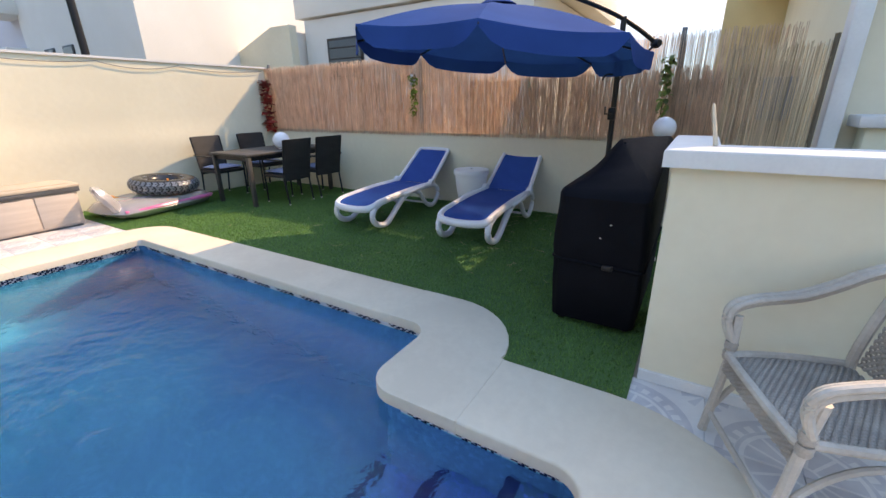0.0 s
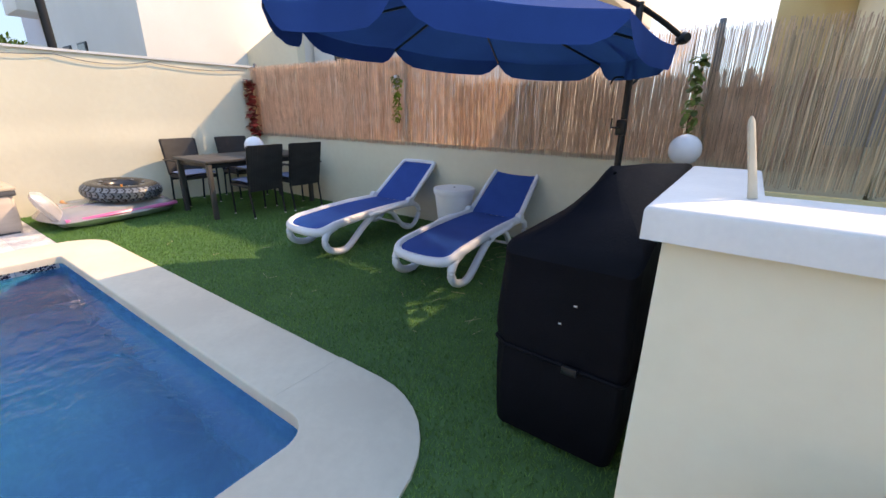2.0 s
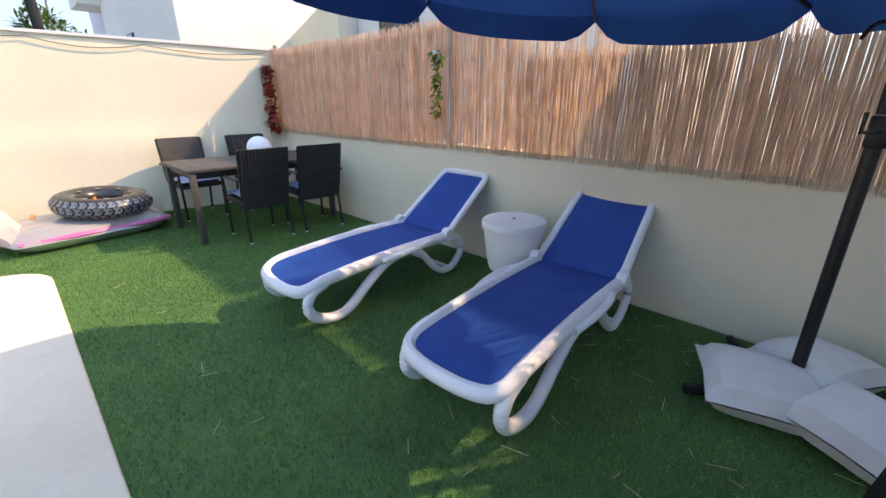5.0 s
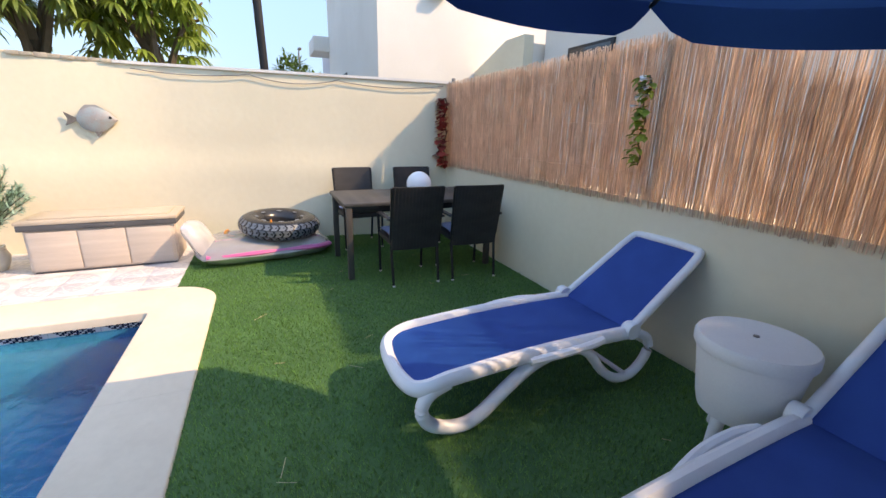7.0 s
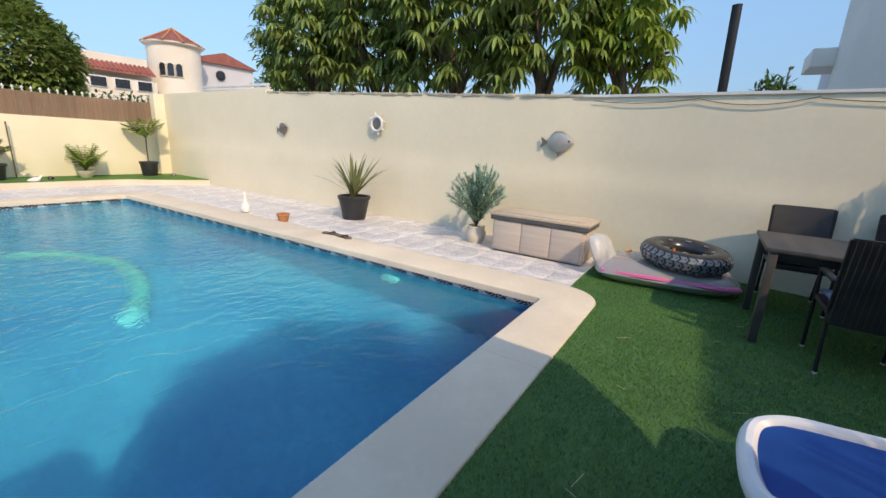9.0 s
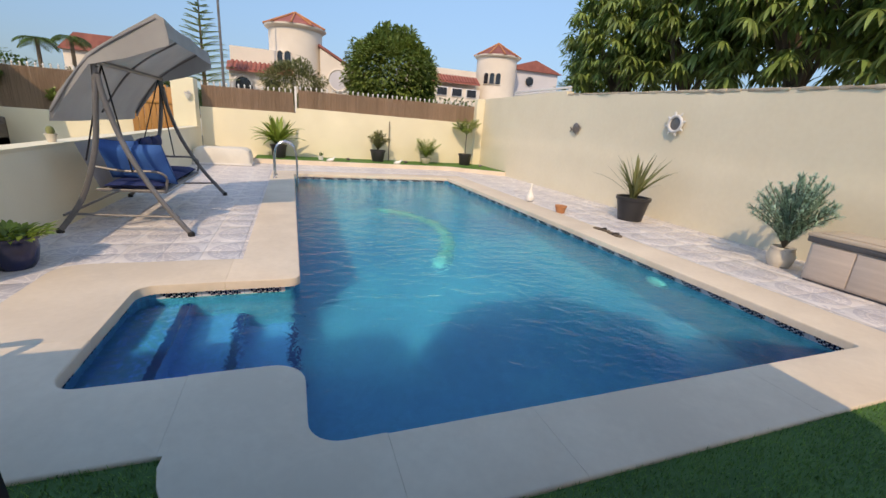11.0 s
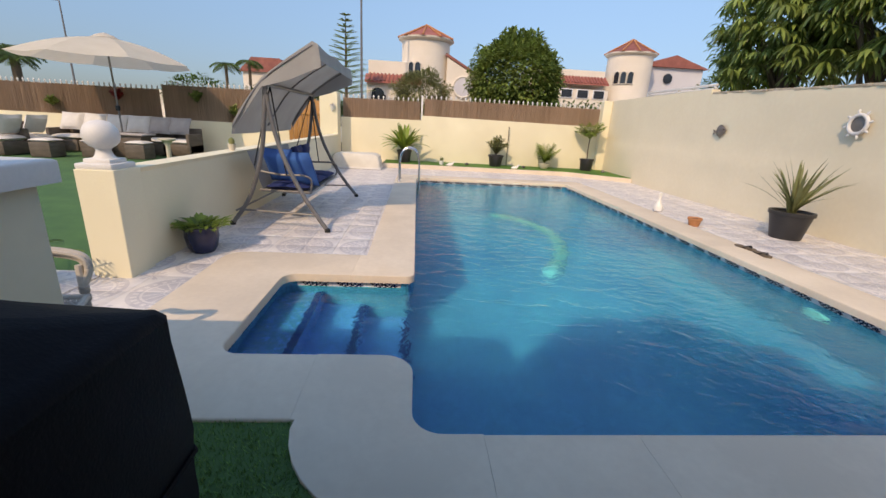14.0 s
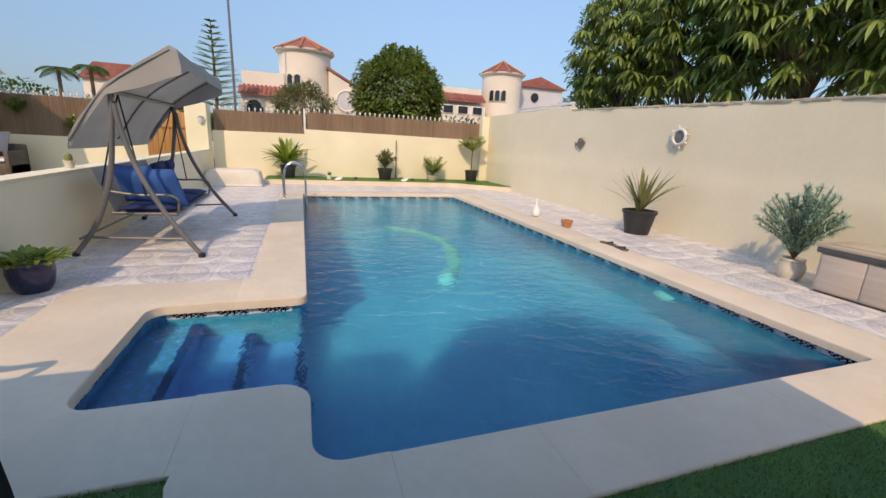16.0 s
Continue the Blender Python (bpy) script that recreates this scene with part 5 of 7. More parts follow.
# ---- foliage helpers ----
def leaf(g, base, direction, L, W, droop=.3, seg=4, fold=.15):
    """One leaf blade: a curved, folded strip from its base."""
    d = Vector(direction).normalized()
    s = d.cross(Vector((0, 0, 1)))
    if s.length < .05:
        s = Vector((1, 0, 0))
    s.normalize()
    p = Vector(base)
    rows = []
    for k in range(seg + 1):
        q = k / seg
        w = W * math.sin(math.pi * min(1, .12 + q * .88)) ** .8 * (1 if k < seg else .1)
        u = s.cross(d).normalized()
        rows.append([p - s * w / 2 + u * w * fold, p.copy(), p + s * w / 2 + u * w * fold])
        d = (d + Vector((0, 0, -droop / seg * 1.6))).normalized()
        p = p + d * L / seg
    return g.sheet(rows)


def strap_plant(n, L, W, spread, seed, droop=.35, up=1.0):
    rnd_ = random.Random(seed)
    g = Geo()
    for k in range(n):
        a = rnd_.uniform(0, 6.283)
        e = rnd_.uniform(.15, 1) * spread
        leaf(g, (rnd_.uniform(-.04, .04), rnd_.uniform(-.04, .04), 0), (math.cos(a) * e, math.sin(a) * e, up), L * rnd_.uniform(.6, 1.05), W * rnd_.uniform(.7, 1.1), droop * rnd_.uniform(.3, 1.3), 6)
    return g


def palm_fronds(n, L, seed, leaflets=14, lw=.03, droop=.6, up=.8):
    rnd_ = random.Random(seed)
    g = Geo()
    for k in range(n):
        a = 6.283 * k / n + rnd_.uniform(-.2, .2)
        d = Vector((math.cos(a), math.sin(a), up * rnd_.uniform(.4, 1.5))).normalized()
        p = Vector((0, 0, 0))
        pts = []
        for j in range(leaflets + 1):
            pts.append(p.copy())
            d = (d + Vector((0, 0, -droop / leaflets * 1.5))).normalized()
            p = p + d * L * rnd_.uniform(.9, 1.05) / leaflets
        g.tube(pts[::2] + [pts[-1]], .006 * max(1, L), 4)
        s = Vector((-math.sin(a), math.cos(a), 0))
        for j in range(2, leaflets + 1):
            t = (pts[j] - pts[j - 1]).normalized()
            ll = L * .34 * math.sin(math.pi * (.15 + .8 * j / leaflets))
            for sd in (1, -1):
                leaf(g, pts[j], s * sd * .9 + t * .55 + Vector((0, 0, .12)), ll, lw, .5, 3)
    return g


def twig_bush(n, R, H, seed, leafL=.09, leafW=.016, per=9):
    rnd_ = random.Random(seed)
    g, st = Geo(), Geo()
    for k in range(n):
        a, e = rnd_.uniform(0, 6.283), rnd_.uniform(.05, 1)
        tip = Vector((math.cos(a) * R * e, math.sin(a) * R * e, H * (1 - .45 * e ** 2) * rnd_.uniform(.7, 1.05)))
        mid = Vector((tip.x * .35, tip.y * .35, tip.z * .55))
        path = smooth_path([(0, 0, 0), mid, tip], 5)
        st.tube(path, .004, 4)
        for j in range(3, len(path)):
            for q in range(per):
                dd = (path[j] - path[j - 1]).normalized() + Vector((rnd_.uniform(-1, 1), rnd_.uniform(-1, 1), rnd_.uniform(-.6, .8)))
                leaf(g, path[j].lerp(path[j - 1], rnd_.random()), dd, leafL * rnd_.uniform(.6, 1.2), leafW, .3, 3)
    return g, st


def pot_prof(r0, r1, h, rim=.02):
    return [(.001, 0), (r0, 0), (r0 * 1.02, .01), (r1, h - .05), (r1 + rim, h - .05), (r1 + rim, h), (r1 - .01, h), (r1 - .02, h - .04), (.001, h - .04)]


def potted(name, label, m, prof, potmat, leaves, leafmat, z, stems=None, sm=None):
    t = thing(name, label, "potted plant", m)
    part("pot", Geo().lathe(prof, 26), potmat, t)
    part("soil", Geo().lathe([(prof[-1][0] + .0, z - .012), (max(p[0] for p in prof) * .86, z - .012), (max(p[0] for p in prof) * .5, z), (.001, z)], 16), SOIL, t)
    g = Geo()
    g.add(leaves.v, leaves.f, Matrix.Translation((0, 0, z)))
    part("foliage", g, leafmat, t, kind="stuff")
    if stems:
        g = Geo()
        g.add(stems.v, stems.f, Matrix.Translation((0, 0, z)))
        part("stem", g, sm or BARK, t, kind="stuff")
    return t


# plants along the sunny wall
yl = strap_plant(46, .86, .045, .85, 11, .42)
potted("yucca_pot", "spiky sword plant in a black plastic pot", pose(-6.42, -1.98, 0), pot_prof(.19, .26, .40), POTBLACK, yl, LEAFOLIVE, .37)
bl, bs = twig_bush(84, .50, .84, 12, .07, .013, 15)
potted("feathery_shrub", "grey green feathery artificial shrub in a ceramic pot", pose(-6.42, .44, 0), [(.001, 0), (.10, 0), (.13, .06), (.145, .14), (.12, .20), (.125, .24), (.11, .24), (.09, .2), (.001, .2)], CERAMIC, bl, LEAFBLUE, .22, bs, BARK)
gs = thing("goose_figure", "white ceramic goose standing beside the pool", "ornament", pose(-5.42, -3.62, 0, 0, 0, 20))
gg = Geo().lathe([(.03, 0), (.07, .02), (.085, .07), (.07, .13), (.04, .18), (.026, .23), (.024, .29), (.034, .32), (.03, .35), (.001, .365)], 16)
gg.tube([(.02, 0, .335), (.075, 0, .325)], [.016, .004], 8)
gg.tube([(-.05, 0, .08), (-.15, 0, .05)], [.05, .008], 8)
part("figure", gg, WHITECER, gs)
tp = thing("terracotta_pot", "small terracotta bowl by the pool", "pot", pose(-5.40, -2.55, 0))
part("bowl", Geo().lathe([(.001, 0), (.07, 0), (.095, .10), (.105, .10), (.105, .13), (.09, .13), (.08, .11), (.001, .11)], 22), TERRA, tp)
part("soil", Geo().lathe([(.085, .112), (.04, .12), (.001, .122)], 14), SOIL, tp)
for x, y, r in ((-5.22, -1.25, 10), (-5.21, -.97, -6)):
    ff = thing("flip_flop", "dark flip-flop lying on the coping", "shoe", pose(x, y, .022, 0, 0, 90 + r), "pair of flip-flops")
    part("sole", Geo().prism([(a, b) for a, b in [(-.13, -.03), (-.10, -.045), (.02, -.04), (.10, -.05), (.135, -.02), (.135, .02), (.10, .05), (.02, .04), (-.10, .045), (-.13, .03)]], 0, .02, "z"), BARK, ff)
    part("strap", Geo().tube(smooth_path([(.0, -.045, .015), (.05, -.02, .045), (.08, 0, .03), (.05, .02, .045), (.0, .045, .015)], 4), .008, 6), RUBBER, ff)


# wall ornaments
def fish(m, L, label, mt):
    t = thing("fish_plaque", label, "wall ornament", m)
    H = L * .30
    body = [(-.30 * L, 0)] + [(L * (-.30 + .8 * k / 10), H * math.sin(math.pi * min(1, .06 + k / 10)) ** .7) for k in range(1, 10)] + [(.5 * L, 0)]
    body = body + [(x, -z * .95) for x, z in body[-2:0:-1]]
    n_ = len(body)
    cx = .1 * L
    rows = [[(cx + (x - cx) * s, h, z * s) for x, z in body] for s, h in ((1, 0), (1, -.012), (.8, -.028), (.45, -.04), (.02, -.044))]
    part("body", Geo().sheet(rows, closed=True), mt, t)
    part("tail", Geo().prism([(-.28 * L, .03 * L), (-.5 * L, .16 * L), (-.44 * L, 0), (-.5 * L, -.14 * L), (-.28 * L, -.03 * L)], -.018, -.004, "y"), FISHDARK, t, "bronze tail fin")
    part("dorsal_fin", Geo().prism([(-.2 * L, H * .7), (-.08 * L, H * 1.08), (.12 * L, H * 1.1), (.26 * L, H * .8)], -.016, -.004, "y"), mt, t)
    part("belly_fin", Geo().prism([(.0, -H * .8), (.06 * L, -H * 1.3), (.18 * L, -H * .75)], -.016, -.004, "y"), FISHDARK, t)
    part("eye", Geo().lathe([(.016, 0), (.014, .008), (.001, .011)], 10, pose(.36 * L, -.026, .05 * L, 90, 0, 0)), BLACKMETAL, t)
    return t


fish(pose(-7.03, 1.28, 1.44, 0, 0, 90), .47, "painted tin fish plaque hung on the cream wall", FISHBODY)
fish(pose(-7.03, -4.68, 1.48, 0, -8, 90), .36, "small bronze tin fish on the cream wall", FISHDARK)
wh = thing("ship_wheel_mirror", "white ship's wheel porthole ornament on the cream wall", "wall ornament", pose(-7.02, -2.0, 1.63, 90, 0, 90))
part("rim", Geo().tube([(.125 * math.cos(a * math.pi / 16), .125 * math.sin(a * math.pi / 16), .02) for a in range(32)], .025, 10, closed=True), WHITEPAINT, wh)
part("glass", Geo().lathe([(.11, .0), (.105, .012), (.001, .018)], 24), GREYSTEEL, wh, "grey round glass")
for k in range(8):
    a = math.pi * k / 4 + .2
    part("handle", Geo().tube([(.14 * math.cos(a), .14 * math.sin(a), .02), (.175 * math.cos(a), .175 * math.sin(a), .02), (.20 * math.cos(a), .20 * math.sin(a), .02)], [.012, .02, .008], 8), WHITEPAINT, wh)


def vine(m, H, mt, label, seed, flowers=False):
    t = thing("hanging_garland", label, "garland", m)
    rnd_ = random.Random(seed)
    g = Geo()
    for k in range(int(H * 130)):
        z = -rnd_.random() * H
        leaf(g, (rnd_.uniform(-.035, .035), -.03 + rnd_.uniform(-.03, .02), z), (rnd_.uniform(-1, 1), rnd_.uniform(-1.2, -.2), rnd_.uniform(-.8, .4)), rnd_.uniform(.05, .09), rnd_.uniform(.035, .06), .4, 3)
    part("leaves", g, mt, t, kind="stuff")
    part("stem", Geo().tube([(.02 * math.sin(k * 1.3), -.02, -H * k / 12) for k in range(13)], .006, 5), BARK, t)
    if flowers:
        g = Geo()
        for k in range(16):
            leaf(g, (rnd_.uniform(-.05, .05), -.05, -rnd_.random() * .2), (rnd_.uniform(-1, 1), -1, rnd_.uniform(-.5, .5)), .05, .05, .2, 2)
        part("flowers", g, LINEN if flowers == "pale" else REDLEAF, t, kind="stuff")
    return t


vine(pose(-6.46, FY - .05, 1.80) @ Matrix.Diagonal((2.8, 1.4, 1, 1)), .85, REDLEAF, "red and bronze artificial garland in the wall corner", 5, True)
vine(pose(-3.27, FY - .05, 1.76), .55, LEAFLIME, "green artificial ivy garland on the reed fence", 6, "pale")
vine(pose(-.10, FY - .06, 1.80), .75, LEAFDARK, "dark green garland on the reed fence", 7)

# ---- swing seat ----
sw = thing("swing_seat", "grey steel garden swing seat with canopy and blue cushions", "swing seat")
YN, YF = -1.52, -3.72
for y, sg in ((YN, 1), (YF, -1)):
    ap = Vector((.73, y, 1.66))
    part("front_leg", Geo().tube(smooth_path([(.06, y + sg * .14, .02), (.33, y + sg * .08, .40), (.56, y + sg * .03, .85), (.69, y, 1.30), ap], 5), .026, 10), GREYSTEEL, sw)
    part("rear_leg", Geo().tube(smooth_path([(1.26, y - sg * .08, .02), (1.02, y - sg * .05, .36), (.84, y - sg * .02, .85), (.765, y, 1.30), ap], 5), .026, 10), GREYSTEEL, sw)
    part("floor_bar", Geo().tube([(.16, y + sg * .11, .20), (1.15, y - sg * .06, .20)], .013, 8), GREYSTEEL, sw)
    for x, yy in ((.06, y + sg * .14), (1.26, y - sg * .08)):
        part("foot", Geo().lathe([(.034, 0), (.034, .04), (.02, .05)], 10, pose(x, yy, .0)), RUBBER, sw)
    part("hanger", Geo().tube([(.73, y - sg * .16, 1.64), (.62, y - sg * .22, .62)], .008, 6), BLACKMETAL, sw)
    part("hanger", Geo().tube([(.73, y - sg * .16, 1.64), (1.0, y - sg * .22, .72)], .008, 6), BLACKMETAL, sw)
    part("arm_loop", Geo().tube(smooth_path([(.34, y - sg * .24, .42), (.32, y - sg * .24, .56), (.42, y - sg * .24, .62), (.70, y - sg * .24, .62), (.95, y - sg * .24, .66)], 5), .014, 8), GREYSTEEL, sw)
part("top_bar", Geo().tube([(.73, YN, 1.66), (.73, YF, 1.66)], .024, 10), GREYSTEEL, sw)
part("rear_bar", Geo().tube([(1.17, YN, .2), (1.17, YF, .2)], .013, 8), GREYSTEEL, sw)
part("seat_frame", Geo().tube([(.34, YN - .24, .40), (.34, YF + .24, .40), (.95, YF + .24, .42), (.95, YN - .24, .42)], .014, 8, closed=True), GREYSTEEL, sw)
part("seat_sling", Geo().box((.64, (YN + YF) / 2, .405), (.58, 1.70, .012)), CANOPY, sw)
part("back_sling", Geo().sheet([[(.93 + .16 * q + .01 * math.sin(3 * w), YN - .26 + (YF - YN + .52) * w, .43 + .46 * q) for w in [k / 10 for k in range(11)]] for q in [k / 5 for k in range(6)]]), CANOPY, sw, "grey back sling")
cp = [(1.12, 1.10), (1.10, 1.22), (1.02, 1.36), (.75, 1.72), (.45, 1.94), (.18, 2.12), (.12, 2.09), (.095, 1.93)]
rows = []
for k in range(13):
    w = k / 12
    y = YN + .06 + (YF - YN - .12) * w
    sag = .025 * math.sin(math.pi * ((w * 2) % 1))
    rows.append([(x, y, z - sag * (1 if 0 < i < 7 else .3)) for i, (x, z) in enumerate(cp)])
part("canopy", Geo().sheet(rows), CANOPY, sw, "sagging grey canvas canopy, tilted")
for w in (0, .5, 1):
    y = YN + .06 + (YF - YN - .12) * w
    part("canopy_rib", Geo().tube(smooth_path([(1.10, y, 1.18), (.74, y, 1.69), (.18, y, 2.08)], 5), .011, 6), GREYSTEEL, sw)
for y in (YN + .06, YF - .06):
    hem_z = lambda x, z: z - .10 if x > .73 else 1.60 + .26 * (.73 - x) / .635
    part("end_flap", Geo().sheet([[(x, y + .018 * q * math.sin(11 * x), z + (hem_z(x, z) - z) * q) for x, z in cp[1:8]] for q in (0, .25, .5, .75, 1)]), CANOPY, sw)


def cushion_on(m, w, d, h, mt, label, group="swing seat cushions"):
    c = thing("cushion", label, "cushion", m, group)
    part("filling", Geo().pillow(w, d, h), mt, c)
    return c


for k in range(3):
    cushion_on(pose(.63, YN - .55 - .55 * k, .455, 0, 0, 0), .56, .54, .10, NAVY, "navy seat cushion on the swing seat")
for k, (mt, lab) in enumerate(((BRIGHTBLUE, "bright blue scatter cushion on the swing seat"), (BRIGHTBLUE, "bright blue scatter cushion on the swing seat"), (NAVY, "navy back cushion on the swing seat"), (NAVY, "navy back cushion on the swing seat"))):
    cushion_on(pose(.50 + .26 * k, YN - .40 - .10 * k, .69 + .02 * k, 66, 0, -24 + 6 * k) if k < 2 else pose(.84, YN - .42 - .45 * k, .70, 0, 70, 4), .46, .48, .15, mt, lab)

# ---- pots and small things on the terrace ----
rnd = random.Random(17)
g = Geo()
for k in range(150):
    a, e = rnd.uniform(0, 6.283), rnd.random() ** .5 * .2
    leaf(g, (math.cos(a) * e, math.sin(a) * e, rnd.uniform(0, .05)), (math.cos(a), math.sin(a), rnd.uniform(.2, 1.4)), rnd.uniform(.07, .13), rnd.uniform(.03, .05), .4, 3)
potted("succulent_pot", "leafy succulent in a dark blue glazed pot", pose(1.10, -.52, 0), [(.001, 0), (.105, 0), (.135, .05), (.155, .16), (.148, .23), (.165, .235), (.165, .26), (.145, .26), (.13, .23), (.001, .23)], POTBLUE, g, LEAFLIME, .24)
sp_ = thing("small_pot", "small terracotta pot with a cactus on the low wall", "potted plant", pose(1.40, -2.1, .86))
part("pot", Geo().lathe([(.001, 0), (.035, 0), (.05, .07), (.055, .07), (.055, .085), (.001, .08)], 14), CERAMIC, sp_)
part("cactus", Geo().lathe([(.03, .08), (.04, .11), (.03, .15), (.001, .165)], 10), LEAFOLIVE, sp_)
for (x, y, s_) in ((1.95, .55, 1.0), (2.2, .95, .8)):
    t = thing("flower_pot", "white pot beside the garden path", "pot", pose(x, y, 0.0))
    part("pot", Geo().lathe([(.001, 0), (.11 * s_, 0), (.15 * s_, .2 * s_), (.16 * s_, .2 * s_), (.16 * s_, .23 * s_), (.13 * s_, .22 * s_), (.001, .2 * s_)], 18), CERAMIC, t)
    pf = palm_fronds(7, .5, 3 + int(10 * s_), 9, .02)
    q = Geo()
    q.add(pf.v, pf.f, Matrix.Translation((0, 0, .2 * s_)))
    part("foliage", q, LEAF, t, kind="stuff")
wbx = thing("covered_box", "low box under an off white canvas cover", "storage box", pose(.66, -8.45, 0))
rows = []
for s, z in ((1.0, 0.02), (.99, .2), (.93, .36), (.80, .41), (.4, .425), (.02, .43)):
    rows.append([(x * s, y * s + .1 * (1 - s), z + .012 * noise.noise((x * 5, y * 5, z))) for x, y in rect_loop(-.66, .66, -.38, .38, .08)])
part("cover", Geo().sheet(rows, closed=True), CLOTH, wbx)
part("base", Geo().box((0, 0, .03), (1.36, .80, .05), ch=.01), WHITEPAINT, wbx)
ld = thing("pool_ladder", "polished steel pool ladder at the pool's far corner", "ladder")
for y in (-6.35, -5.88):
    part("handrail", Geo().tube(smooth_path([(-.62, y, 0.02), (-.62, y, .45), (-.68, y, .68), (-.84, y, .76), (-1.0, y, .68), (-1.06, y, .45), (-1.06, y, -.1), (-1.06, y, -1.1)], 5), .021, 10), STEEL, ld)
    part("flange", Geo().lathe([(.05, 0), (.045, .02), (.02, .03)], 14, pose(-.62, y, .022)), STEEL, ld)
for z in (-.3, -.6, -.9):
    part("tread", Geo().box((-1.06, -6.115, z), (.08, .45, .03), ch=.006), STEEL, ld)

# ---- far bed plants ----
BZ = .135
pf = strap_plant(64, .98, .105, .95, 41, .85)
potted("palm_pot", "lime green dracaena in a black pot on the raised bed", pose(-.62, -9.35, BZ), pot_prof(.17, .21, .36), POTBLACK, pf, LEAFLIME, .34)
pb, pbs = twig_bush(26, .40, .55, 42, .11, .03, 6)
potted("shrub_pot", "straggly shrub in a black pot on the raised bed", pose(-3.45, -9.4, BZ), pot_prof(.17, .22, .34), POTBLACK, pb, LEAFOLIVE, .32, pbs)
pa = palm_fronds(16, .68, 43, 10, .07, .4, 2.6)
potted("cycad_pot", "small cycad in a pale bowl on the raised bed", pose(-5.0, -9.4, BZ), [(.001, 0), (.10, 0), (.17, .10), (.19, .17), (.17, .17), (.15, .13), (.001, .13)], CERAMIC, pa, LEAFLIME, .15)
pc = palm_fronds(16, .62, 44, 9, .08, .55, 2.0)
tk = Geo().tube([(0, 0, 0), (.01, 0, .35), (0, .01, .68)], .016, 7)
pcg = Geo()
pcg.add(pc.v, pc.f, Matrix.Translation((0, .01, .62)))
potted("palm_tree_pot", "young palm in a black pot beside the corner pillar", pose(-6.35, -9.4, BZ), pot_prof(.17, .20, .36), POTBLACK, pcg, LEAFLIME, .34, tk)
sm_ = strap_plant(18, .14, .02, .7, 45, .3)
potted("small_herb_pot", "little herb in a white pot on the raised bed", pose(-1.75, -9.1, BZ), [(.001, 0), (.06, 0), (.075, .11), (.08, .12), (.06, .11), (.001, .1)], WHITECER, sm_, LEAF, .11)
for x, y in ((-2.0, -8.85), (-3.95, -8.85)):
    b_ = thing("bird_figure", "white ceramic bird on the bed's kerb", "ornament", pose(x, y, .12, 0, 0, 160), "ceramic birds")
    part("figure", Geo().tube(smooth_path([(-.12, 0, .03), (-.02, 0, .05), (.06, 0, .07), (.10, 0, .12), (.12, 0, .13), (.16, 0, .12)], 4), [.008, .02, .03, .04, .045, .048, .046, .042, .036, .03, .025, .022, .02, .022, .026, .026, .022, .016, .01, .008, .004], 8), WHITECER, b_)
for k, (x, y) in enumerate(((-2.55, -9.3), (-4.3, -9.2), (-6.75, -9.0))):
    st_ = thing("garden_stone", "dark stone lying on the raised bed", "stone", pose(x, y, BZ))
    part("stone", Geo().lathe([(.04, 0), (.06, .02), (.045, .06), (.001, .075)], 9), GREYSTEEL if k == 2 else POTBLACK, st_)
can_ = thing("cane_stick", "thin upright stake against the far wall", "stake", pose(-3.88, -9.8, BZ))
part("stake", Geo().tube([(0, 0, 0), (.01, 0, 1.2)], .014, 6), BARK, can_)
wf = thing("wall_planter", "pink flowers in a wall pot on the gate post", "planter", pose(1.50, -9.33, 1.62))
part("pot", Geo().lathe([(.02, -.12), (.06, -.05), (.08, .02), (.07, .02), (.001, 0)], 12), WHITECER, wf)
fw = strap_plant(26, .13, .04, .9, 46, .5)
part("flowers", fw, LINEN, wf, kind="stuff")

# ---- garden beyond the low wall ----
lawn = Geo().add([(1.55, -9.5, .002), (12.9, -9.5, .002), (12.9, 1.9, .002), (1.55, 1.9, .002)], [(0, 1, 2, 3)])
structure("lawn", lawn, TURFBASE, "green artificial lawn beyond the low wall", category="turf")
structure("path", Geo().box((2.3, 1.0, .004), (1.5, 1.7, .02)), TILE, "pale tiled path beside the pier", category="paving")
structure("wall_garden", Geo().box((7.6, -10.35, .45), (10.6, .2, 1.1)), YELLOW, "low cream wall under the garden fence", category="wall")
far_fence("garden_fence", 2.9, 6.75, -10.3, 1.0, 2.0, "brown reed garden fence with white picket tips")
far_fence("garden_fence", 6.85, 12.9, -10.3, 1.0, 1.86, "brown reed garden fence with white picket tips")
gt = thing("wooden_gate", "varnished orange wooden gate beside the gate post", "gate", pose(2.42, -9.8, 0))
for k in range(7):
    part("board", Geo().box((-.42 + .14 * k, 0, .92 + .05 * math.cos((k - 3) * .5)), (.132, .03, 1.7 + .1 * math.cos((k - 3) * .5)), ch=.006), WOODGATE, gt)
for z in (.4, 1.4):
    part("crosspiece", Geo().box((0, .03, z), (.96, .03, .09), ch=.006), WOODGATE, gt)
part("arch", Geo().tube([(.5 * math.cos(a * math.pi / 12), 0, 1.85 + .42 * math.sin(a * math.pi / 12)) for a in range(13)], .03, 8), WHITEPAINT, gt, "white metal arch")


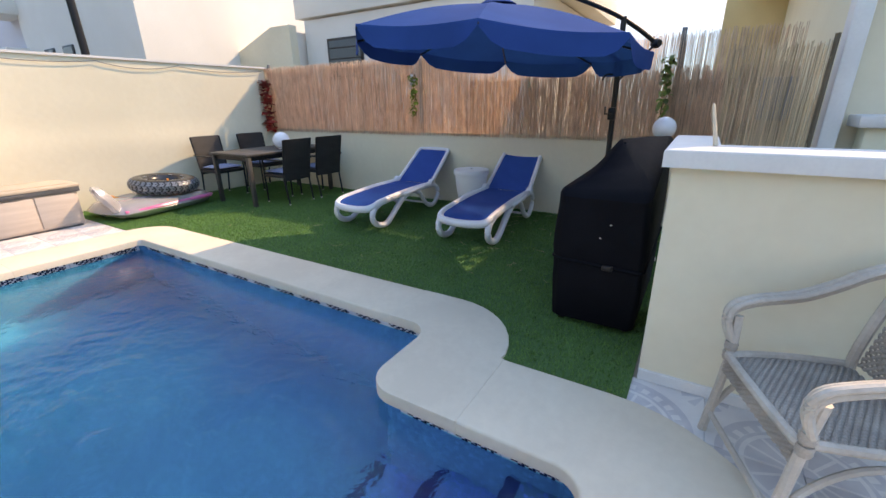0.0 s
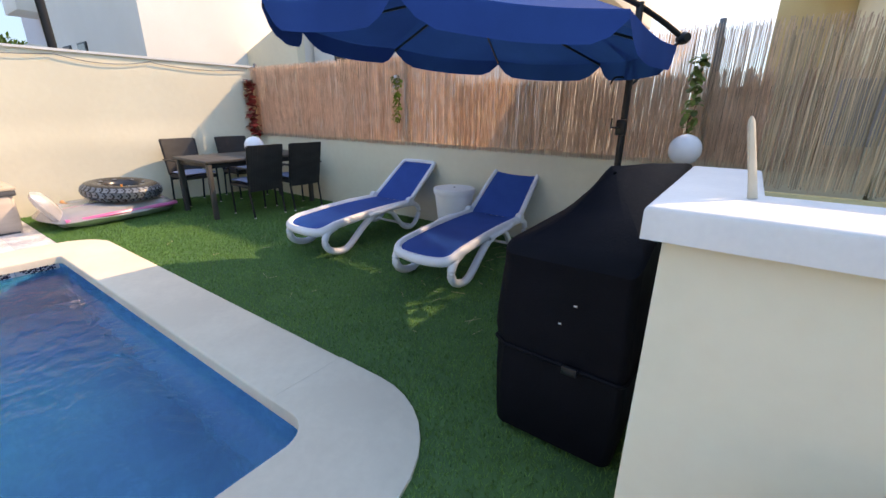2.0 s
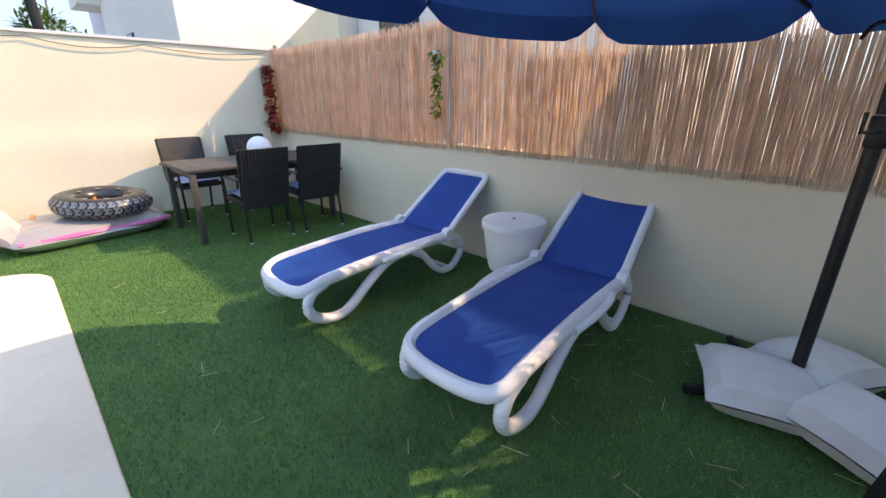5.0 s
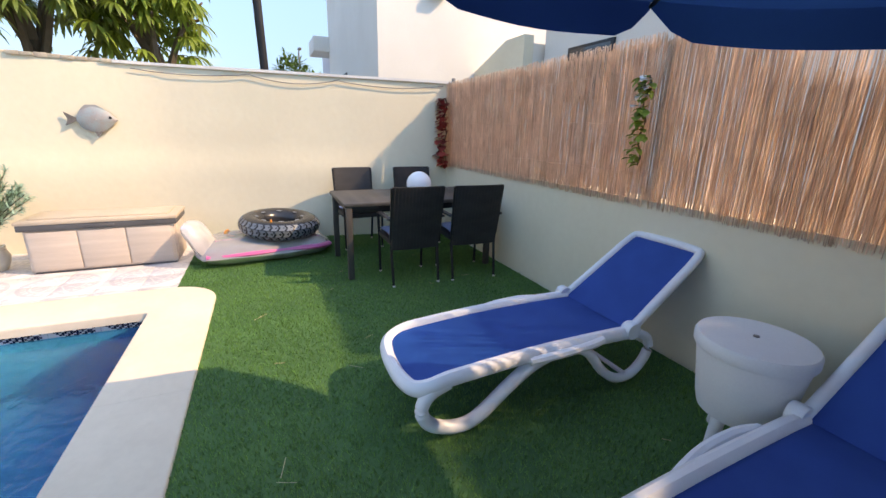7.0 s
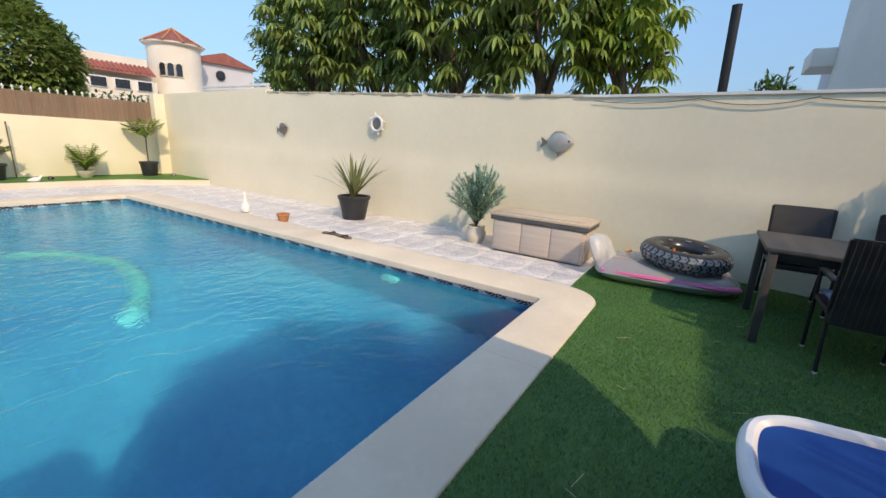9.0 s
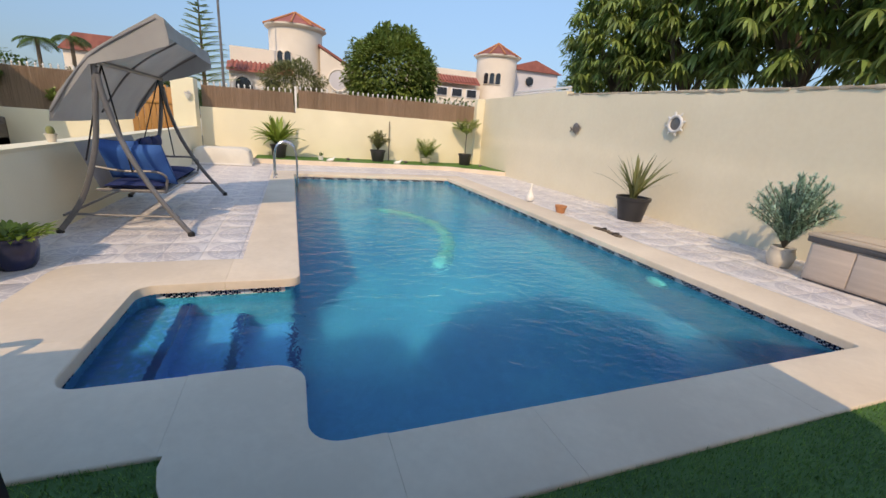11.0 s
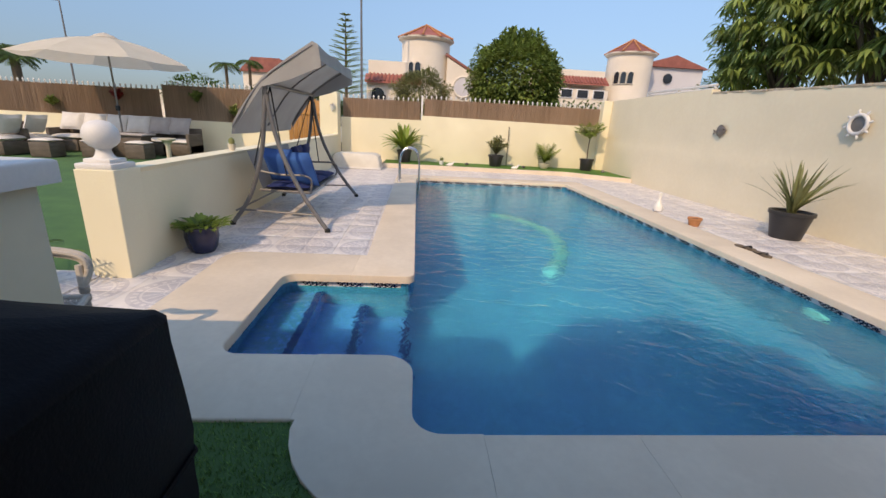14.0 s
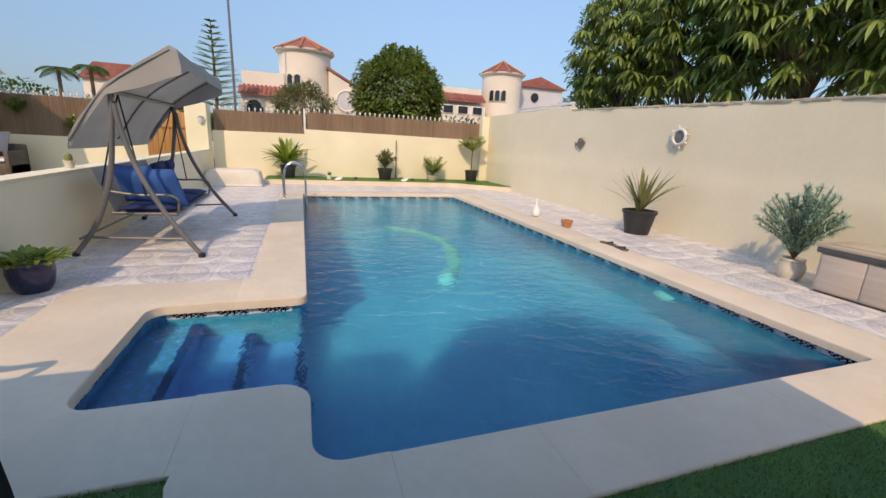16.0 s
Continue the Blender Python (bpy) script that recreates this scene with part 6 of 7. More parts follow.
def sofa_unit(m, w, back=True, side=0, pillows=(), label="brown wicker corner sofa unit with pale cushions"):
    t = thing("garden_sofa", label, "sofa", m, "wicker lounge set")
    part("base", Geo().box((0, 0, .18), (w, .75, .32), ch=.03), SOFA, t)
    part("seat_cushion", Geo().pillow(w * .98, .72, .16, pose(0, -.02, .40)), LINEN, t)
    if back:
        part("backrest", Geo().box((0, .36, .46), (w, .10, .64), ch=.03), SOFA, t)
    if side:
        part("armrest", Geo().box((side * (w / 2 - .05), 0, .36), (.10, .78, .56), ch=.03), SOFA, t)
    return t


so = [(-1, 8.9), (0, 8.1), (0, 7.3), (0, 6.5), (1, 5.85)]
for sd, x in so:
    sofa_unit(pose(x, -9.35, 0, 0, 0, 180), .78, True, 0 if abs(sd) != 1 else (-1 if x > 8 else 1))
for k, y in enumerate((-8.5, -7.7)):
    sofa_unit(pose(9.35, y, 0, 0, 0, -90), .78, True, 0 if k == 0 else 1)
for k, x in enumerate((8.9, 8.3, 7.7, 7.1, 6.5, 5.95)):
    cushion_on(pose(x, -9.48, .83, 66, 0, 180 - 4 * (k % 3)), .64, .52, .2, TAUPE if k in (4, 5) else LINEN, "grey cushion on the wicker sofa" if k in (4, 5) else "pale cushion on the wicker sofa", "sofa cushions")
for k, y in enumerate((-8.5, -7.75)):
    cushion_on(pose(9.12, y, .74, 66, 0, 90), .62, .52, .2, LINEN, "pale cushion on the wicker sofa", "sofa cushions")
for x, y in ((7.3, -8.0), (6.3, -8.1), (8.2, -7.6)):
    ot = thing("wicker_stool", "square brown wicker stool with a pale pad", "stool", pose(x, y, 0), "wicker lounge set")
    part("base", Geo().box((0, 0, .19), (.48, .48, .36), ch=.02), SOFA, ot)
    part("pad", Geo().pillow(.48, .48, .10, pose(0, 0, .41)), LINEN, ot)
ct = thing("wicker_table", "low brown wicker coffee table", "table", pose(6.9, -8.5, 0))
part("tabletop", Geo().box((0, 0, .60), (1.3, .6, .04), ch=.01), TAUPE, ct)
part("base", Geo().box((0, 0, .29), (1.1, .45, .56), ch=.02), SOFA, ct)
st2 = thing("bird_bath", "pale round pedestal table on the lawn", "table", pose(5.3, -7.6, 0))
part("pedestal", Geo().lathe([(.14, 0), (.06, .08), (.05, .4), (.1, .52), (.20, .56), (.20, .60), (.001, .6)], 18), CERAMIC, st2)
p2 = thing("parasol", "open ivory parasol over the wicker lounge set", "parasol", pose(7.25, -9.0, 0))
part("pole", Geo().tube([(0, 0, 0), (.06, .0, 3.0)], .024, 8), GREYSTEEL, p2)
g = Geo()
for k in range(8):
    a0, a1 = 2 * math.pi * k / 8, 2 * math.pi * (k + 1) / 8
    g.sheet([[(.06 + 2.0 * s * (math.cos(a0) * (1 - w) + math.cos(a1) * w), 2.0 * s * (math.sin(a0) * (1 - w) + math.sin(a1) * w), 3.04 - .60 * s - .10 * (1 - s) * 0 + .10 * math.sin(math.pi * s) - .04 * s * math.sin(math.pi * w)) for w in (0, .25, .5, .75, 1)] for s in [j / 8 for j in range(9)]])
c2 = part("canopy", g, IVORY, p2, "ivory canvas canopy")
part("vent_cap", Geo().lathe([(.30, 3.0), (.2, 3.07), (.05, 3.12), (.001, 3.13)], 16, pose(.06, 0, 0)), IVORY, c2)
part("crank_box", Geo().box((.03, .0, 1.25), (.09, .09, .14), ch=.015), BLACKMETAL, p2)
part("base_plate", Geo().lathe([(.28, 0), (.28, .05), (.05, .08)], 18), GREYSTEEL, p2)
for x, z, s_ in ((8.0, 1.45, 1), (5.7, 1.5, 1.1), (4.6, 1.15, 1.0), (9.9, 1.2, .8)):
    t = thing("hanging_plant", "dark climbing plant on the garden fence", "plant", pose(x, -10.15, z))
    q, qs = twig_bush(14, .22 * s_, .34 * s_, int(x * 10), .09, .04, 6)
    part("foliage", q, REDLEAF if x == 8.0 else LEAFDARK, t, kind="stuff")
    part("stem", qs, BARK, t, kind="stuff")


# ---- neighbouring white house ----
nh = thing("white_house", "large white rendered neighbouring house with stepped parapets", "house")
part("main_wall", Geo().box((-14.5, 10.0, 3.2), (7.0, 9.0, 6.8)), WHITEWALL, nh)
part("annex_wall", Geo().box((-5.8, 11.2, 1.6), (6.1, 5.6, 3.6)), WHITEWALL, nh)
part("roof_parapet", Geo().box((-5.7, 11.25, 3.75), (6.7, 5.9, .62), ch=.01), WHITEWALL, nh)
part("stair_parapet", Geo().prism([(-12.6, -.1), (-12.6, 2.25), (-9.55, 3.26), (-8.85, 3.26), (-8.85, -.1)], 7.9, 8.12, "y"), STUCCO, nh, "sloping cream stair parapet")
part("stair_block", Geo().prism([(-12.6, -.1), (-12.6, 2.15), (-9.6, 3.14), (-8.95, 3.14), (-8.95, -.1)], 8.12, 9.4, "y"), WHITEWALL, nh)
w_ = part("window", Geo().box((-7.5, 8.39, 2.45), (1.15, .06, .95), ch=.01), BLACKMETAL, nh, "dark window with shutter")
part("pane", Geo().box((-7.5, 8.365, 2.45), (1.02, .02, .84)), GLASSDARK, w_)
for z in (2.2, 2.45, 2.7):
    part("slat", Geo().box((-7.5, 8.35, z), (1.04, .015, .03)), BLACKMETAL, w_)
part("wall_lamp", Geo().box((-10.9, 6.9, 4.35), (.2, .34, .16), ch=.02), GREYSTEEL, nh, "grey outdoor wall lamp")
# grey instead of white, so the wing's shade is in its colour
part("rear_wing", Geo().box((-19.5, 8.2, 2.2), (3.6, 5.0, 4.7)), GREYWALL, nh, "lower wing, its shade put into the grey wall colour")
for k in range(2):
    w_ = part("window", Geo().box((-15.0 - 1.3 * k, 5.49, 2.75), (.7, .05, .55), ch=.01), BLACKMETAL, nh)
    part("pane", Geo().box((-15.0 - 1.3 * k, 5.465, 2.75), (.58, .02, .45)), GLASSDARK, w_)
for k in range(2):
    part("balcony", Geo().box((-18.6, 5.4, 2.9 + 1.4 * k), (1.5, .9, .5), ch=.02), WHITEWALL, nh)

bp_ = thing("black_pipe", "black flue pipe rising behind the cream wall", "pipe", pose(-7.62, 3.07, 0))
part("pipe", Geo().tube([(0, 0, -.1), (0, 0, 2.2), (.02, -.02, 3.1)], .052, 14), BLACKMETAL, bp_)
part("collar", Geo().lathe([(.06, 2.05), (.064, 2.08), (.06, 2.1)], 14), BLACKMETAL, bp_)


def street_lamp(x, y, h, lean=0):
    t = thing("street_lamp", "thin grey street lamp post", "street lamp", pose(x, y, -.1))
    part("post", Geo().tube([(0, 0, 0), (0, lean, h)], [.09, .05], 8), GREYSTEEL, t)
    part("arm", Geo().tube([(0, lean, h), (.5, lean, h + .1)], .035, 6), GREYSTEEL, t)
    part("head", Geo().box((.7, lean, h + .1), (.5, .2, .1), ch=.03), GREYSTEEL, t)


street_lamp(-30, 5.5, 5.9)
street_lamp(27.5, -35, 9.0)
street_lamp(2.9, -27, 13.0)


# ---- trees ----
def limb_tree(name, label, m, trunk, limbs, seed, leafmat, crown_fn, barkmat=BARK):
    t = thing(name, label, "tree", m)
    g = Geo()
    g.tube(smooth_path(trunk, 5), [.14 - .07 * k / (5 * (len(trunk) - 1)) for k in range(5 * (len(trunk) - 1) + 1)], 9)
    part("trunk", g, barkmat, t)
    for lb in limbs:
        pts = smooth_path(lb, 4)
        part("limb", Geo().tube(pts, [.06 * (1 - .75 * k / (len(pts) - 1)) for k in range(len(pts))], 6), barkmat, t)
    part("crown", crown_fn(), leafmat, t, kind="stuff")
    return t


def umbrella_clump(g, p, R, rnd_, nl=9):
    """A whorl of long drooping leaflets on a short stalk."""
    tilt = Vector((rnd_.uniform(-.5, .5), rnd_.uniform(-.5, .5), 1)).normalized()
    s = tilt.orthogonal().normalized()
    u = tilt.cross(s)
    for k in range(nl):
        a = 6.283 * k / nl + rnd_.uniform(-.15, .15)
        d = s * math.cos(a) + u * math.sin(a) + tilt * rnd_.uniform(-.05, .25)
        leaf(g, p, d, R * rnd_.uniform(.8, 1.15), R * .165, 1.05, 4, .12)


def schefflera(cx, cy, cz, rx, ry, rz, n, seed, R=.42):
    rnd_ = random.Random(seed)

    def build():
        g = Geo()
        for k in range(n):
            a, b_ = rnd_.uniform(0, 6.283), math.acos(rnd_.uniform(-.75, 1))
            q = rnd_.uniform(.55, 1.0) * (1 + .22 * noise.noise((math.cos(a) * 1.6 + seed, math.sin(a) * 1.6, b_ * 1.5)))
            p = Vector((cx + rx * q * math.sin(b_) * math.cos(a), cy + ry * q * math.sin(b_) * math.sin(a), cz + rz * q * math.cos(b_)))
            umbrella_clump(g, p, R * rnd_.uniform(.7, 1.15), rnd_, 13)
        return g
    return build


for k, (x, y, z, rx, ry, rz, n, R) in enumerate(((-9.6, -6.6, 3.9, 1.5, 1.7, 1.9, 330, .40), (-9.5, -4.3, 3.9, 1.5, 1.6, 2.1, 350, .43), (-9.3, -1.9, 4.0, 1.4, 1.7, 2.1, 360, .44),
                                                 (-9.2, .1, 3.7, 1.2, 1.2, 1.7, 220, .42), (-9.3, 1.55, 3.15, .9, .95, 1.15, 130, .37))):
    tr_ = [(0, 0, -.1), (.1, .05, 1.0), (0, .1, 2.0), (.05, 0, z - .6)]
    lb = []
    rr = random.Random(k)
    for j in range(7):
        a = 6.283 * j / 7 + rr.random()
        lb.append([(.02, .05, 1.6 + .15 * j), (.45 * rx * math.cos(a), .45 * ry * math.sin(a), z - .5 + .1 * j), (.8 * rx * math.cos(a), .8 * ry * math.sin(a), z + rr.uniform(-.4, .9))])
    limb_tree("umbrella_tree", "tall umbrella tree with drooping leaf whorls behind the wall", pose(x, y, 0), tr_, lb, k, LEAFLIME if k == 4 else LEAFDARK, schefflera(0, 0, z, rx, ry, rz, n, 60 + k, R))


def leaf_ball(cx, cy, cz, rx, ry, rz, n, seed, L=.3, W=.16, rough=.22):
    rnd_ = random.Random(seed)

    def build():
        g = Geo()
        for k in range(n):
            a, b_ = rnd_.uniform(0, 6.283), math.acos(rnd_.uniform(-.9, 1))
            d = Vector((math.sin(b_) * math.cos(a), math.sin(b_) * math.sin(a), math.cos(b_)))
            q = rnd_.uniform(.72, 1.0) * (1 + rough * noise.noise(d * 2.4 + Vector((seed, 0, 0))) + .10 * noise.noise(d * 7))
            p = Vector((cx + rx * q * d.x, cy + ry * q * d.y, cz + rz * q * d.z))
            leaf(g, p, d + Vector((rnd_.uniform(-.9, .9), rnd_.uniform(-.9, .9), rnd_.uniform(-.5, .9))), L * rnd_.uniform(.6, 1.2), W, .4, 2)
        return g
    return build


limb_tree("round_tree", "big rounded dark green tree in the street", pose(-7.3, -25, -.1), [(0, 0, 0), (.05, 0, 1.2), (0, .1, 2.6)],
          [[(0, 0, 1.8), (math.cos(a) * 1.2, math.sin(a) * 1.2, 3.4), (math.cos(a) * 2.0, math.sin(a) * 2.0, 4.8)] for a in (0, 1.2, 2.5, 3.8, 5.0)], 1, LEAFROUND,
          leaf_ball(0, 0, 4.2, 2.95, 2.8, 2.85, 15000, 71, .34, .17, .2))
limb_tree("olive_tree", "silvery olive tree in front of the villa", pose(-1.2, -24, -.1), [(0, 0, 0), (.1, 0, .8), (0, .1, 1.8)],
          [[(0, 0, 1.2), (math.cos(a) * .7, math.sin(a) * .7, 2.4), (math.cos(a) * 1.2, math.sin(a) * 1.2, 3.2)] for a in (0, 1.5, 3, 4.4)], 2, LEAFOLIVE,
          leaf_ball(0, 0, 3.1, 1.75, 1.5, 1.35, 5200, 72, .28, .07, .35))
limb_tree("hedge_tree", "dark citrus tree behind the wall's corner", pose(-13.5, -12.5, -.1), [(0, 0, 0), (0, 0, 1), (.1, 0, 2)], [[(0, 0, 1.4), (.5, .3, 2.4), (.8, .5, 3)]], 3, LEAF,
          leaf_ball(0, 0, 2.9, 1.5, 1.9, 1.7, 3000, 73, .22, .10, .3))
limb_tree("slender_tree", "light green tree rising above the umbrella trees", pose(-9.9, -8.0, -.1), [(0, 0, 0), (0, 0, 2), (.1, 0, 3.6)], [[(0, 0, 2.6), (.3, .2, 3.6), (.4, .3, 4.6)]], 4, LEAFLIME,
          leaf_ball(0, 0, 4.2, .9, 1.1, 1.9, 2200, 74, .20, .08, .35))
for x, y, rx, h, sd in ((15.4, -30, 2.6, 1.5, 75), (11.6, -33, 1.9, 1.2, 76), (8.6, -34, 2.2, 1.5, 77), (-10.5, -21.5, 4.5, .9, 78), (5.3, -26, 1.6, .8, 79), (-18, -28, 4, .8, 80)):
    limb_tree("hedge_shrub", "clipped green shrub along the street", pose(x, y, -.1), [(0, 0, 0), (0, 0, .6), (0, .1, 1.2)], [[(0, 0, .8), (.4, .2, 1.4), (.7, .3, 1.9)]], sd, LEAF,
              leaf_ball(0, 0, 2.3 if h > 1 else 2.0, rx, 1.2, h, 1500, sd, .26, .14, .25))

for x, y, h, sd in ((-26, 4.7, 3.5, 81), (-27.5, 6.3, 2.9, 82)):
    limb_tree("street_tree", "small dark tree beyond the cream wall", pose(x, y, -.1), [(0, 0, 0), (0, .1, 1.2), (.1, 0, h)], [[(0, 0, 1.4), (.3, .4, 2.4), (.4, .7, 3.2)], [(0, 0, 1.6), (-.2, -.4, 2.6), (0, -.6, 3.5)]], sd, LEAF,
              leaf_ball(0, 0, h, .8, .95, 1.5, 1400, sd, .30, .11, .5))

pn = thing("norfolk_pine", "tall tiered norfolk pine in the street", "tree", pose(4.1, -28, -.1))
part("trunk", Geo().tube([(0, 0, 0), (0, 0, 4), (0, 0, 8.1)], [.16, .10, .02], 8), BARK, pn)
g = Geo()
rnd = random.Random(90)
for k in range(15):
    z = 3.0 + 5.0 * k / 14
    L = 1.75 * (1 - (k / 15) ** 1.1) + .18
    for j in range(6):
        a = 1.047 * j + .4 * k + rnd.uniform(-.15, .15)
        pts = [Vector((math.cos(a) * L * q, math.sin(a) * L * q, z + .10 * L * math.sin(q * 2.2) + .12 * q * q * L)) for q in (0, .33, .66, 1)]
        g.tube(pts, [.03, .025, .02, .008], 5)
        for q in range(11):
            p = pts[0].lerp(pts[-1], .2 + .8 * q / 10)
            p.z = z + .16 * L * (q / 10)
            for sd in (1, -1):
                leaf(g, p, (math.cos(a + sd * 1.1), math.sin(a + sd * 1.1), .25), .26 * (1 - .5 * k / 15), .07, .1, 2)
part("foliage", g, LEAFDARK, pn, kind="stuff")
for x, y, h, L, sd in ((17.2, -40, 5.6, 1.6, 91), (15.4, -41, 6.1, 1.5, 92), (20.6, -22, 4.1, 1.5, 93), (19.9, -21, 3.6, 1.2, 94), (-27, 9.5, 3.6, 1.4, 95)):
    t = thing("palm_tree", "palm tree with a crown of feathery fronds", "tree", pose(x, y, -.1))
    part("trunk", Geo().tube([(0, 0, 0), (.1, 0, h * .5), (.05, .05, h)], [.2, .15, .14], 8), BARK, t)
    pf = palm_fronds(22, L, sd, 9, .09, 1.1, .5)
    q = Geo()
    q.add(pf.v, pf.f, Matrix.Translation((.05, .05, h)))
    part("crown", q, LEAF, t, kind="stuff")


# ---- villas across the street ----
def tower(t, x, y, r, z0, z1, apex_z, arch_z):
    part("tower_wall", Geo().lathe([(r, z0), (r, z1)], 28, pose(x, y, 0)), VILLA, t, "round cream tower")
    part("tower_cornice", Geo().lathe([(r + .05, z1 - .05), (r + .28, z1 + .1), (r + .3, z1 + .22), (r, z1 + .22)], 28, pose(x, y, 0)), VILLA, t)
    ns = 10
    rf = part("tower_roof", Geo().lathe([(r + .38, z1 + .2), (r * .55, (z1 + apex_z) / 2 + .12), (.02, apex_z)], ns, pose(x, y, 0, 0, 0, 10)), ROOF, t, "terracotta tiled cone roof", angle=10)
    for k in range(ns):
        a = radians(10) + 2 * math.pi * k / ns
        part("ridge", Geo().tube([(x + (r + .38) * math.cos(a), y + (r + .38) * math.sin(a), z1 + .24), (x + r * .55 * math.cos(a), y + r * .55 * math.sin(a), (z1 + apex_z) / 2 + .17), (x, y, apex_z + .03)], .07, 6), TERRA, rf)
    for k in range(3):
        a = radians(72 - 17 * k)
        c, s = math.cos(a), math.sin(a)
        wpoly = [(-.26, -.6), (.26, -.6), (.26, .2)] + [(.26 * math.cos(q * math.pi / 8), .2 + .26 * math.sin(q * math.pi / 8)) for q in range(1, 8)] + [(-.26, .2)]
        wv = part("window", Geo().prism(wpoly, -.05, .06, "y", Matrix.Translation((x + r * c, y + r * s, arch_z)) @ Matrix.Rotation(a - math.pi / 2, 4, "Z")), GLASSDARK, t, "dark arched tower window")
        part("surround", Geo().tube([Matrix.Translation((x + (r + .06) * c, y + (r + .06) * s, arch_z)) @ Matrix.Rotation(a - math.pi / 2, 4, "Z") @ Vector((px, 0, pz)) for px, pz in wpoly], .05, 5, closed=True), VILLA, wv)


def tile_row(t, x0, x1, y, z, drop=.6, run=.9):
    n_ = int((x1 - x0) / .3)
    rf = part("porch_roof", Geo().prism([(y + run, z - drop), (y, z), (y, z - .12), (y + run, z - drop - .12)], x0, x1, "x"), ROOF, t, "terracotta porch roof")
    g0 = Geo().tube([(0, y, z + .02), (0, y + run, z - drop + .02)], .1, 7).mesh("roof_tile")
    for k in range(n_):
        part("roof_tile", g0, ROOF, rf, m=pose(x0 + .15 + .3 * k, 0, 0))


v1 = thing("villa", "cream villa with a round tower and terracotta roofs", "house")
tower(v1, -1.5, -33.5, 1.95, -.1, 7.45, 8.75, 5.35)
part("wing_wall", Geo().box((1.2, -34.0, 2.8), (3.6, 4.0, 5.9)), VILLA, v1)
part("porch_wall", Geo().box((1.0, -31.8, 2.1), (4.2, .5, 4.2)), VILLA, v1)
tile_row(v1, -1.2, 3.2, -32.0, 4.75)
for x in (.2, 2.2):
    poly = [(-.6, -1.6), (.6, -1.6), (.6, .0)] + [(.6 * math.cos(q * math.pi / 8), .6 * math.sin(q * math.pi / 8)) for q in range(1, 8)] + [(-.6, .0)]
    # dark sheet fills the open arch in place of the porch's inner shade
    wv = part("arch", Geo().prism(poly, -31.6, -31.5, "y", Matrix.Translation((x, 0, 3.2))), GLASSDARK, v1, "dark panel standing for the shade in an open porch arch")
    part("surround", Geo().tube([(x + px, -31.5, 3.2 + pz) for px, pz in poly], .1, 6), VILLA, wv)
part("gable_wall", Geo().prism([(-6.4, -.1), (-6.4, 4.6), (-3.2, 6.3), (-3.2, -.1)], -33.0, -32.0, "y"), VILLA, v1)
part("gable_roof", Geo().prism([(-6.5, 4.62), (-6.5, 4.8), (-3.1, 6.6), (-3.1, 6.4)], -33.2, -31.9, "y"), ROOF, v1)
rw = part("round_window", Geo().lathe([(.75, 0), (.75, .1), (.001, .12)], 24, pose(-4.55, -31.98, 4.15, -90, 0, 0)), GREYWALL, v1, "round grey window")
part("surround", Geo().tube([(-4.55 + .78 * math.cos(q * math.pi / 12), -31.9, 4.15 + .78 * math.sin(q * math.pi / 12)) for q in range(24)], .09, 6, closed=True), VILLA, rw)

v2 = thing("villa", "further cream villa with a round tower and red roof", "house")
tower(v2, -20.7, -37.5, 2.0, -.1, 8.1, 9.6, 6.2)
part("wing_wall", Geo().box((-14.6, -38.5, 3.2), (7.0, 4.0, 6.8)), VILLA, v2)
tile_row(v2, -18.2, -11.5, -36.4, 6.0)
part("porch_wall", Geo().box((-15.0, -35.9, 2.4), (6.6, .4, 5.0)), VILLA, v2)
for k in range(4):
    w_ = part("window", Geo().box((-17.4 + 1.5 * k, -35.66, 4.5), (1.1, .1, .8), ch=.02), PLASTIC, v2, "white framed window")
    part("pane", Geo().box((-17.4 + 1.5 * k, -35.6, 4.5), (.95, .06, .65)), GLASSDARK, w_)
part("rear_wall", Geo().box((-25.4, -41, 3.8), (6.6, 5, 7.7)), GREYWALL, v2)
part("rear_roof", Geo().prism([(-29.1, 7.6), (-25.6, 8.7), (-21.9, 7.6)], -43.8, -38.2, "y"), ROOF, v2)
w_ = part("window", Geo().lathe([(.45, 0), (.45, .1), (.001, .12)], 16, pose(-25.2, -38.45, 6.6, -90, 0, 0)), GLASSDARK, v2)
v3 = thing("cottage", "distant cream house with a red hipped roof", "house")
part("wall", Geo().box((15.0, -47, 2.6), (5, 5, 5.6)), VILLA, v3)
part("roof", Geo().prism([(12.2, 5.4), (13.6, 6.8), (16.4, 6.8), (17.8, 5.4)], -49.8, -44.2, "y"), ROOF, v3)
v4 = thing("low_building", "pale low building on the horizon", "house")
part("wall", Geo().box((34, -48, 1.5), (16, 5, 3.2)), VILLA, v4)
for k in range(5):
    w_ = part("window", Geo().box((28 + 3 * k, -45.45, 1.9), (1.2, .1, 1.0), ch=.02), PLASTIC, v4)
    part("pane", Geo().box((28 + 3 * k, -45.38, 1.9), (1.0, .06, .8)), GLASSDARK, w_)
cr_ = thing("parked_car", "white parked car, its roof showing above the fence", "car", pose(.3, -13.2, -.1))
part("body", Geo().box((0, 0, .75), (4.2, 1.75, .75), ch=.18), WHITEPAINT, cr_)
part("cabin", Geo().prism([(-1.5, 1.1), (-1.0, 1.72), (1.0, 1.75), (1.6, 1.1)], -.75, .75, "y"), GLASSDARK, cr_, "dark glazed cabin")
part("roof", Geo().box((0, 0, 1.77), (2.0, 1.4, .07), ch=.03), WHITEPAINT, cr_)
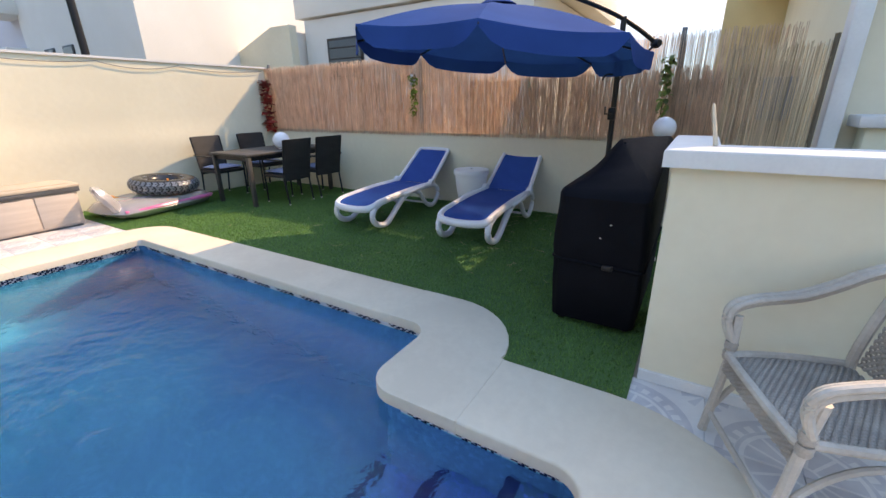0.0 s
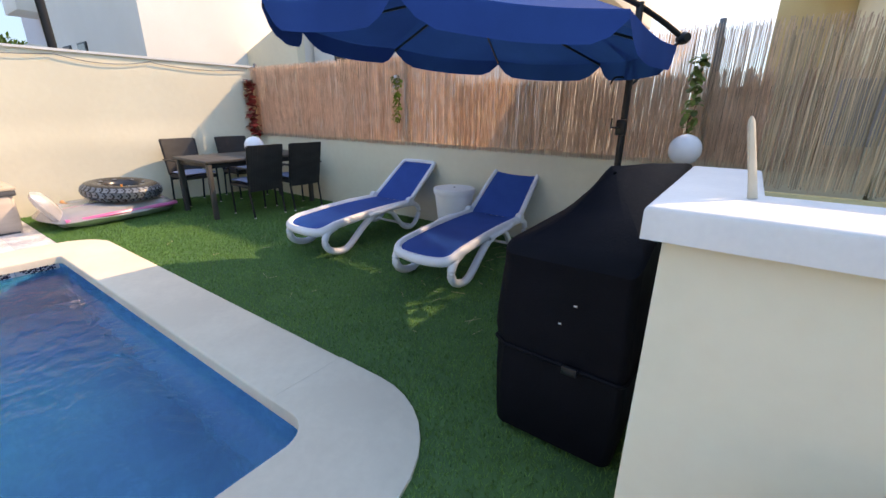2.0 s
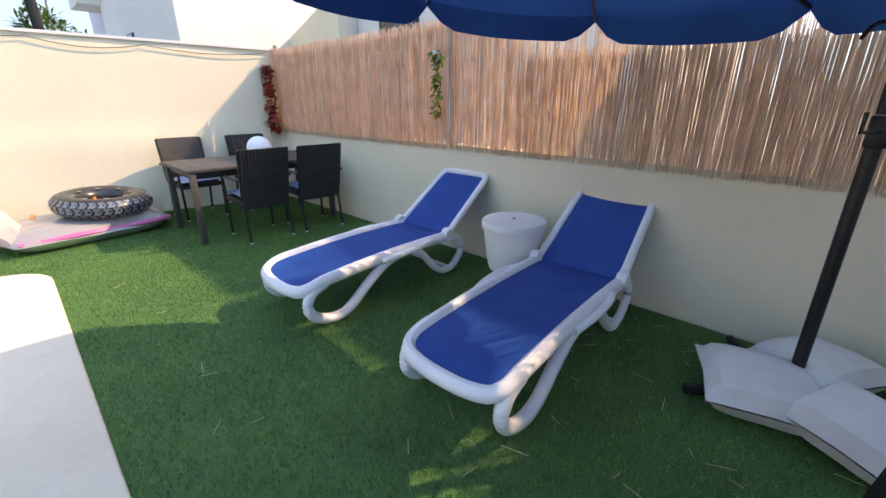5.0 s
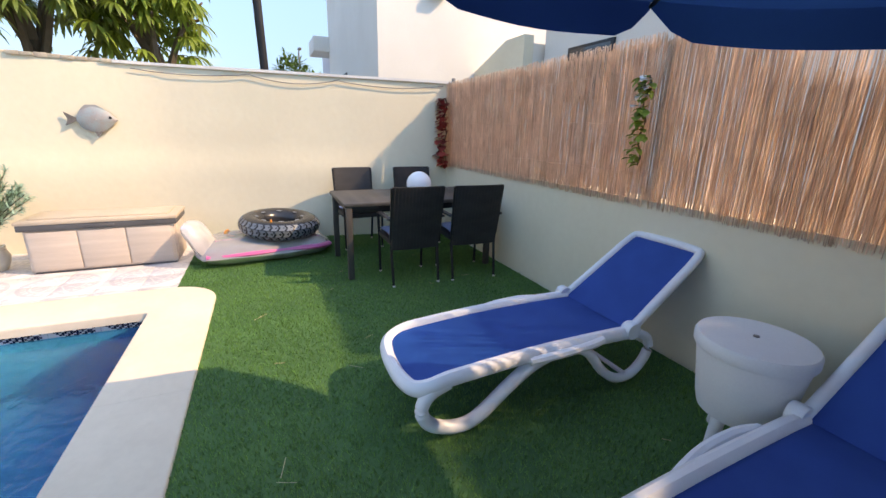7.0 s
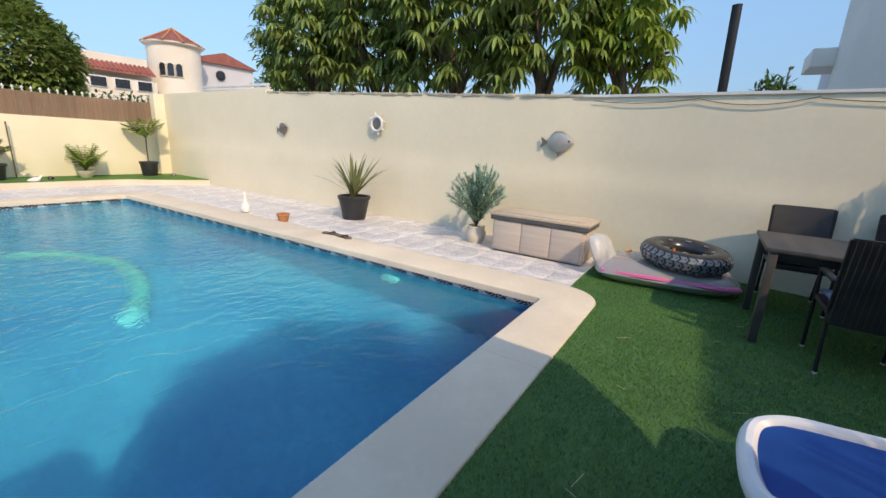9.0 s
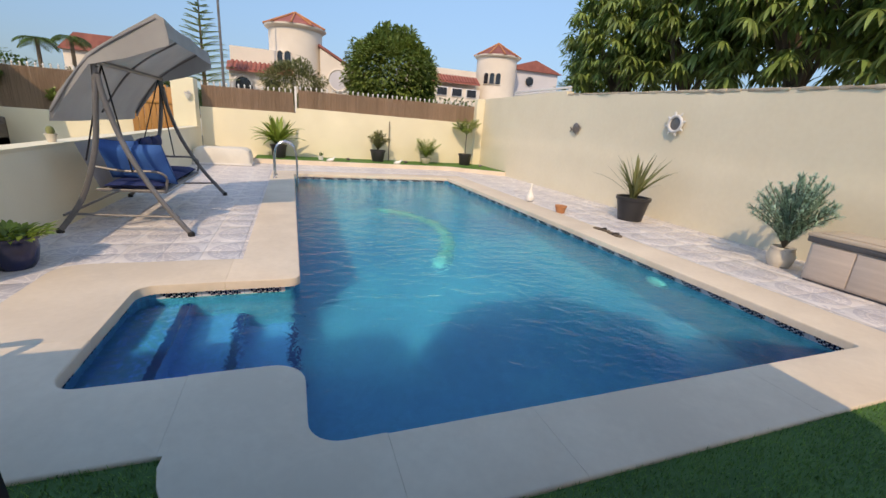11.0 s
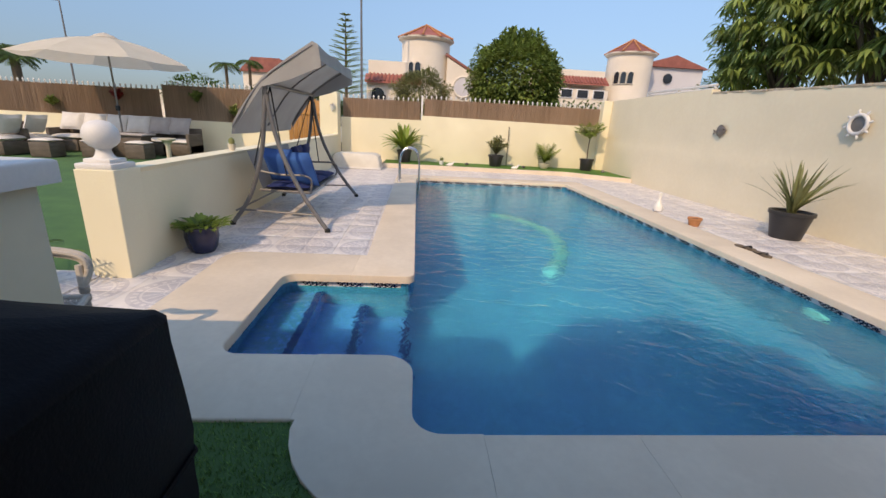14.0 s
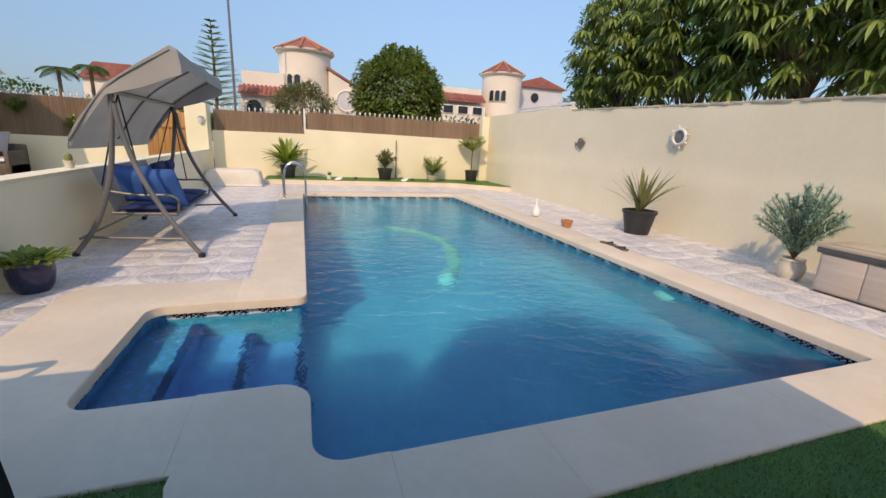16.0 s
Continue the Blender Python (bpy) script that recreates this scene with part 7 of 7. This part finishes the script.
for x in (-1.3, 1.3):
    for y in (-.8, .8):
        w_ = part("wheel", Geo().lathe([(.001, -.1), (.28, -.1), (.32, -.05), (.32, .05), (.28, .1), (.001, .1)], 20, pose(x, y, .32, 90, 0, 0)), RUBBER, cr_)
        part("rim", Geo().lathe([(.18, 0), (.17, .01), (.001, .02)], 16, pose(x, y + (.11 if y > 0 else -.11), .32, -90 if y > 0 else 90, 0, 0)), STEEL, w_)
pr = thing("wall_railing", "white metal rail on the raised end of the wall", "railing")
part("rail", Geo().box((-7.16, -6.6, 2.40), (.05, 2.7, .05), ch=.01), WHITEPAINT, pr)
part("rail", Geo().box((-7.16, -6.6, 2.33), (.05, 2.7, .03), ch=.008), WHITEPAINT, pr)
for y in (-5.3, -6.6, -7.9):
    part("post", Geo().box((-7.16, y, 2.34), (.05, .05, .12), ch=.008), WHITEPAINT, pr)

# ---- floor tiles, one by one ----
TS = .33
tile_me = Geo().box((0, 0, -.009), (TS - .0025, TS - .0025, .018), ch=.001).mesh("tile")
fl_ob = bpy.data.objects["floor"]
OX, OY = -.15, -.48


def pave(x0, x1, y0, y1, skip):
    out = []
    i0, i1 = math.floor((x0 - OX) / TS), math.ceil((x1 - OX) / TS)
    j0, j1 = math.floor((y0 - OY) / TS), math.ceil((y1 - OY) / TS)
    for i in range(i0, i1):
        for j in range(j0, j1):
            x, y = OX + (i + .5) * TS, OY + (j + .5) * TS
            if not skip(x, y):
                out.append((x, y))
    return out


def under_rim(x, y):
    c = [(x + sx * TS * .5, y + sy * TS * .5) for sx in (-1, 1) for sy in (-1, 1)]
    return all(inside(RIM, np.array([a]), np.array([b]))[0] for a, b in c)


spots = pave(-.55, 1.3, -9.8, 2.15, lambda x, y: under_rim(x, y) or (x < .15 and y > 1.9 + TS / 2))
spots += pave(-7.05, -5.2, -8.9, 2.1, under_rim)
spots += pave(-5.2, -.55, -8.9, -7.15, under_rim)
spots += pave(1.3, 3.0, .5, 2.15, lambda x, y: False)
spots = list(dict.fromkeys((round(x, 4), round(y, 4)) for x, y in spots))
near = [p for p in spots if p[1] > -8.0]
near.sort(key=lambda p: -p[1])
for x, y in near[:300]:
    part("tile", tile_me, TILE, fl_ob, m=pose(x, y, random.uniform(-.0008, .0008)))
rest = Geo()
for x, y in near[300:] + [p for p in spots if p[1] <= -8.0]:
    rest.box((x, y, -.009), (TS - .0025, TS - .0025, .018))
part("far_tiles", rest, TILE, fl_ob, smooth=False, kind="stuff")
